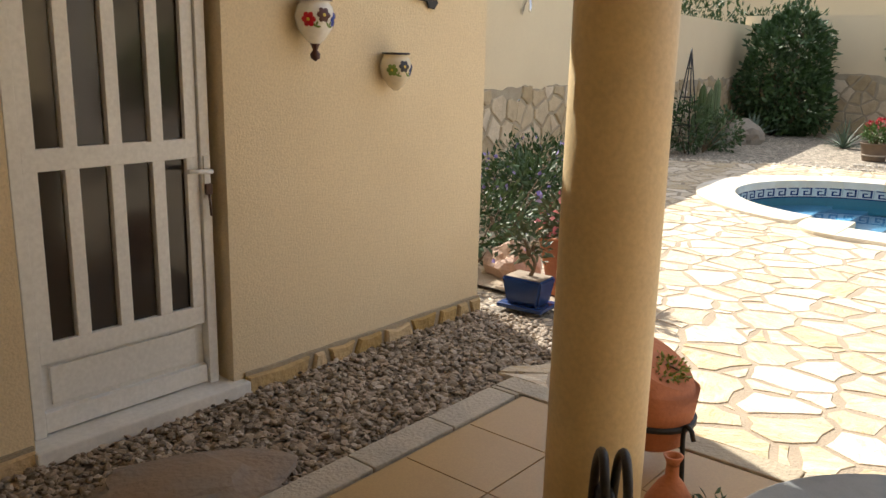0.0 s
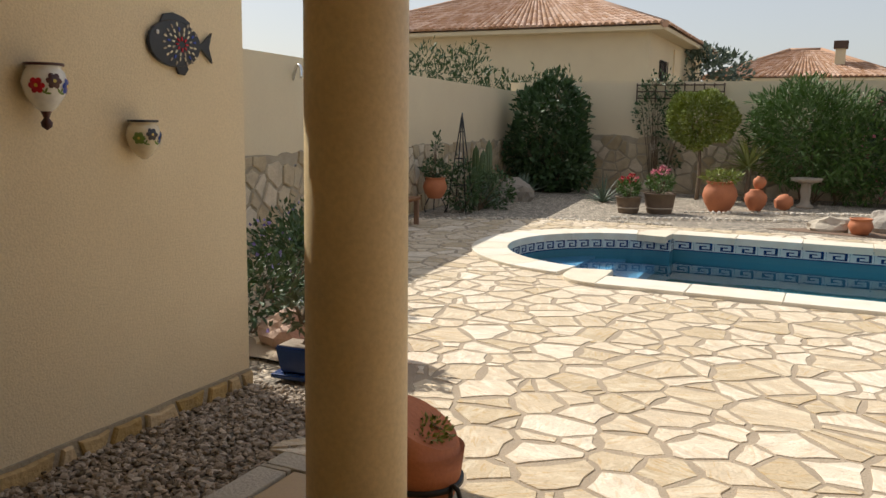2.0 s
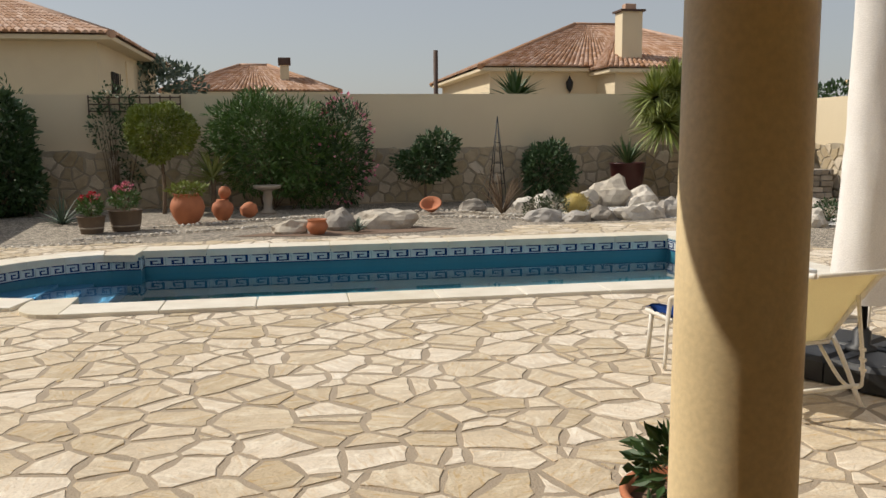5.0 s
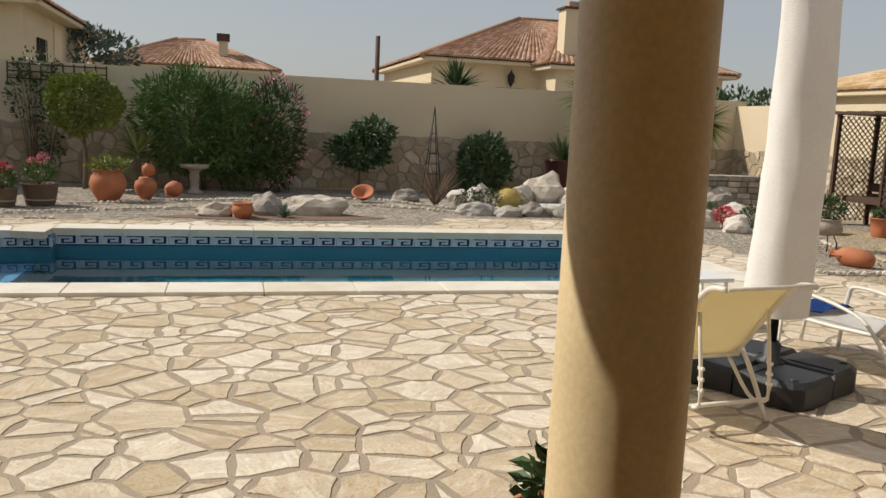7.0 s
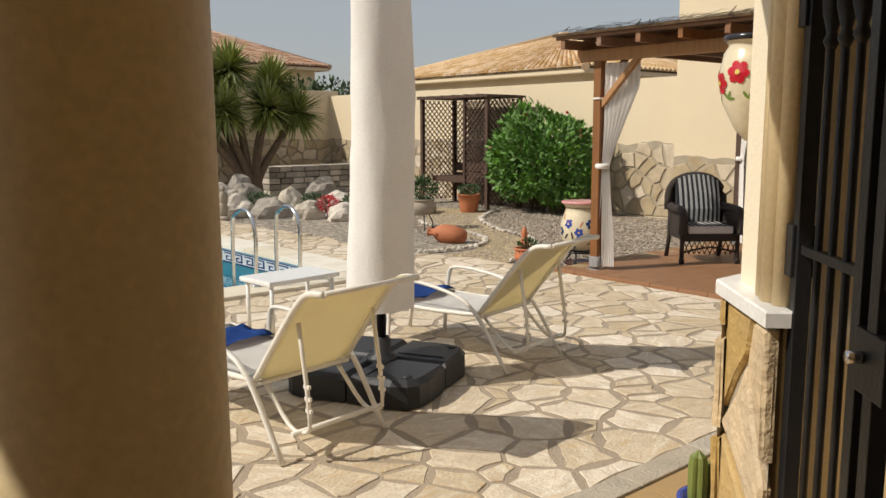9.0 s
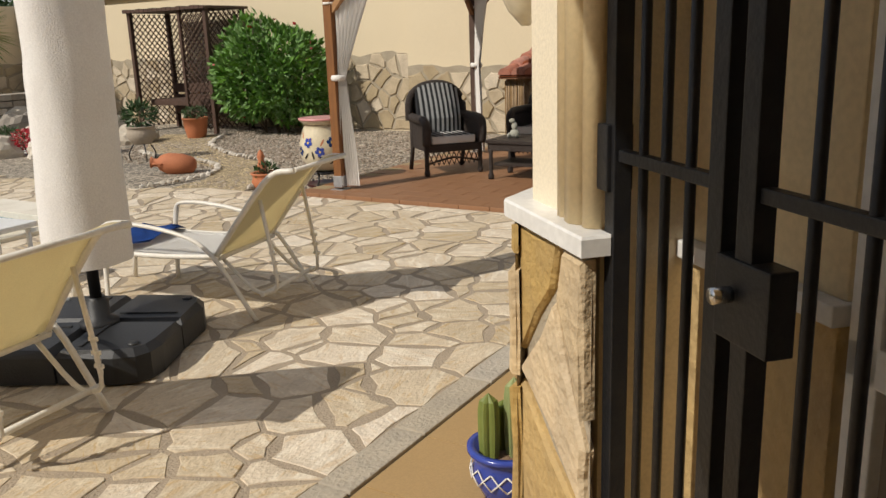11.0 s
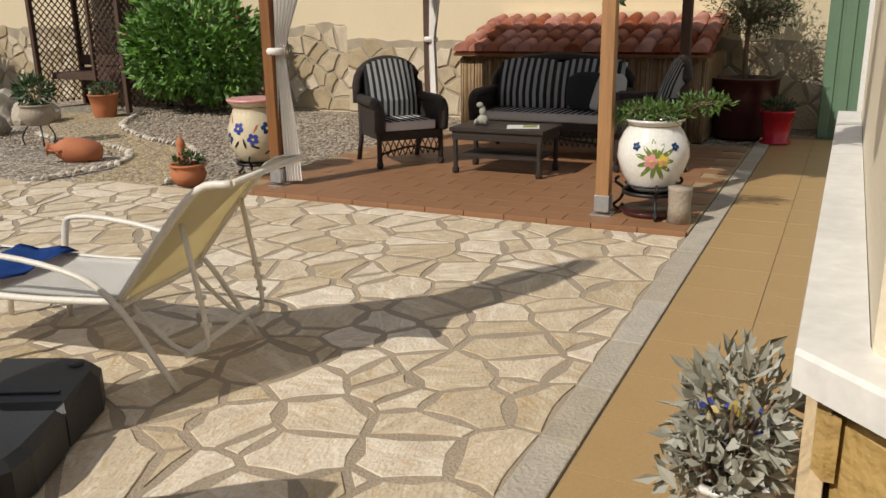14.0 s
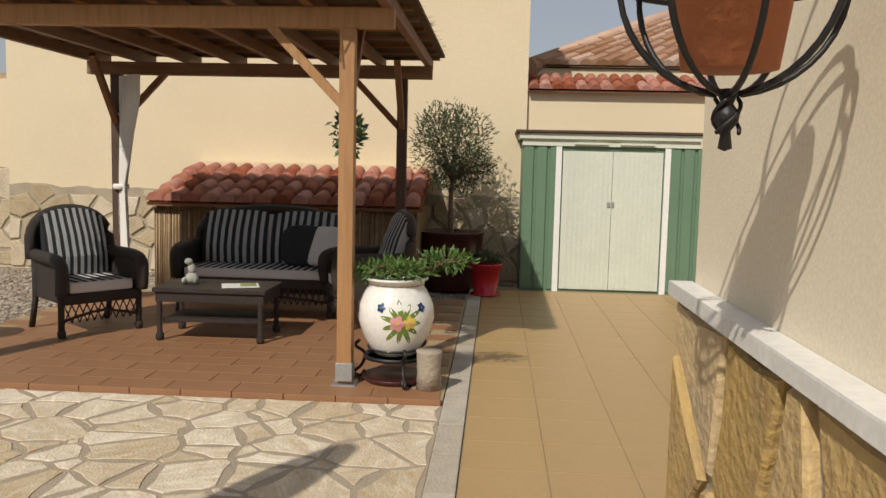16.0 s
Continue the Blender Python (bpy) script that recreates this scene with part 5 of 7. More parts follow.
            mt = CHARCOAL if k % 2 else STRIPEPALE
            if cu is None:
                cu = part("back_cushion", bm, mt, c, "striped charcoal and pale grey back cushion")
            else:
                part("stripe", bm, mt, cu)
    return c


wicker_seat("wicker_armchair", "dark wicker armchair with a striped cushion", pose(10.12, 6.82, 0.036, 0, 0, 50), 0.74, "wicker armchairs under the pergola", 1)
wicker_seat("wicker_armchair", "dark wicker armchair with a striped cushion beside the white jar", pose(10.75, 4.50, 0.036, 0, 0, -68), 0.74, "wicker armchairs under the pergola", 1)
wicker_seat("wicker_sofa", "dark wicker two-seat sofa with striped cushions", pose(11.25, 5.58, 0.036), 1.62, "", 2)


def pillow(m, mt, label):
    bm = bmesh.new()
    bmesh.ops.create_uvsphere(bm, u_segments=20, v_segments=12, radius=1.0)
    for v in bm.verts:
        f = max(abs(v.co.x), abs(v.co.y))
        k = 1 / max(0.72, (abs(v.co.x) ** 4 + abs(v.co.y) ** 4) ** 0.25 / max(1e-6, math.hypot(v.co.x, v.co.y)) if math.hypot(v.co.x, v.co.y) > 1e-6 else 1)
        v.co = Vector((v.co.x * 0.21 * k, v.co.y * 0.21 * k, v.co.z * 0.075))
    for f in bm.faces:
        f.smooth = True
    tagged(part("cushion", bm, mt, None, "", m), label, "cushion", group="loose cushions on the sofa")


pillow(pose(11.24, 5.20, 0.70, 0, -68, 6), CHARCOAL, "black square cushion on the wicker sofa")
pillow(pose(11.22, 4.98, 0.70, 0, -62, -14), CUSHION, "grey square cushion on the wicker sofa")
tb = thing("coffee_table", "dark wicker coffee table with a lower shelf", "table", pose(10.02, 5.62, 0.036))
part("tabletop", box(-0.28, 0.28, -0.47, 0.47, 0.40, 0.44, 0.012), WICKER, tb)
part("apron", box(-0.26, 0.26, -0.45, 0.45, 0.32, 0.40, 0.01), WICKER, tb)
part("lower_shelf", box(-0.22, 0.22, -0.40, 0.40, 0.15, 0.18, 0.008), WICKER, tb)
for sx_ in (-1, 1):
    for sy_ in (-1, 1):
        part("leg", lathe([(0.03, 0), (0.036, 0.04), (0.022, 0.07), (0.022, 0.30), (0.03, 0.33)], 12, m=pose(sx_ * 0.24, sy_ * 0.42, 0)), WICKER, tb)
fg = bmesh.new()
for c_, r_ in (((0, 0, 0.05), (0.05, 0.055, 0.05)), ((0, 0, 0.13), (0.035, 0.035, 0.05)), ((-0.02, 0.02, 0.19), (0.03, 0.035, 0.028)), ((-0.03, 0.05, 0.03), (0.05, 0.02, 0.03)), ((-0.03, -0.05, 0.03), (0.05, 0.02, 0.03))):
    rr = bmesh.ops.create_uvsphere(fg, u_segments=12, v_segments=8, radius=1.0)
    for v in rr["verts"]:
        v.co = Vector((v.co.x * r_[0] + c_[0], v.co.y * r_[1] + c_[1], v.co.z * r_[2] + c_[2]))
tagged(part("frog_figurine", fg, LEAFGREY, None, "", pose(10.0, 5.85, 0.476)), "small pale green frog figurine on the table", "figurine")
mg = thing("magazine", "open magazine lying on the coffee table", "magazine", pose(9.95, 5.42, 0.477, 0, 0, 20))
part("pages", box(-0.11, 0.11, -0.15, 0.15, 0, 0.008, 0.002), WHITE, mg)
part("cover_picture", box(-0.08, 0.09, -0.13, 0.0, 0.0085, 0.0095), LEAFYELLOW, mg)

# ---- wood store with a tiled roof ----
ws = thing("log_store", "low lean-to store with reed screen and barrel-tiled roof", "shed", pose(12.5, 4.15, 0.0))
part("frame", box(0.14, 1.6, 0.06, 3.1, 0.0, 1.0), REED, ws)
for k in range(150):
    y_ = 0.05 + k * 0.0205
    z_ = RNG.uniform(0.92, 0.98)
    part("reed", tube([(0.11 + RNG.uniform(-0.01, 0.01), y_, 0.01), (0.13, y_ + RNG.uniform(-0.008, 0.008), z_)], 0.009, 5), REED, ws)
for k in range(40):
    x_ = 0.12 + k * 0.036
    part("reed", tube([(x_, 3.12, 0.01), (x_, 3.12, 0.95 + k * 0.006)], 0.012, 5), REED, ws)
part("roof_board", box(0.02, 0.10, -0.02, 3.18, 0.98, 1.02, 0.004), WOOD, ws)
bm = bmesh.new()
NT, NR = 15, 4
for i in range(NT):
    for k in range(NR):
        a = (0.0 + k * 0.36, 1.02 + k * 0.095)
        b = (a[0] + 0.42, a[1] + 0.105)
        rings = []
        for (x_, z_), r_, lift in ((a, 0.098, 0.022), (b, 0.080, 0.0)):
            ring = []
            for q in range(8):
                w = math.pi * q / 7
                ring.append(bm.verts.new((x_, 0.02 + (i + 0.5) * 0.211 - r_ * math.cos(w), z_ + lift + r_ * math.sin(w))))
            rings.append(ring)
        for q in range(7):
            bm.faces.new((rings[0][q], rings[1][q], rings[1][q + 1], rings[0][q + 1])).smooth = True
        bm.faces.new(rings[0])
tl_all = part("roof_tiles", bm, REDTILE, ws, "weathered red and brown barrel tiles")
tagged(tl_all, kind="stuff")
bm = bmesh.new()
v = [bm.verts.new(p) for p in ((0.0, 0.0, 1.015), (0.0, 3.17, 1.015), (1.55, 3.17, 1.42), (1.55, 0.0, 1.42))]
bm.faces.new(v[::-1])
part("roof_bed", bm, REDTILE, ws)
gsk = bmesh.new()
slab(gsk, [(1.5, 0.0), (1.5, 3.17), (1.74, 3.17), (1.74, 0.0)], 1.40, 1.50)
part("mortar_fillet", gsk, CREAM_E, ws)


# ---- pots ----
def pot(name, label, m, profile, material, group="", soil=True, category="pot"):
    """A turned pot with a rolled rim, hollow at the top."""
    p = thing(name, label, category, m, group=group)
    r, z = profile[-1]
    part("body", lathe(profile + [(r + 0.012, z + 0.004), (r + 0.012, z + 0.02), (r - 0.012, z + 0.022), (r - 0.02, z - 0.03)], 30), material, p)
    if soil:
        part("soil", lathe([(r - 0.018, z - 0.035), (r - 0.02, z - 0.028), (0.0, z - 0.02)], 20), EARTH, p)
    return p


def bucket(r0, r1, h):
    return [(r0 * 0.96, 0), (r0, 0.01), (r0 + (r1 - r0) * 0.5, h * 0.5), (r1, h)]


def belly(r, h, foot=0.5, neck=0.6):
    return [(r * foot, 0), (r * foot * 1.05, h * 0.03), (r * 0.85, h * 0.28), (r, h * 0.55), (r * 0.9, h * 0.78), (r * neck, h * 0.93), (r * neck * 1.05, h)]


def plant(name, label, blobs, n, size, leaf, trunk=None, group="", category="plant", seed=1, flowers=None, width=0.45, base=None, hollow=0.55):
    rng = random.Random(seed)
    b = base or (blobs[0][0], blobs[0][1], 0)
    p = thing(name, label, category, pose(*b), group=group)
    loc = [(x - b[0], y - b[1], z - b[2], a, bb, c) for x, y, z, a, bb, c in blobs]
    if trunk:
        r, h = trunk
        part("trunk", tube([(0, 0, -0.02), (0.03, 0.02, h * 0.5), (loc[0][0] * 0.5, loc[0][1] * 0.5, h)], (r, r * 0.7), 9, curve=3), BARK, p)
    for k, q in enumerate(loc):
        for s in range(6):
            a = rng.uniform(0, 6.3)
            e = Vector((q[0] + q[3] * 0.7 * math.cos(a), q[1] + q[4] * 0.7 * math.sin(a), q[2] + q[5] * rng.uniform(-0.3, 0.6)))
            s0 = Vector((0, 0, trunk[1] * 0.9)) if trunk else Vector((q[0] * 0.5, q[1] * 0.5, 0))
            part("branch", tube([s0, s0.lerp(e, 0.5) + Vector((0, 0, 0.05)), e], (0.02 if trunk else 0.012, 0.004), 5), BARK, p)
    leaf_cloud("crown", loc, n, size, leaf, p, rng, width, hollow=hollow)
    if flowers:
        mt, cnt, fs_ = flowers[:3]
        fl_ = leaf_cloud("flowers", flowers[3] if len(flowers) > 3 else [(x, y, z, a * 1.06, bb * 1.06, c * 1.06) for x, y, z, a, bb, c in loc], cnt, fs_, mt, p, rng, 0.9, hollow=0.92)
        tagged(fl_, kind="stuff")
    return p


# olive in its pot, red pot, painted white jar
pot("plant_pot", "large ribbed maroon glazed pot holding an olive tree", pose(13.42, 3.86, -0.01), [(0.30, 0), (0.31, 0.02), (0.36, 0.3), (0.375, 0.33), (0.375, 0.40), (0.385, 0.42), (0.385, 0.5), (0.40, 0.7)], MAROON)
plant("olive_tree", "small clipped olive tree with grey-green leaves", [(13.42, 3.86, 1.72, 0.50, 0.50, 0.52), (13.45, 3.7, 1.5, 0.38, 0.38, 0.3), (13.4, 4.0, 1.95, 0.36, 0.36, 0.32)], 5200, 0.065, LEAFOLIVE, (0.035, 0.75), base=(13.42, 3.86, 0.66), category="tree", seed=3, width=0.24, hollow=0.3)
pot("plant_pot", "small bright red glazed pot on the walkway", pose(12.85, 3.42, 0.012), [(0.13, 0), (0.17, 0.01), (0.17, 0.03), (0.135, 0.035), (0.17, 0.30), (0.185, 0.30), (0.185, 0.36)], REDGLAZE)
plant("succulent", "low grey succulent in the red pot", [(12.85, 3.42, 0.42, 0.16, 0.16, 0.08)], 320, 0.07, LEAFOLIVE, base=(12.85, 3.42, 0.34), seed=4)
std = thing("pot_stand", "black wrought-iron pot stand with scrolled feet", "stand", pose(8.82, 3.98, 0.036))
part("ring", lathe([(0.20, 0.16), (0.215, 0.16), (0.215, 0.185), (0.20, 0.185), (0.20, 0.16)], 28), BLACKIRON, std)
for k in range(3):
    a = radians(120 * k + 200)
    c_, s_ = math.cos(a), math.sin(a)
    part("leg", tube([(0.26 * c_, 0.26 * s_, 0.26), (0.29 * c_, 0.29 * s_, 0.22), (0.22 * c_, 0.22 * s_, 0.17), (0.24 * c_, 0.24 * s_, 0.09), (0.30 * c_, 0.30 * s_, 0.03), (0.25 * c_, 0.25 * s_, 0.012), (0.22 * c_, 0.22 * s_, 0.05)], 0.012, 7, curve=4), BLACKIRON, std)
part("drip_saucer", lathe([(0.20, 0.0), (0.23, 0.04), (0.22, 0.04), (0.18, 0.02), (0, 0.02)], 24), MAROON, std, "brown drip saucer")
WJ = pose(8.82, 3.98, 0.222)
jar = pot("painted_jar", "white glazed jar painted with pink flowers and leaves", WJ, [(0.17, 0), (0.19, 0.02), (0.27, 0.14), (0.33, 0.30), (0.32, 0.42), (0.26, 0.53), (0.235, 0.56), (0.235, 0.60), (0.26, 0.61)], WHITEGLAZE)
JPROF = ((0.19, 0.02), (0.27, 0.14), (0.33, 0.30), (0.32, 0.42), (0.26, 0.53))


def jar_spot(parent, prof, ang, z, pts, mt, name, lift=0.003, off=(0, 0)):
    """A painted motif that lies on the curved side of a turned pot."""
    bm = bmesh.new()

    def on(u, v):
        zz = z + v
        r = np.interp(zz, [p[1] for p in prof], [p[0] for p in prof]) + lift
        a = ang + u / max(r, 0.05)
        return (r * math.cos(a), r * math.sin(a), zz)

    ctr = bm.verts.new(on(sum(p[0] for p in pts) / len(pts), sum(p[1] for p in pts) / len(pts)))
    rim = [bm.verts.new(on(*p)) for p in pts]
    for a, b in zip(rim, rim[1:] + rim[:1]):
        bm.faces.new((ctr, a, b))
    part(name, bm, mt, parent)


def petal(cx, cy, a, l, w):
    out = []
    for k in range(8):
        t = 2 * math.pi * k / 8
        u, v = l / 2 + l / 2 * math.cos(t), w / 2 * math.sin(t)
        out.append((cx + u * math.cos(a) - v * math.sin(a), cy + u * math.sin(a) + v * math.cos(a)))
    return out


def bloom(parent, prof, ang, z, cx, cy, r, mt, heart, n=5, turn=0.0):
    for k in range(n):
        jar_spot(parent, prof, ang, z, petal(cx, cy, 2 * math.pi * k / n + turn, r, r * 0.8), mt, "petal")
    jar_spot(parent, prof, ang, z, petal(cx - r * 0.22, cy, 0, r * 0.44, r * 0.44), heart, "flower_heart", 0.0055)


A0 = radians(196)
for k in range(11):
    jar_spot(jar, JPROF, A0, 0.30, petal(0, 0, k * 0.571, 0.17 + 0.02 * (k % 2), 0.045), GREENGLAZE, "leaf", 0.0015)
bloom(jar, JPROF, A0, 0.30, -0.04, 0.0, 0.07, PINKGLAZE, YELLOWGLAZE)
bloom(jar, JPROF, A0, 0.30, 0.065, 0.005, 0.06, YELLOWGLAZE, PINKGLAZE, 5, 0.5)
for da in (-0.55, 0.55, 1.3):
    bloom(jar, JPROF, A0 + da, 0.42, 0, 0, 0.04, NAVY if da < 1 else GREENGLAZE, GREENGLAZE)
part("band", lathe([(0.235, 0.045), (0.2395, 0.05), (0.243, 0.06)], 30), BLACKGLAZE, jar)
jar.scale = (0.80, 0.80, 0.84)
plant("trailing_herb", "feathery green herb spilling over the painted jar", [(8.82, 3.98, 0.80, 0.25, 0.27, 0.06), (8.86, 3.65, 0.87, 0.14, 0.20, 0.06), (8.75, 4.22, 0.77, 0.11, 0.13, 0.05)], 1300, 0.055, LEAF, base=(8.82, 3.98, 0.73), seed=6, width=0.25, hollow=0.1)
bm = lathe([(0.085, 0), (0.08, 0.12), (0.082, 0.24), (0.085, 0.26), (0.0, 0.255)], 18)
for v in bm.verts:
    v.co.x *= 1 + 0.12 * noise.noise(v.co * 9)
    v.co.y *= 1 + 0.12 * noise.noise(v.co * 7 + Vector((3, 0, 0)))
tagged(part("log", bm, STONECAST, None, "", pose(8.62, 3.73, 0.036)), "weathered grey sawn log on the deck", "log")

# blue patterned urn on its stand by the post
std2 = copy_thing(std, pose(9.09, 7.84, -0.03))
tagged(std2, "black wrought-iron pot stand on the gravel", "stand")
urn = pot("painted_urn", "cream urn painted with blue flowers and scrolls", pose(9.09, 7.84, 0.158), [(0.15, 0), (0.18, 0.02), (0.26, 0.16), (0.27, 0.32), (0.22, 0.47), (0.20, 0.52), (0.235, 0.56)], CREAMGLAZE)
UP = ((0.18, 0.02), (0.26, 0.16), (0.27, 0.32), (0.22, 0.47))
for k in range(6):
    a = radians(150 + k * 30)
    bloom(urn, UP, a, 0.24 + 0.10 * (k % 2), 0, 0, 0.06, BLUEGLAZE if k % 3 else NAVY, YELLOWGLAZE, 5, k)
    jar_spot(urn, UP, a + 0.25, 0.15, petal(0, 0, 0.8 + k, 0.10, 0.025), BLACKGLAZE, "scroll")
    jar_spot(urn, UP, a + 0.2, 0.38, petal(0, 0, 2.2 + k, 0.09, 0.02), TERRACOTTA, "scroll")
part("coral_rim", lathe([(0.235, 0.575), (0.262, 0.580), (0.262, 0.60), (0.225, 0.60)], 30), PINKGLAZE, urn)

# pots in the east garden
J = thing("terracotta_amphora", "terracotta jug lying on the gravel", "jug", pose(9.15, 10.45, 0.10, 0, 84, 125))
part("body", lathe([(0.05, -0.30), (0.10, -0.27), (0.14, -0.12), (0.14, 0.06), (0.10, 0.16), (0.055, 0.20), (0.055, 0.26), (0.08, 0.28), (0.06, 0.285), (0.04, 0.2)], 24), TERRACOTTA, J)
for s_ in (-1, 1):
    part("jug_handle", tube([(0, s_ * 0.05, 0.24), (0, s_ * 0.13, 0.22), (0, s_ * 0.12, 0.10)], 0.012, 7, curve=4), TERRACOTTA, J)
pot("plant_pot", "round grey-brown pot on an iron stand in the gravel", pose(9.92, 11.95, 0.22), belly(0.22, 0.24, 0.6, 0.85), STONECAST)
st3 = thing("tripod_stand", "black iron tripod under a garden pot", "stand", pose(9.92, 11.95, -0.03))
for k in range(3):
    a = radians(120 * k)
    part("leg", tube([(0.13 * math.cos(a), 0.13 * math.sin(a), 0.255), (0.22 * math.cos(a), 0.22 * math.sin(a), 0.1), (0.2 * math.cos(a), 0.2 * math.sin(a), 0.0)], 0.01, 6, curve=3), BLACKIRON, st3)
plant("succulent", "branching brown succulent in the stand pot", [(9.92, 11.95, 0.62, 0.2, 0.2, 0.16)], 260, 0.12, LEAFDARK, base=(9.92, 11.95, 0.44), seed=9, width=0.3)
pot("plant_pot", "terracotta pot with heather on the gravel path", pose(12.4, 13.5, -0.02), bucket(0.17, 0.23, 0.34), TERRACOTTA)
plant("heather", "dark trailing plant in a terracotta pot", [(12.4, 13.5, 0.42, 0.22, 0.22, 0.12)], 500, 0.05, LEAFDARK, base=(12.4, 13.5, 0.30), seed=10)
pot("plant_pot", "small terracotta bowl with succulents by the deck", pose(8.50, 8.20, 0.0), belly(0.17, 0.18, 0.6, 0.9), TERRACOTTA)
plant("succulent", "small brown succulent in a terracotta bowl", [(8.50, 8.20, 0.22, 0.13, 0.13, 0.08)], 160, 0.06, LEAFDARK, base=(8.50, 8.20, 0.15), seed=11)
bm = lathe([(0.05, 0), (0.06, 0.06), (0.04, 0.14), (0.03, 0.17), (0.045, 0.21), (0.03, 0.26), (0.0, 0.30)], 14)
tagged(part("garden_figurine", bm, TERRACOTTA, None, "", pose(8.52, 8.28, 0.155)), "small brown garden figurine in a bowl", "figurine")

# arbour seat
ab = thing("arbour_seat", "dark brown lattice arbour with a bench inside", "arbour", pose(13.02, 13.62, -0.03))
AW, AD, AH = 2.08, 0.95, 2.30
for x_ in (0, AD):
    for y_ in (0, AW):
        part("post", box(x_ - 0.04, x_ + 0.04, y_ - 0.04, y_ + 0.04, 0, AH, 0.005), DARKWOOD, ab)
part("middle_post", box(-0.03, 0.03, 0.66, 0.72, 0, AH, 0.005), DARKWOOD, ab)
for k in range(18):
    part("roof_board", box(-0.10, AD + 0.1, -0.08 + k * 0.125, 0.035 + k * 0.125, AH, AH + 0.05 + 0.01 * (k % 3), 0.005), DARKWOOD, ab)


def lattice(p0, u, w, h, z0):
    bm = bmesh.new()
    u = Vector(u)
    p0 = Vector(p0)
    step = 0.13
    n = int((w + h) / step) + 1
    for sg in (0, 1):
        for k in range(1, n):
            d = k * step
            a, b = (max(0, d - h), min(d, h)), (min(d, w), max(0, d - w))
            if sg:
                a, b = (w - a[0], a[1]), (w - b[0], b[1])
            q, r = p0 + u * a[0] + Vector((0, 0, z0 + a[1])), p0 + u * b[0] + Vector((0, 0, z0 + b[1]))
            if (q - r).length > 0.03:
                tube([q, r], 0.016, 4, bm, flat=0.6)
    return bm


part("lattice", lattice((0, 0.04, 0), (0, 1, 0), 0.62, AH - 0.1, 0.08), DARKWOOD, ab)
part("lattice", lattice((0.04, 0, 0), (1, 0, 0), AD - 0.08, AH - 0.1, 0.08), DARKWOOD, ab)
part("lattice", lattice((0.04, AW, 0), (1, 0, 0), AD - 0.08, AH - 0.1, 0.08), DARKWOOD, ab)
part("lattice", lattice((AD, 0.04, 0), (0, 1, 0), AW - 0.08, 1.45, 0.82), DARKWOOD, ab)
for k in range(4):
    part("seat_slat", box(0.28 + k * 0.14, 0.40 + k * 0.14, 0.04, AW - 0.04, 0.58, 0.62, 0.004), DARKWOOD, ab)
for k in range(3):
    part("back_slat", box(0.86, 0.89, 0.05, AW - 0.05, 0.28 + k * 0.22, 0.46 + k * 0.22, 0.004), DARKWOOD, ab)
part("front_rail", box(0.24, 0.28, 0.04, AW - 0.04, 0.5, 0.6, 0.004), DARKWOOD, ab)

# ---- shrubs and trees ----
plant("round_bush", "dense round bright green evergreen bush", [(13.45, 12.45, 1.08, 0.85, 1.12, 0.88), (13.4, 12.0, 0.8, 0.6, 0.7, 0.6), (13.4, 13.0, 0.8, 0.6, 0.6, 0.6)], 6500, 0.15, LEAFBRIGHT, seed=12, category="bush", flowers=(RED, 26, 0.09), base=(13.45, 12.45, -0.03), hollow=0.75)
plant("evergreen_shrub", "tall dense dark evergreen in the wall corner", [(-6.1, 20.2, 1.25, 0.95, 0.9, 1.45), (-5.85, 20.0, 2.1, 0.6, 0.6, 0.55), (-5.65, 20.1, 0.7, 0.7, 0.6, 0.75)], 6500, 0.17, LEAFDARK, seed=13, category="bush", base=(-6.1, 20.2, -0.03), hollow=0.75)
plant("topiary_tree", "clipped yellow-green ball topiary on a stem", [(-2.42, 19.9, 1.78, 0.70, 0.70, 0.58)], 8000, 0.10, LEAFYELLOW, (0.05, 1.2), seed=14, category="tree", base=(-2.42, 19.9, -0.03), hollow=0.88)
plant("oleander", "large feathery green oleander against the wall", [(0.0, 20.3, 1.45, 1.45, 0.8, 1.15), (-0.5, 20.2, 1.9, 0.9, 0.7, 0.75), (0.9, 20.3, 1.1, 1.1, 0.7, 1.0)], 9000, 0.20, LEAF, seed=15, category="bush", base=(0.0, 20.3, -0.03), width=0.2, hollow=0.5)
plant("flowering_oleander", "oleander with clusters of pink flowers", [(1.65, 20.3, 1.35, 0.65, 0.6, 1.2)], 2200, 0.18, LEAFDARK, seed=16, category="bush", flowers=(PINK, 260, 0.09), base=(1.65, 20.3, -0.03), width=0.22)
plant("orange_tree", "small dark orange tree with glossy leaves", [(3.65, 20.5, 1.0, 0.72, 0.6, 0.42), (3.95, 20.5, 1.42, 0.48, 0.45, 0.32)], 2300, 0.14, LEAFDARK, (0.04, 0.6), seed=17, category="tree", base=(3.6, 20.5, -0.03))
plant("dark_shrub", "dark green shrub against the stone facing", [(6.8, 20.7, 0.75, 0.68, 0.5, 0.75)], 2200, 0.14, LEAFDARK, seed=18, category="bush", base=(6.8, 20.7, -0.03))
cl = plant("climber", "thin climbing plant over the wall trellis", [(-3.6, 21.2, 2.45, 0.5, 0.1, 0.5), (-3.85, 21.2, 1.9, 0.4, 0.1, 0.6), (-3.3, 21.2, 1.2, 0.3, 0.1, 0.8)], 650, 0.11, LEAFDARK, seed=19, base=(-3.6, 21.2, -0.03))
tr = thing("wall_trellis", "dark wooden trellis fixed along the wall top", "trellis")
for k in range(3):
    part("rail", box(-4.22, -2.12, 21.30, 21.33, 2.28 + k * 0.16, 2.31 + k * 0.16), DARKWOOD, tr)
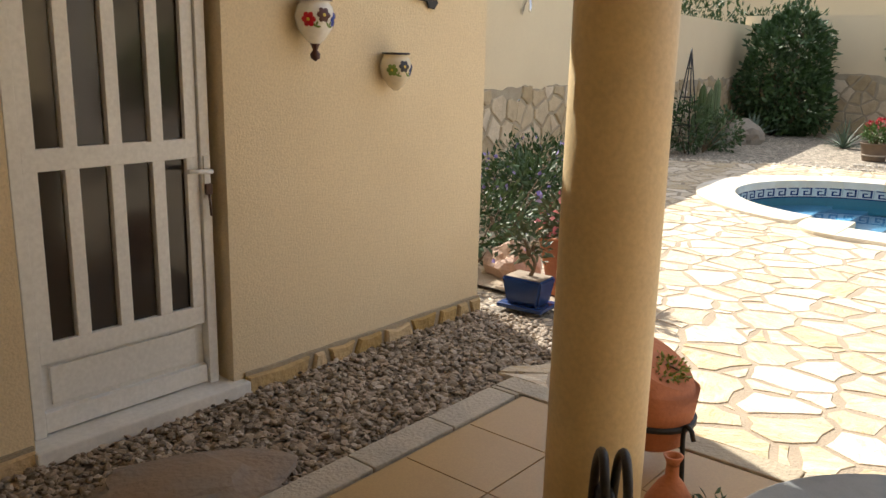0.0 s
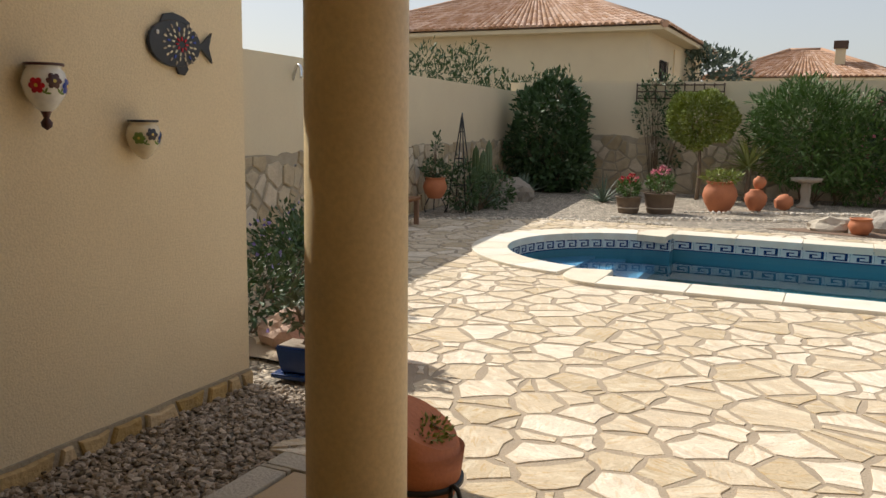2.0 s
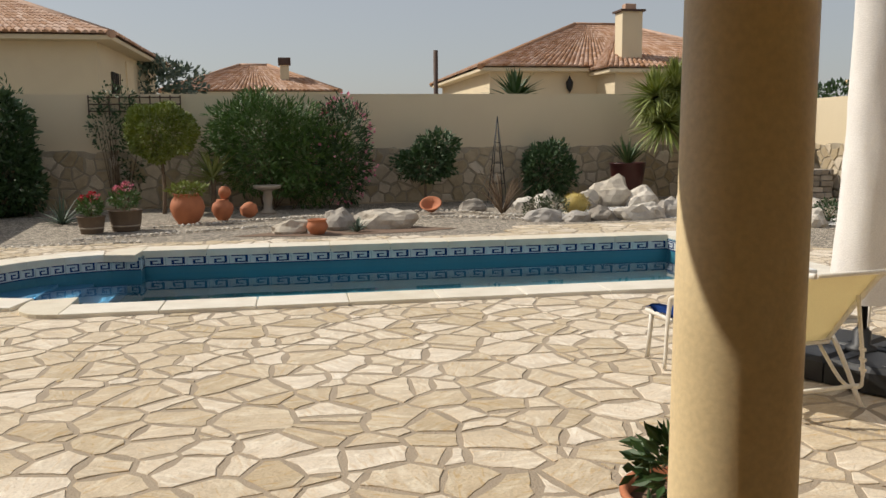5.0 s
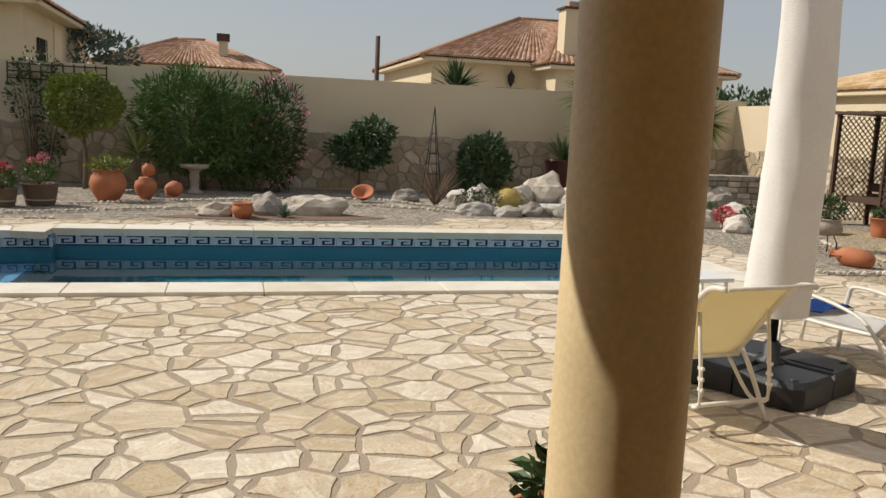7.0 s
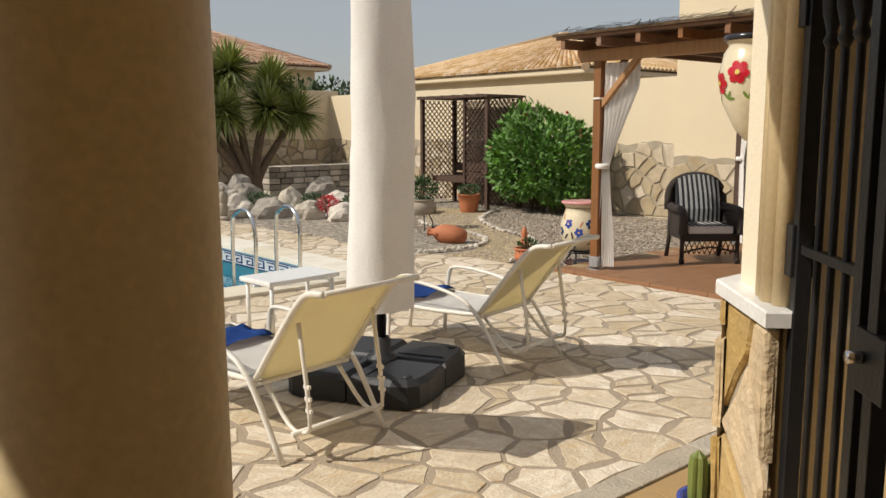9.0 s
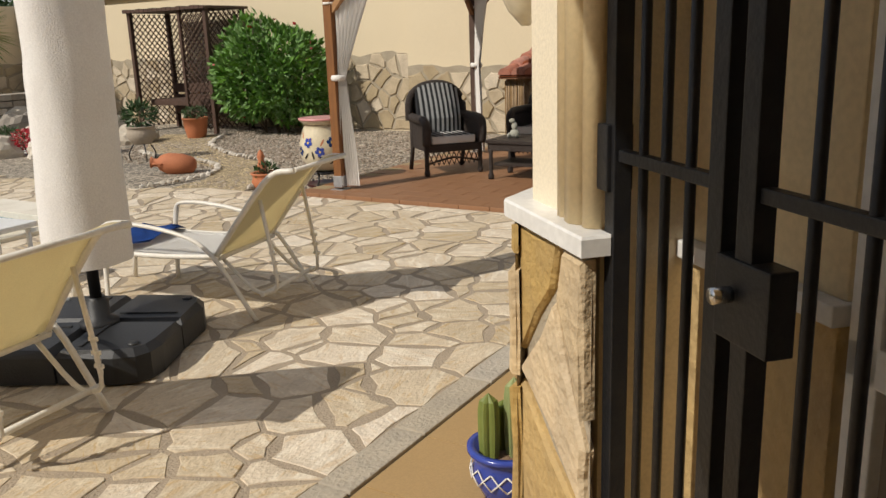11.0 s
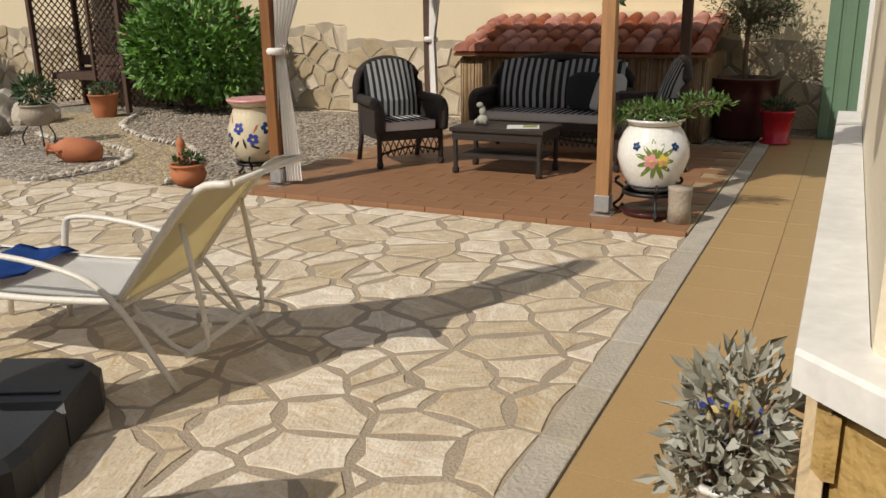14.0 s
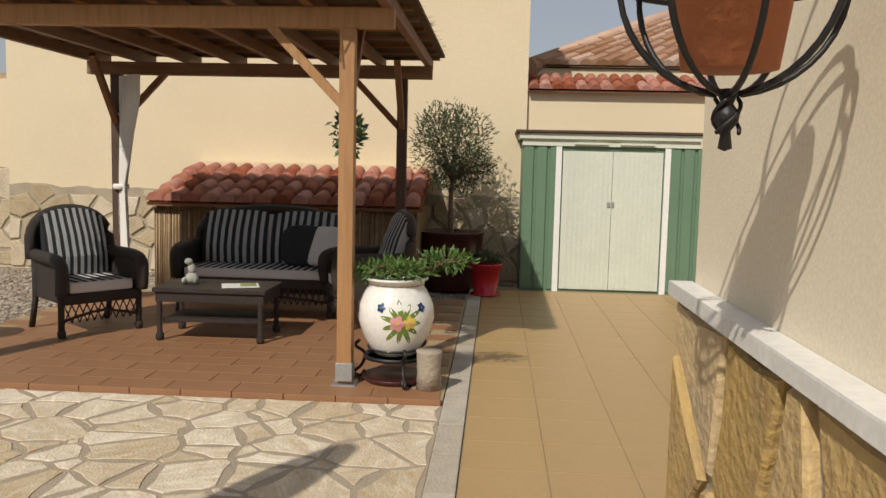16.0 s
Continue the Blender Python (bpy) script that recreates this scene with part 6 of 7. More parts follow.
for k in range(10):
    part("slat", box(-4.22 + k * 0.23, -4.19 + k * 0.23, 21.28, 21.30, 2.20, 2.66), DARKWOOD, tr)
rg = random.Random(30)


def spiky(name, label, c, n, l, w, mt, seed, low=0.2, high=1.45, droop=0.25, stem=0.0, category="plant"):
    p = thing(name, label, category, pose(*c))
    if stem:
        part("stem", tube([(0, 0, -0.02), (0.02, 0, stem)], (0.07, 0.05), 8), BARK, p)
    rosette("leaves", (0, 0, stem), n, l, w, mt, p, random.Random(seed), low, high, droop)
    return p


spiky("dragon_plant", "tall sword-leaved plant with arching leaves", (-1.35, 20.0, -0.03), 90, 1.1, 0.06, SPIKE, 31, stem=0.75, low=-0.3)
spiky("agapanthus", "clump of strap leaves in the gravel", (-4.1, 18.0, -0.03), 60, 0.75, 0.04, LEAFBLUE, 32)
spiky("aloe", "low blue-green aloe by the side wall", (-5.9, 15.6, -0.03), 50, 0.7, 0.07, LEAFBLUE, 33)
spiky("aloe", "low spiky clump beside the dark evergreen", (-6.0, 18.2, -0.03), 50, 0.7, 0.06, LEAFBLUE, 34)
yc = thing("yucca_tree", "branching yucca with spherical heads of sword leaves", "tree", pose(10.7, 19.4, -0.03))
heads = [(-0.45, 0.0, 3.05), (-1.1, 0.1, 2.75), (0.75, 0.2, 2.75), (1.25, -0.1, 2.05), (0.35, -0.3, 2.15), (-0.75, -0.2, 2.1), (-1.65, 0.0, 2.55), (-1.5, -0.2, 1.95)]
for k, h_ in enumerate(heads):
    part("limb", tube([(0.1 * (k % 3), 0, 0), (h_[0] * 0.3, h_[1] * 0.4, h_[2] * 0.4), h_], (0.13, 0.06), 9, curve=5), BARK, yc)
    rosette("leaf_head", h_, 420, 0.92, 0.075, SPIKE, yc, random.Random(40 + k), -0.9, 1.5, 0.18)
mp_ = pot("plant_pot", "tall ribbed maroon pot by the stone wall", pose(8.75, 20.3, -0.03), bucket(0.32, 0.45, 0.95), MAROON)
spiky("flax_plant", "dark upright sword leaves in the maroon pot", (8.75, 20.3, 0.85), 60, 1.0, 0.05, LEAFDARK, 35, 0.7, 1.5)
bs = thing("bare_shrub", "leafless branching pale shrub in the gravel", "shrub", pose(4.85, 17.7, -0.03))
for k in range(26):
    a, e = rg.uniform(0, 6.3), rg.uniform(0.6, 1.3)
    l = rg.uniform(0.7, 1.1)
    d = Vector((math.cos(a) * math.cos(e), math.sin(a) * math.cos(e), math.sin(e))) * l
    part("twig", tube([(0, 0, 0), d * 0.5 + Vector((0, 0, 0.05)), d], (0.018, 0.006), 5, curve=3), BARK, bs)


def obelisk(c, h):
    o = thing("plant_obelisk", "thin rusty iron plant obelisk", "obelisk", pose(*c), group="iron plant obelisks")
    for k in range(4):
        a = radians(90 * k + 45)
        part("rod", tube([(0.28 * math.cos(a), 0.28 * math.sin(a), 0), (0, 0, h)], 0.012, 5), BLACKIRON, o)
    for z in (0.5, 1.0, 1.5):
        r_ = 0.28 * (1 - z / h)
        part("hoop", tube([(r_ * math.cos(radians(t)), r_ * math.sin(radians(t)), z) for t in range(45, 406, 90)], 0.009, 5), BLACKIRON, o)


obelisk((5.45, 20.6, -0.03), 2.15)
obelisk((-5.95, 14.6, -0.03), 1.85)
plant("shrub", "dark shrub growing round the iron obelisk", [(-5.85, 14.5, 0.45, 0.4, 0.4, 0.5), (-5.6, 15.4, 0.35, 0.4, 0.4, 0.4)], 1400, 0.09, LEAFDARK, seed=50, category="bush", base=(-5.85, 14.5, -0.03))
CACT = leafy("cactus_skin", (0.10, 0.15, 0.06), (0.07, 0.11, 0.04))


def cactus(c, h, r, mt=CACT, ribs=9, parent=None):
    bm = bmesh.new()
    rows = []
    seg = ribs * 4
    for k in range(10):
        t = k / 9
        rr = r * (0.85 + 0.15 * math.sin(t * 3)) * (math.sqrt(max(0.0, 1 - max(0, (t - 0.8) / 0.2) ** 2)) if t > 0.8 else 1)
        rows.append([bm.verts.new((c[0] + rr * (1 + 0.16 * math.cos(ribs * 2 * math.pi * q / seg)) * math.cos(2 * math.pi * q / seg), c[1] + rr * (1 + 0.16 * math.cos(ribs * 2 * math.pi * q / seg)) * math.sin(2 * math.pi * q / seg), c[2] + h * t)) for q in range(seg)])
    for a, b in zip(rows, rows[1:]):
        for q in range(seg):
            bm.faces.new((a[q], a[(q + 1) % seg], b[(q + 1) % seg], b[q]))
    return bm


cw = thing("column_cactus", "group of tall column cacti by the wall", "cactus", pose(-6.3, 16.6, -0.03))
for k in range(6):
    part("stem", cactus((rg.uniform(-0.35, 0.35), rg.uniform(-0.4, 0.4), 0), rg.uniform(0.6, 1.35), 0.07), CACT, cw)
GOLD = leafy("golden_spines", (0.42, 0.30, 0.05), (0.25, 0.20, 0.04))
gc = thing("barrel_cactus", "round golden barrel cactus among white stones", "cactus", pose(6.45, 17.6, -0.03))
part("body", lathe([(0.16, 0), (0.25, 0.1), (0.27, 0.22), (0.2, 0.36), (0.08, 0.42), (0, 0.42)], 26), GOLD, gc)
leaf_cloud("spines", [(0, 0, 0.2, 0.27, 0.27, 0.22)], 900, 0.07, GOLD, gc, rg, 0.12, hollow=0.95)

# rocks, edging, beds
def rock(c, size, mt, label, seed):
    bm = bmesh.new()
    add_rock(bm, (0, 0, 0), size, random.Random(seed), 3)
    tagged(part("rock", bm, mt, None, "", pose(c[0], c[1], size[2] * 0.25 - 0.03)), label, "rock", group="garden rocks")


for k, (x_, y_, a, b, c, w) in enumerate(((0.45, 15.3, 0.34, 0.2, 0.2, 1), (1.25, 15.7, 0.32, 0.25, 0.32, 0), (2.15, 15.8, 0.6, 0.3, 0.3, 1), (0.85, 15.2, 0.18, 0.15, 0.15, 0), (4.4, 18.6, 0.3, 0.2, 0.22, 0), (5.3, 16.2, 0.38, 0.22, 0.2, 0), (5.9, 16.0, 0.28, 0.2, 0.16, 0), (6.5, 16.1, 0.3, 0.22, 0.2, 0), (7.1, 16.1, 0.4, 0.25, 0.22, 1), (6.0, 18.3, 0.25, 0.2, 0.35, 1), (5.6, 18.6, 0.26, 0.2, 0.25, 1), (6.9, 18.4, 0.35, 0.25, 0.2, 0), (7.2, 19.0, 0.28, 0.25, 0.3, 1), (7.9, 19.2, 0.5, 0.35, 0.5, 1), (8.5, 18.8, 0.35, 0.3, 0.35, 1), (7.6, 16.3, 0.3, 0.22, 0.25, 1), (8.1, 16.4, 0.32, 0.25, 0.3, 0), (8.5, 15.8, 0.35, 0.25, 0.32, 1), (9.0, 15.3, 0.35, 0.3, 0.3, 0), (9.4, 14.7, 0.3, 0.25, 0.26, 1), (9.7, 14.0, 0.28, 0.22, 0.25, 1), (10.2, 13.4, 0.3, 0.25, 0.26, 0), (8.9, 17.2, 0.4, 0.3, 0.4, 1), (9.6, 17.6, 0.4, 0.3, 0.42, 0), (10.1, 16.5, 0.3, 0.25, 0.35, 1), (10.6, 15.6, 0.35, 0.3, 0.35, 1), (11.1, 14.5, 0.5, 0.4, 0.42, 1), (11.5, 14.0, 0.35, 0.3, 0.3, 1), (9.9, 18.3, 0.35, 0.3, 0.5, 0), (11.3, 17.2, 0.4, 0.3, 0.4, 0), (11.8, 18.0, 0.4, 0.35, 0.4, 1), (-5.9, 17.2, 0.4, 0.3, 0.4, 0))):
    rock((x_, y_), (a, b, c), WHITEROCK if w else GREYROCK, "rough pale limestone rock in the rockery" if w else "rough grey-brown rock in the rockery", 60 + k)
sheet("bed_white", [(5.3, 16.4), (7.6, 16.3), (9.2, 14.9), (10.6, 13.6), (11.4, 14.4), (10.4, 17.2), (8.6, 18.9), (5.9, 18.4)], None, -0.022, pebbly("white_gravel", (0.72, 0.70, 0.66), (0.62, 0.6, 0.56), 0.05), "bed of white gravel among the rocks", "gravel")
sheet("bed_earth", [(-0.6, 15.0), (0.8, 14.7), (2.6, 14.9), (3.4, 15.3), (2.4, 16.0), (0.6, 15.9)], None, -0.022, EARTH, "dark earth bed behind the pool", "soil")
sheet("garden_path", [(8.1, 9.5), (8.4, 8.5), (9.4, 8.9), (10.2, 9.7), (10.7, 11.0), (11.6, 12.4), (12.9, 13.3), (12.6, 14.6), (11.4, 13.6), (10.4, 12.6), (10.0, 11.2), (9.6, 10.1), (8.9, 9.6)], None, -0.02, PATHGRIT, "ochre gravel path winding to the arbour", "path")


def stone_edge(label, pts, size=0.05):
    e = thing("stone_edging", label, "edging", group="white stone edging lines")
    line = smooth_path([(x, y, 0) for x, y in pts], 24)
    acc, last = 0.0, line[0]
    for p in line[1:]:
        acc += (p - last).length
        last = p
        if acc > size * 1.7:
            acc = 0
            bm = bmesh.new()
            add_rock(bm, (p.x + rg.uniform(-0.015, 0.015), p.y + rg.uniform(-0.015, 0.015), 0.0), (size * rg.uniform(0.8, 1.3), size * rg.uniform(0.7, 1), size * rg.uniform(0.6, 0.9)), rg, 1)
            part("edging_stone", bm, WHITEROCK, e)


stone_edge("line of white stones along the gravel path", [(8.0, 9.85), (9.0, 9.75), (9.7, 10.2), (10.05, 11.0), (10.2, 12.0), (10.5, 12.7)])
stone_edge("line of white stones on the inner path edge", [(8.45, 8.45), (9.4, 8.95), (10.25, 9.75), (10.75, 11.0), (11.6, 12.3), (12.8, 13.2)])
stone_edge("line of white stones edging the paving", [(-6.3, 12.3), (-5.6, 13.1), (-4.6, 13.8), (-3.4, 14.25), (-2.0, 14.4)])
stone_edge("line of white stones across the rear gravel", [(-3.2, 14.9), (-1.0, 15.9), (1.0, 16.7), (3.2, 17.3), (4.3, 16.9), (5.0, 16.3)])
stone_edge("line of white stones behind the rear path", [(-2.2, 16.6), (0.0, 17.6), (2.0, 18.4), (3.8, 18.6), (4.6, 17.6), (5.4, 16.9)])
# dry stone ledge by the east corner
dl_ = thing("dry_stone_wall", "low dry-stone ledge of grey blocks in the corner", "stone wall", kind="structure")
for j in range(5):
    x_ = 11.4
    while x_ < 14.1:
        w = rg.uniform(0.2, 0.45)
        bm = bmesh.new()
        add_box(bm, x_, min(x_ + w - 0.015, 14.15), 19.8 - rg.uniform(0, 0.06), 20.3, j * 0.15 - 0.03, j * 0.15 + 0.105, 0.02)
        part("block", bm, GREYROCK if rg.random() < 0.6 else WHITEROCK, dl_)
        x_ += w

# north garden pots and ornaments
BARREL = mat("barrel_pot", (0.17, 0.12, 0.08), 0.8, (0.12, 0.085, 0.06), 6, 0.3, 50)
for c, s_, f in (((-3.13, 16.2), 0.9, RED), ((-2.6, 16.5), 1.12, PINK)):
    p_ = pot("barrel_planter", "brown barrel-shaped planter with geraniums", pose(c[0], c[1], -0.03), [(0.20 * s_, 0), (0.21 * s_, 0.02), (0.24 * s_, 0.16), (0.265 * s_, 0.33 * s_)], BARREL, group="barrel planters")
    part("hoop", lathe([(0.232 * s_, 0.09), (0.238 * s_, 0.1), (0.240 * s_, 0.12)], 24), STONECAST, p_)
    plant("geranium", "geranium with bright flower heads in a planter", [(c[0], c[1], 0.5 * s_, 0.24 * s_, 0.24 * s_, 0.16)], 420, 0.08, LEAF, seed=90, flowers=(f, 110, 0.06, [(0.05, 0, 0.42 * s_, 0.08, 0.08, 0.06), (-0.12, 0.05, 0.36 * s_, 0.07, 0.07, 0.05)]), base=(c[0], c[1], 0.28 * s_))
pot("plant_pot", "large round terracotta jar on the gravel", pose(-1.62, 17.5, -0.03), belly(0.34, 0.58, 0.55, 0.72), TERRACOTTA)
plant("pot_plant", "orange-tipped plant in the terracotta jar", [(-1.62, 17.5, 0.64, 0.36, 0.30, 0.13)], 500, 0.09, LEAFYELLOW, base=(-1.62, 17.5, 0.48), seed=91)
for c, r_, tilt in (((-0.98, 17.9, 0.10), 0.22, 0), ((-0.62, 18.0, 0.14), 0.17, 80), ((-0.95, 17.95, 0.42), 0.13, 8)):
    t_ = thing("terracotta_jug", "terracotta jug in a group on the gravel", "jug", pose(c[0], c[1], c[2] - 0.11 if not tilt else c[2], 0, tilt, 20), group="terracotta jugs")
    part("body", lathe(belly(r_, r_ * 1.9, 0.5, 0.55) + [(r_ * 0.4, r_ * 1.8)], 20), TERRACOTTA, t_)
bb = thing("bird_bath", "cast stone bird bath on a baluster pedestal", "bird bath", pose(-0.12, 19.3, -0.03))
part("pedestal", lathe([(0.20, 0), (0.20, 0.06), (0.12, 0.10), (0.10, 0.25), (0.13, 0.4), (0.11, 0.56), (0.17, 0.62)], 18), STONECAST, bb)
part("basin", lathe([(0.17, 0.62), (0.34, 0.66), (0.37, 0.74), (0.34, 0.74), (0.28, 0.69), (0, 0.68)], 24), STONECAST, bb)
bb.scale = (0.85, 0.85, 0.85)
bw_ = thing("terracotta_bowl", "tilted terracotta bowl on the gravel", "bowl", pose(3.40, 18.3, 0.12, 0, 35, 250))
part("body", lathe([(0.12, -0.12), (0.22, 0), (0.30, 0.12), (0.33, 0.13), (0.29, 0.14), (0.2, 0.03), (0, -0.05)], 22), TERRACOTTA, bw_)
bw_.scale = (0.75, 0.75, 0.75)
pot("plant_pot", "small terracotta pot among the rocks", pose(0.85, 15.0, -0.02), belly(0.19, 0.24, 0.6, 0.8), TERRACOTTA)
spiky("aloe", "small aloe among the rockery stones", (1.55, 15.2, -0.03), 36, 0.35, 0.04, LEAFBLUE, 70)
for q in ((5.9, 17.3), (5.4, 17.0), (9.9, 15.3), (9.2, 16.2), (10.4, 14.6)):
    plant("rockery_plant", "low mounded rockery plant between stones", [(q[0], q[1], 0.18, 0.28, 0.25, 0.2)], 420, 0.07, LEAFOLIVE if q[0] < 9 else LEAFDARK, seed=int(q[0] * 10), base=(q[0], q[1], -0.03))
plant("red_succulent", "deep red succulent cushion in the rockery", [(9.75, 14.55, 0.22, 0.22, 0.2, 0.16)], 300, 0.07, RED, seed=71, base=(9.75, 14.55, -0.03))
sb = bmesh.new()
for c_, r_ in (((0, 0, 0.05), (0.12, 0.12, 0.06)), ((0, 0, 0.22), (0.09, 0.07, 0.16)), ((0, 0, 0.42), (0.075, 0.06, 0.14)), ((0, 0, 0.60), (0.045, 0.045, 0.055)), ((0.07, 0, 0.42), (0.03, 0.03, 0.12))):
    rr = bmesh.ops.create_uvsphere(sb, u_segments=14, v_segments=10, radius=1.0)
    for v in rr["verts"]:
        v.co = Vector((v.co.x * r_[0] + c_[0], v.co.y * r_[1] + c_[1], v.co.z * r_[2] + c_[2]))
tagged(part("statue", sb, STONECAST, None, "", pose(8.0, 15.35, -0.03)), "small pale stone garden statue by the rockery", "statue")
bn = thing("wooden_bench", "rustic brown wooden bench by the side wall", "bench", pose(-5.75, 11.75, 0.0, 0, 0, 8))
part("seat", box(-0.22, 0.22, -0.5, 0.5, 0.40, 0.45, 0.01), WOOD, bn)
for sx_ in (-1, 1):
    for sy_ in (-1, 1):
        part("leg", box(sx_ * 0.17 - 0.035, sx_ * 0.17 + 0.035, sy_ * 0.42 - 0.035, sy_ * 0.42 + 0.035, 0, 0.40, 0.005), WOOD, bn)
pot("plant_pot", "terracotta pot on a stand by the side wall", pose(-6.1, 13.8, 0.28), belly(0.22, 0.36, 0.55, 0.8), TERRACOTTA)
copy_thing(st3, pose(-6.1, 13.8, 0.03))
plant("pot_plant", "straggling dark plant in a terracotta pot", [(-6.1, 13.8, 0.80, 0.25, 0.25, 0.16), (-6.08, 13.8, 1.15, 0.08, 0.08, 0.35)], 420, 0.08, LEAFDARK, base=(-6.1, 13.8, 0.60), seed=72)

# planter bed beyond the house corner
plant("flower_bed", "mixed shrubs with blue and white flowers", [(-3.6, 5.4, 0.32, 0.5, 0.6, 0.34), (-3.9, 6.6, 0.38, 0.7, 0.6, 0.40), (-4.6, 7.8, 0.4, 0.6, 0.6, 0.42)], 3200, 0.08, LEAFDARK, seed=73, category="bush", flowers=(PURPLE, 150, 0.05), base=(-3.6, 5.4, -0.03), hollow=0.3)
plant("pink_geranium", "pink flowering plant in a large terracotta pot", [(-2.55, 5.25, 0.52, 0.26, 0.26, 0.18)], 600, 0.07, LEAFOLIVE, seed=74, flowers=(PINK, 60, 0.06), base=(-2.55, 5.25, 0.36))
pot("plant_pot", "large terracotta pot at the house corner", pose(-2.55, 5.25, 0.0), bucket(0.20, 0.29, 0.42), TERRACOTTA)
spiky("aloe", "broad strap-leaved plant in the flower bed", (-4.3, 7.2, 0.3), 34, 0.7, 0.07, LEAFDARK, 75)
rock((-3.3, 6.3), (0.25, 0.2, 0.22), WHITEROCK, "white stone in the flower bed", 76)
SHELL = mat("shell_stone", (0.50, 0.34, 0.26), 0.8, (0.36, 0.25, 0.20), 6, 0.4, 40)
rock((-3.2, 5.35), (0.22, 0.18, 0.20), SHELL, "pinkish shell-like stone in the flower bed", 77)
bpz = thing("plant_pot", "square dark blue glazed planter on its saucer", "pot", pose(-2.62, 4.74, 0.0, 0, 0, 5))
bm = bmesh.new()
bmesh.ops.create_cube(bm, size=1.0)
for v in bm.verts:
    k = 1.0 if v.co.z > 0 else 0.8
    v.co = Vector((v.co.x * 0.30 * k, v.co.y * 0.22 * k, 0.12 + v.co.z * 0.18))
bmesh.ops.bevel(bm, geom=bm.edges[:], offset=0.012, segments=2, affect="EDGES")
part("body", bm, NAVY, bpz)
part("saucer", box(-0.17, 0.17, -0.13, 0.13, 0.0, 0.03, 0.01), NAVY, bpz)
part("soil", box(-0.13, 0.13, -0.09, 0.09, 0.205, 0.215), PEBBLE, bpz)
plant("bonsai", "small woody plant in the blue planter", [(-2.62, 4.74, 0.42, 0.13, 0.10, 0.12)], 120, 0.07, LEAFOLIVE, (0.015, 0.16), base=(-2.62, 4.74, 0.21), seed=78)
sh = thing("outdoor_shower", "slim chrome outdoor shower pipe", "shower", pose(-6.05, 9.4, -0.03))
part("pipe", tube([(0, 0, 0), (0, 0, 2.0), (0.04, -0.02, 2.2), (0.16, -0.1, 2.36), (0.26, -0.16, 2.34), (0.28, -0.18, 2.2)], 0.020, 9, curve=5), STEEL, sh)
part("tap", box(-0.03, 0.05, -0.03, 0.03, 1.05, 1.10, 0.008), STEEL, sh)
part("sleeve", lathe([(0.028, 1.4), (0.03, 1.42), (0.03, 1.5), (0.028, 1.52)], 14), STEEL, sh)
bm = bmesh.new()
add_rock(bm, (0, 0, 0), (0.36, 0.24, 0.05), random.Random(80), 3)
tagged(part("stepping_stone", bm, mat("slate_stone", (0.30, 0.22, 0.16), 0.8, (0.22, 0.21, 0.20), 4, 0.4, 40), None, "", pose(-2.2, 1.85, 0.03, 0, 0, 60)), "flat brown and grey stepping stone on the pebbles", "stone")


# ---- wall ornaments ----
def wall_pot(c, r, h, mt, label, deco, knob):
    p = thing("wall_pot", label, "wall pot", pose(*c), group="painted wall pots")
    prof = [(0.012, 0), (r * 0.45, h * 0.12), (r * 0.85, h * 0.38), (r, h * 0.66), (r * 0.86, h * 0.88), (r * 0.72, h * 0.95), (r * 0.80, h)]
    part("body", lathe(prof + [(r * 0.86, h * 1.01), (r * 0.86, h * 1.05), (r * 0.74, h * 1.05), (r * 0.66, h * 0.9)], 28), mt, p)
    part("rim_band", lathe([(r * 0.865, h * 1.0), (r * 0.885, h * 1.03), (r * 0.865, h * 1.06)], 28), deco[1], p)
    pr = [(q[0], q[1]) for q in prof]
    for k in range(5):
        bloom(p, pr, radians(-60 + 45 * k), h * (0.58 + 0.1 * (k % 2)), 0, 0, r * 0.38, deco[k % len(deco)], YELLOWGLAZE, 6, k)
        for q in range(3):
            jar_spot(p, pr, radians(-40 + 45 * k), h * 0.42, petal(0, 0, q * 1.1, r * 0.28, r * 0.1), GREENGLAZE, "leaf", 0.0015)
    if knob:
        part("finial", lathe([(0.0, -0.075), (0.022, -0.06), (0.026, -0.04), (0.012, -0.02), (0.02, 0.0), (0.03, 0.02)], 16), deco[1], p)
    return p


wall_pot((DX + 0.085, 3.02, 1.675), 0.098, 0.21, WHITEGLAZE, "white wall pot painted with red and blue flowers", (REDGLAZE, MAROON, BLUEGLAZE), True)
wall_pot((DX + 0.078, 3.60, 1.45), 0.088, 0.19, CREAMGLAZE, "cream wall pot painted with grapes and leaves", (GREENGLAZE, BLACKGLAZE, NAVY), False)
wall_pot((3.84, 2.80, 1.60, 0, 0, 110), 0.105, 0.33, CREAMGLAZE, "wall pot painted with large red flowers", (REDGLAZE, BLACKGLAZE, REDGLAZE), False)
fish = thing("ceramic_fish", "black ceramic fish plaque with mosaic scales", "ornament", pose(DX + 0.012, 3.90, 2.06, 90, 0, 90))


def plate(name, pts, mt, z0, z1, parent, label=""):
    bm = bmesh.new()
    slab(bm, pts, z0, z1, 0.004)
    part(name, bm, mt, parent, label)


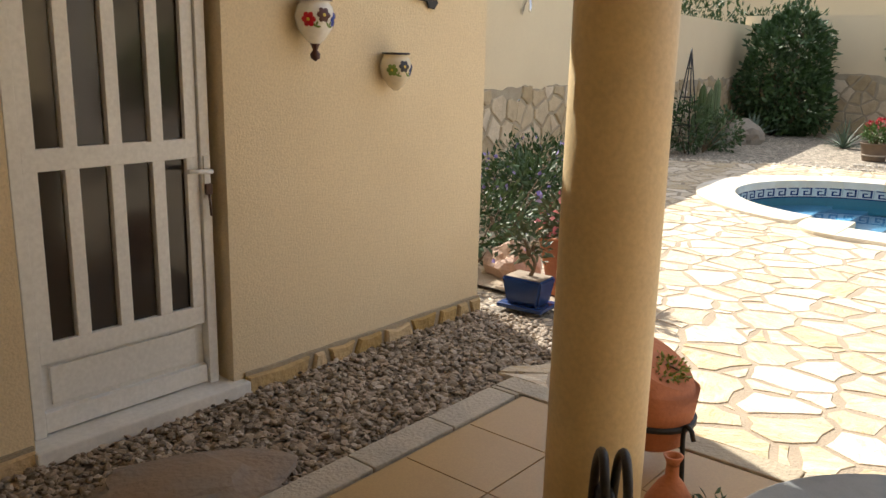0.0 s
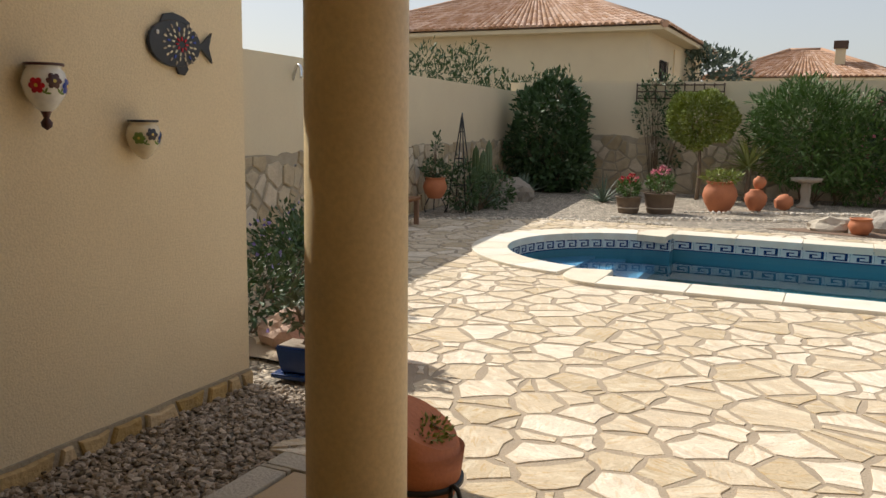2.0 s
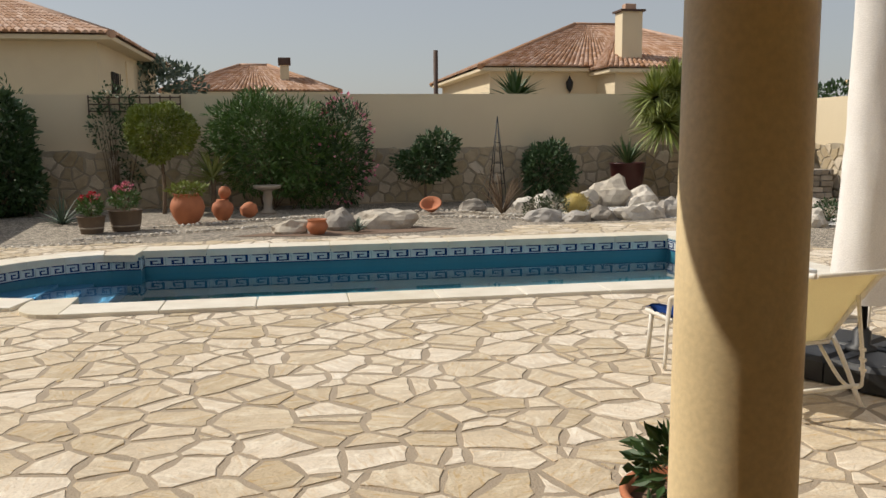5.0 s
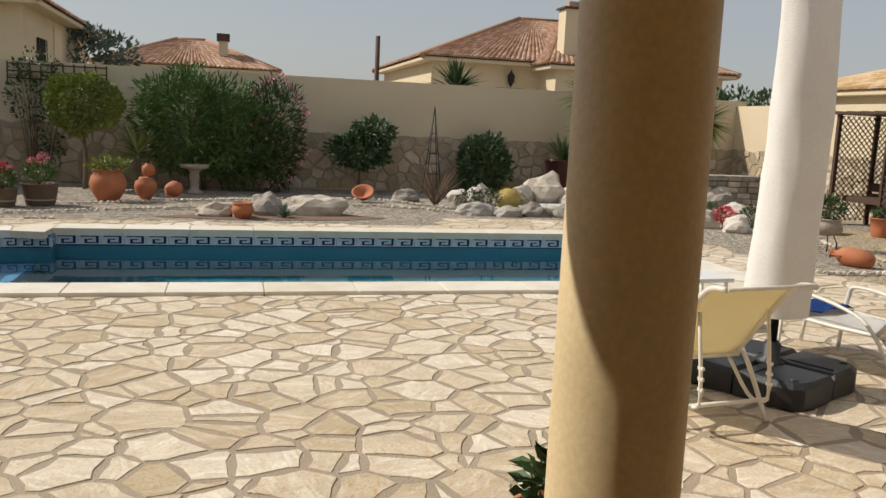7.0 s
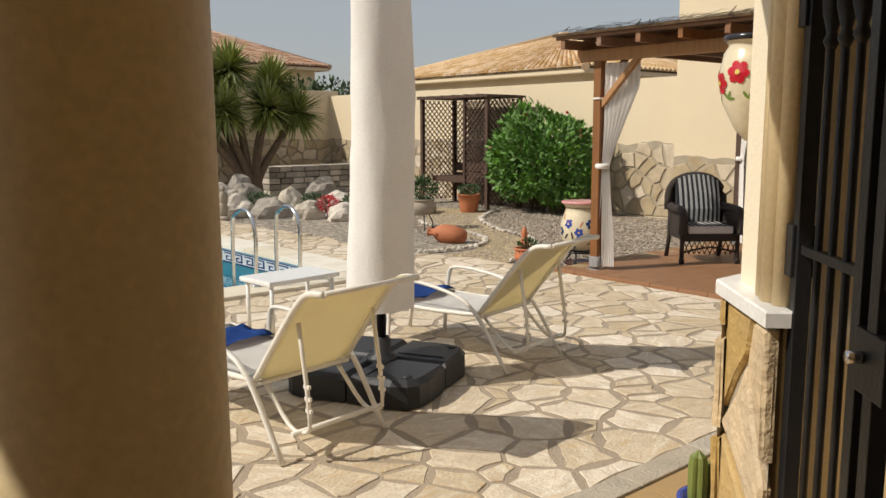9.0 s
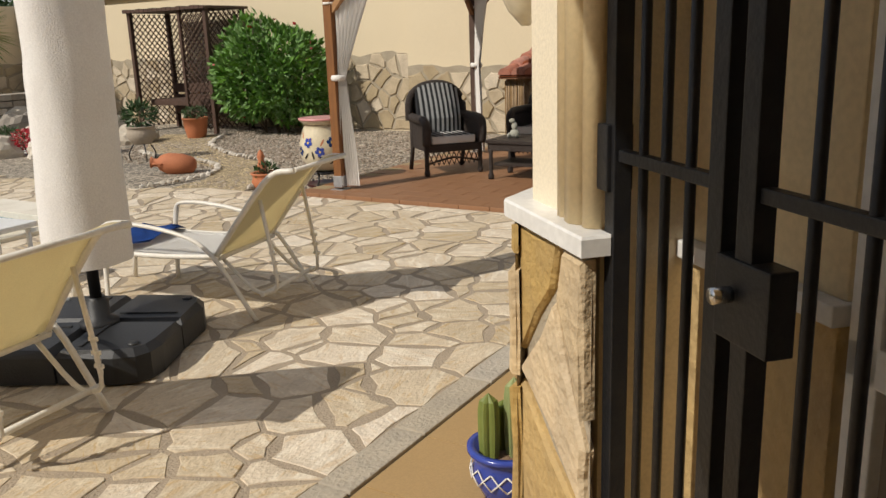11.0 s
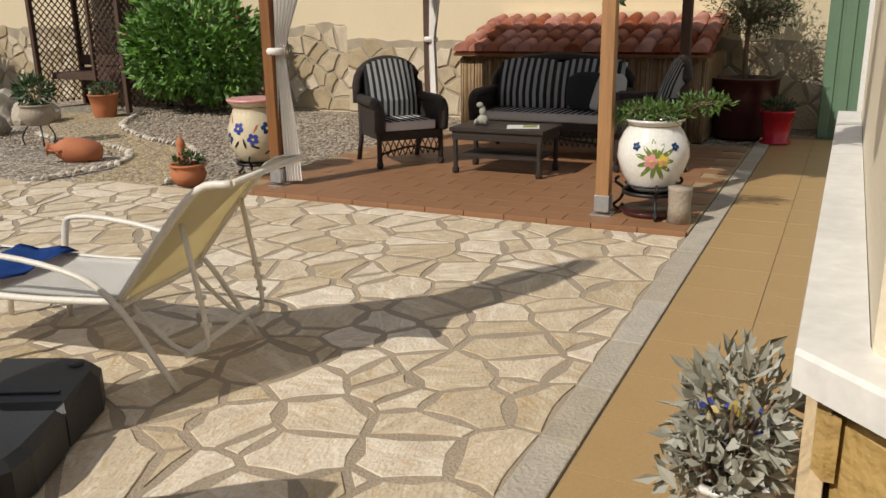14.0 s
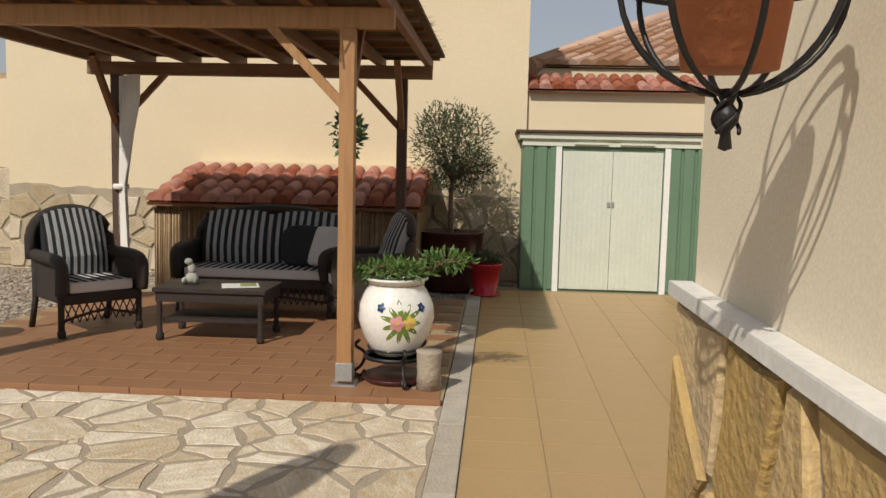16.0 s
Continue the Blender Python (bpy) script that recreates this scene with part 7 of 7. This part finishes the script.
plate("body", [(0.19 * math.cos(a) * (1 if math.cos(a) < 0 else 1.05), 0.125 * math.sin(a)) for a in np.linspace(0, 6.1, 28)], BLACKGLAZE, 0, 0.02, fish)
plate("tail", [(0.17, 0.015), (0.22, 0.02), (0.30, 0.085), (0.275, 0.0), (0.30, -0.085), (0.22, -0.02), (0.17, -0.015)], BLACKGLAZE, 0, 0.016, fish)
plate("dorsal_fin", [(-0.10, 0.10), (-0.07, 0.15), (0.0, 0.165), (0.08, 0.15), (0.13, 0.12), (0.12, 0.07), (0.0, 0.09)], BLACKGLAZE, 0, 0.012, fish)
plate("belly_fin", [(0.0, -0.10), (0.03, -0.16), (0.08, -0.165), (0.11, -0.13), (0.08, -0.08)], BLACKGLAZE, 0, 0.012, fish)
for k in range(4):
    for q in range(8 + 4 * k):
        a = 2 * math.pi * q / (8 + 4 * k) + k * 0.3
        r_ = 0.028 + k * 0.026
        x_, y_ = 0.05 + r_ * 1.25 * math.cos(a), r_ * math.sin(a)
        if x_ < -0.09 or x_ > 0.17 or abs(y_) > 0.105:
            continue
        pt = petal(x_ - 0.011 * math.cos(a), y_ - 0.011 * math.sin(a), a, 0.024, 0.012)
        bm = bmesh.new()
        slab(bm, pt, 0.019, 0.024)
        part("mosaic_scale", bm, (REDGLAZE, CREAMGLAZE, CREAMGLAZE, STONECAST)[k] if q % 3 else (REDGLAZE, STONECAST, BLUEGLAZE, CREAMGLAZE)[k], fish)
part("eye", lathe([(0.010, 0.02), (0.012, 0.024), (0, 0.027)], 12, m=pose(-0.13, 0.05, 0)), WHITEGLAZE, fish)

# hanging iron basket with terracotta pot on the walkway wall
hb = thing("hanging_basket", "black iron cage basket holding a terracotta pot", "basket", pose(4.73, 2.93, 1.83))
for k in range(8):
    a = 2 * math.pi * k / 8
    part("cage_rib", tube([(0.19 * math.sin(t) * math.cos(a), 0.19 * math.sin(t) * math.sin(a), -0.19 * math.cos(t)) for t in np.linspace(0.12, 1.9, 12)], 0.006, 6), BLACKIRON, hb)
for t in (1.55, 1.9):
    part("cage_hoop", tube([(0.19 * math.sin(t) * math.cos(a), 0.19 * math.sin(t) * math.sin(a), -0.19 * math.cos(t)) for a in np.linspace(0, 2 * math.pi, 29)], 0.006, 6), BLACKIRON, hb)
part("finial", lathe([(0.0, -0.285), (0.012, -0.28), (0.008, -0.25), (0.020, -0.235), (0.022, -0.22), (0.01, -0.205), (0.016, -0.19), (0.016, -0.18)], 14), BLACKIRON, hb)
for k in range(3):
    a = 2.1 * k
    part("twist", tube([(0.022 * math.cos(a + t * 3), 0.022 * math.sin(a + t * 3), -0.255 + 0.06 * t) for t in np.linspace(0, 1, 8)], 0.004, 5), BLACKIRON, hb)
tp = part("pot", lathe([(0.07, -0.15), (0.08, -0.148), (0.105, 0.03), (0.118, 0.03), (0.118, 0.075), (0.10, 0.075)], 26), TERRACOTTA, hb, "terracotta pot")
part("wall_bracket", tube([(0, -0.20, 0.40), (0, -0.19, 0.30), (0, -0.10, 0.34), (0, 0, 0.28), (0, 0, 0.05)], 0.008, 7, curve=5), BLACKIRON, hb)
plant("hanging_herb", "small hanging plant under the pergola brace", [(9.0, 4.36, 1.72, 0.10, 0.10, 0.16)], 180, 0.06, LEAFDARK, base=(9.0, 4.36, 1.60), seed=81)

# ---- pots on the walkway and terrace ----
cp = pot("plant_pot", "blue and white glazed pot with column cacti", pose(4.02, 2.97, 0.012), belly(0.13, 0.17, 0.65, 0.95), BLUEGLAZE)
for k in range(14):
    a = 2 * math.pi * k / 14
    for sg in (-1, 1):
        part("lattice_line", tube([(0.128 * math.cos(a), 0.128 * math.sin(a), 0.07), (0.133 * math.cos(a + sg * 0.22), 0.133 * math.sin(a + sg * 0.22), 0.10), (0.128 * math.cos(a + sg * 0.44), 0.128 * math.sin(a + sg * 0.44), 0.13)], 0.003, 4), WHITEGLAZE, cp)
cc = thing("column_cactus", "ribbed green column cacti in a glazed pot", "cactus", pose(4.02, 2.97, 0.15))
CACT2 = leafy("ribbed_cactus", (0.20, 0.24, 0.06), (0.12, 0.17, 0.05))
for dx_, dy_, h_ in ((-0.04, 0.05, 0.25), (0.02, -0.02, 0.30), (0.05, 0.04, 0.19)):
    part("stem", cactus((dx_, dy_, 0), h_, 0.033, ribs=6), CACT2, cc)
pot("plant_pot", "white square-footed pot holding silver lamb's ear", pose(5.02, 2.93, 0.012), bucket(0.11, 0.14, 0.16), WHITEGLAZE)
plant("silver_plant", "dense silver felted foliage in a white pot", [(5.02, 2.93, 0.34, 0.19, 0.17, 0.22), (4.92, 2.98, 0.24, 0.16, 0.14, 0.12)], 620, 0.075, LEAFGREY, base=(5.02, 2.93, 0.14), seed=82, width=0.42, hollow=0.45)
bw2 = pot("plant_pot", "blue and white patterned bowl with small cacti", pose(5.42, 2.98, 0.012), belly(0.13, 0.14, 0.65, 0.95), BLUEGLAZE)
part("white_band", lathe([(0.118, 0.05), (0.132, 0.065), (0.134, 0.085), (0.131, 0.10)], 28), WHITEGLAZE, bw2)
ct2 = thing("golden_cactus", "small golden-spined cacti in a patterned bowl", "cactus", pose(5.42, 2.98, 0.12))
for dx_, dy_, h_ in ((-0.04, 0.03, 0.10), (0.05, -0.03, 0.09)):
    part("stem", cactus((dx_, dy_, 0), h_, 0.035, ribs=10), GOLD, ct2)
TC = pose(-0.99, 3.24, 0.012)
tpot = thing("terracotta_planter", "slant-topped terracotta jar in an iron stand", "pot", TC)
bm = lathe([(0.10, 0.10), (0.13, 0.12), (0.165, 0.24), (0.18, 0.36), (0.17, 0.43), (0.15, 0.48)], 30)
for v in bm.verts:
    if v.co.z > 0.38:
        v.co.z += -(v.co.x * 0.55) - 0.02
part("body", bm, TERRACOTTA, tpot)
part("stand_ring", lathe([(0.162, 0.215), (0.178, 0.215), (0.178, 0.235), (0.162, 0.235)], 28), BLACKIRON, tpot)
for k in range(3):
    a = radians(120 * k - 20)
    part("stand_leg", tube([(0.23 * math.cos(a), 0.23 * math.sin(a), 0.20), (0.21 * math.cos(a), 0.21 * math.sin(a), 0.24), (0.175 * math.cos(a), 0.175 * math.sin(a), 0.22), (0.19 * math.cos(a), 0.19 * math.sin(a), 0.0)], 0.010, 7, curve=4), BLACKIRON, tpot)
plant("sedum", "green sedum cushion in the terracotta jar", [(-0.99, 3.24, 0.43, 0.13, 0.13, 0.04)], 500, 0.025, LEAFYELLOW, base=(-0.99, 3.24, 0.38), seed=83)
jg = thing("terracotta_bottle", "small narrow-necked terracotta bottle on the tiles", "bottle", pose(-0.72, 2.85, 0.012))
part("body", lathe([(0.06, 0), (0.085, 0.03), (0.09, 0.10), (0.05, 0.17), (0.025, 0.20), (0.022, 0.25), (0.036, 0.28), (0.026, 0.28), (0.018, 0.2)], 22), TERRACOTTA, jg)
plant("pot_plant", "small dark trailing plant beside the bottle", [(-0.58, 2.88, 0.08, 0.10, 0.09, 0.08)], 90, 0.05, LEAFDARK, base=(-0.58, 2.88, 0.012), seed=84)
pot("plant_pot", "terracotta pot with a glossy succulent by the column", pose(1.80, 3.10, 0.012), bucket(0.16, 0.22, 0.40), TERRACOTTA)
plant("jade_plant", "glossy dark green rosette succulent", [(1.78, 3.10, 0.53, 0.15, 0.15, 0.11)], 260, 0.08, LEAFDARK, base=(1.80, 3.10, 0.38), seed=85, width=0.4)
ch = thing("garden_chair", "folded black tubular metal garden chair on the tiles", "chair", pose(-0.62, 2.18, 0.012, 0, 0, 125))
for s_ in (-1, 1):
    part("arm_loop", tube([(-0.16, s_ * 0.03, 0), (-0.15, s_ * 0.03, 0.45), (-0.08, s_ * 0.03, 0.58), (0.02, s_ * 0.03, 0.57), (0.12, s_ * 0.03, 0.42), (0.16, s_ * 0.03, 0)], 0.014, 8, curve=5), BLACKIRON, ch)
part("seat", box(-0.14, 0.14, -0.025, 0.025, 0.10, 0.42, 0.008), BLACKIRON, ch)
gt = thing("garden_table", "round grey-topped terrace table", "table", pose(0.29, 1.87, 0.012))
part("tabletop", lathe([(0.0, 0.695), (0.46, 0.695), (0.475, 0.705), (0.475, 0.718), (0.465, 0.725), (0.0, 0.725)], 48), mat("grey_table_top", (0.30, 0.32, 0.33), 0.3, (0.22, 0.24, 0.25), 30, 0.05, 200), gt)
for k in range(4):
    a = radians(90 * k + 45)
    part("leg", tube([(0.38 * math.cos(a), 0.38 * math.sin(a), 0), (0.30 * math.cos(a), 0.30 * math.sin(a), 0.695)], 0.016, 8), BLACKIRON, gt)

# ---- greenery beyond the walls ----
hd = thing("hedge", "dark clipped conifer hedge behind the wall", "hedge")
leaf_cloud("foliage", [(-12.5 + k * 0.85, 24.2, 1.9, 0.7, 0.7, 2.0 + 0.1 * (k % 2)) for k in range(4)] + [(-9.2 + k * 0.6, 23.8, 1.4, 0.6, 0.6, 1.7) for k in range(5)], 6500, 0.20, LEAFDARK, hd, random.Random(90), 0.3, hollow=0.7)
plant("grey_tree", "silvery tree behind the boundary wall", [(-5.2, 38.5, 3.6, 1.9, 1.4, 1.5)], 1800, 0.3, LEAFBLUE, (0.15, 2.6), seed=91, category="tree", base=(-5.2, 38.5, -0.03))
spiky("palm", "spiky palm in front of the neighbouring villa", (8.85, 31.5, -0.03), 110, 1.5, 0.16, LEAFDARK, 92, 0.1, 1.5, 0.2, stem=3.0, category="palm")
plant("bush_row", "dark bushes beyond the east boundary", [(16.5 + k * 1.3, 28.5, 2.6, 1.0, 0.8, 0.9) for k in range(4)], 1800, 0.25, LEAFDARK, seed=93, category="bush", base=(16.5, 28.5, -0.03))
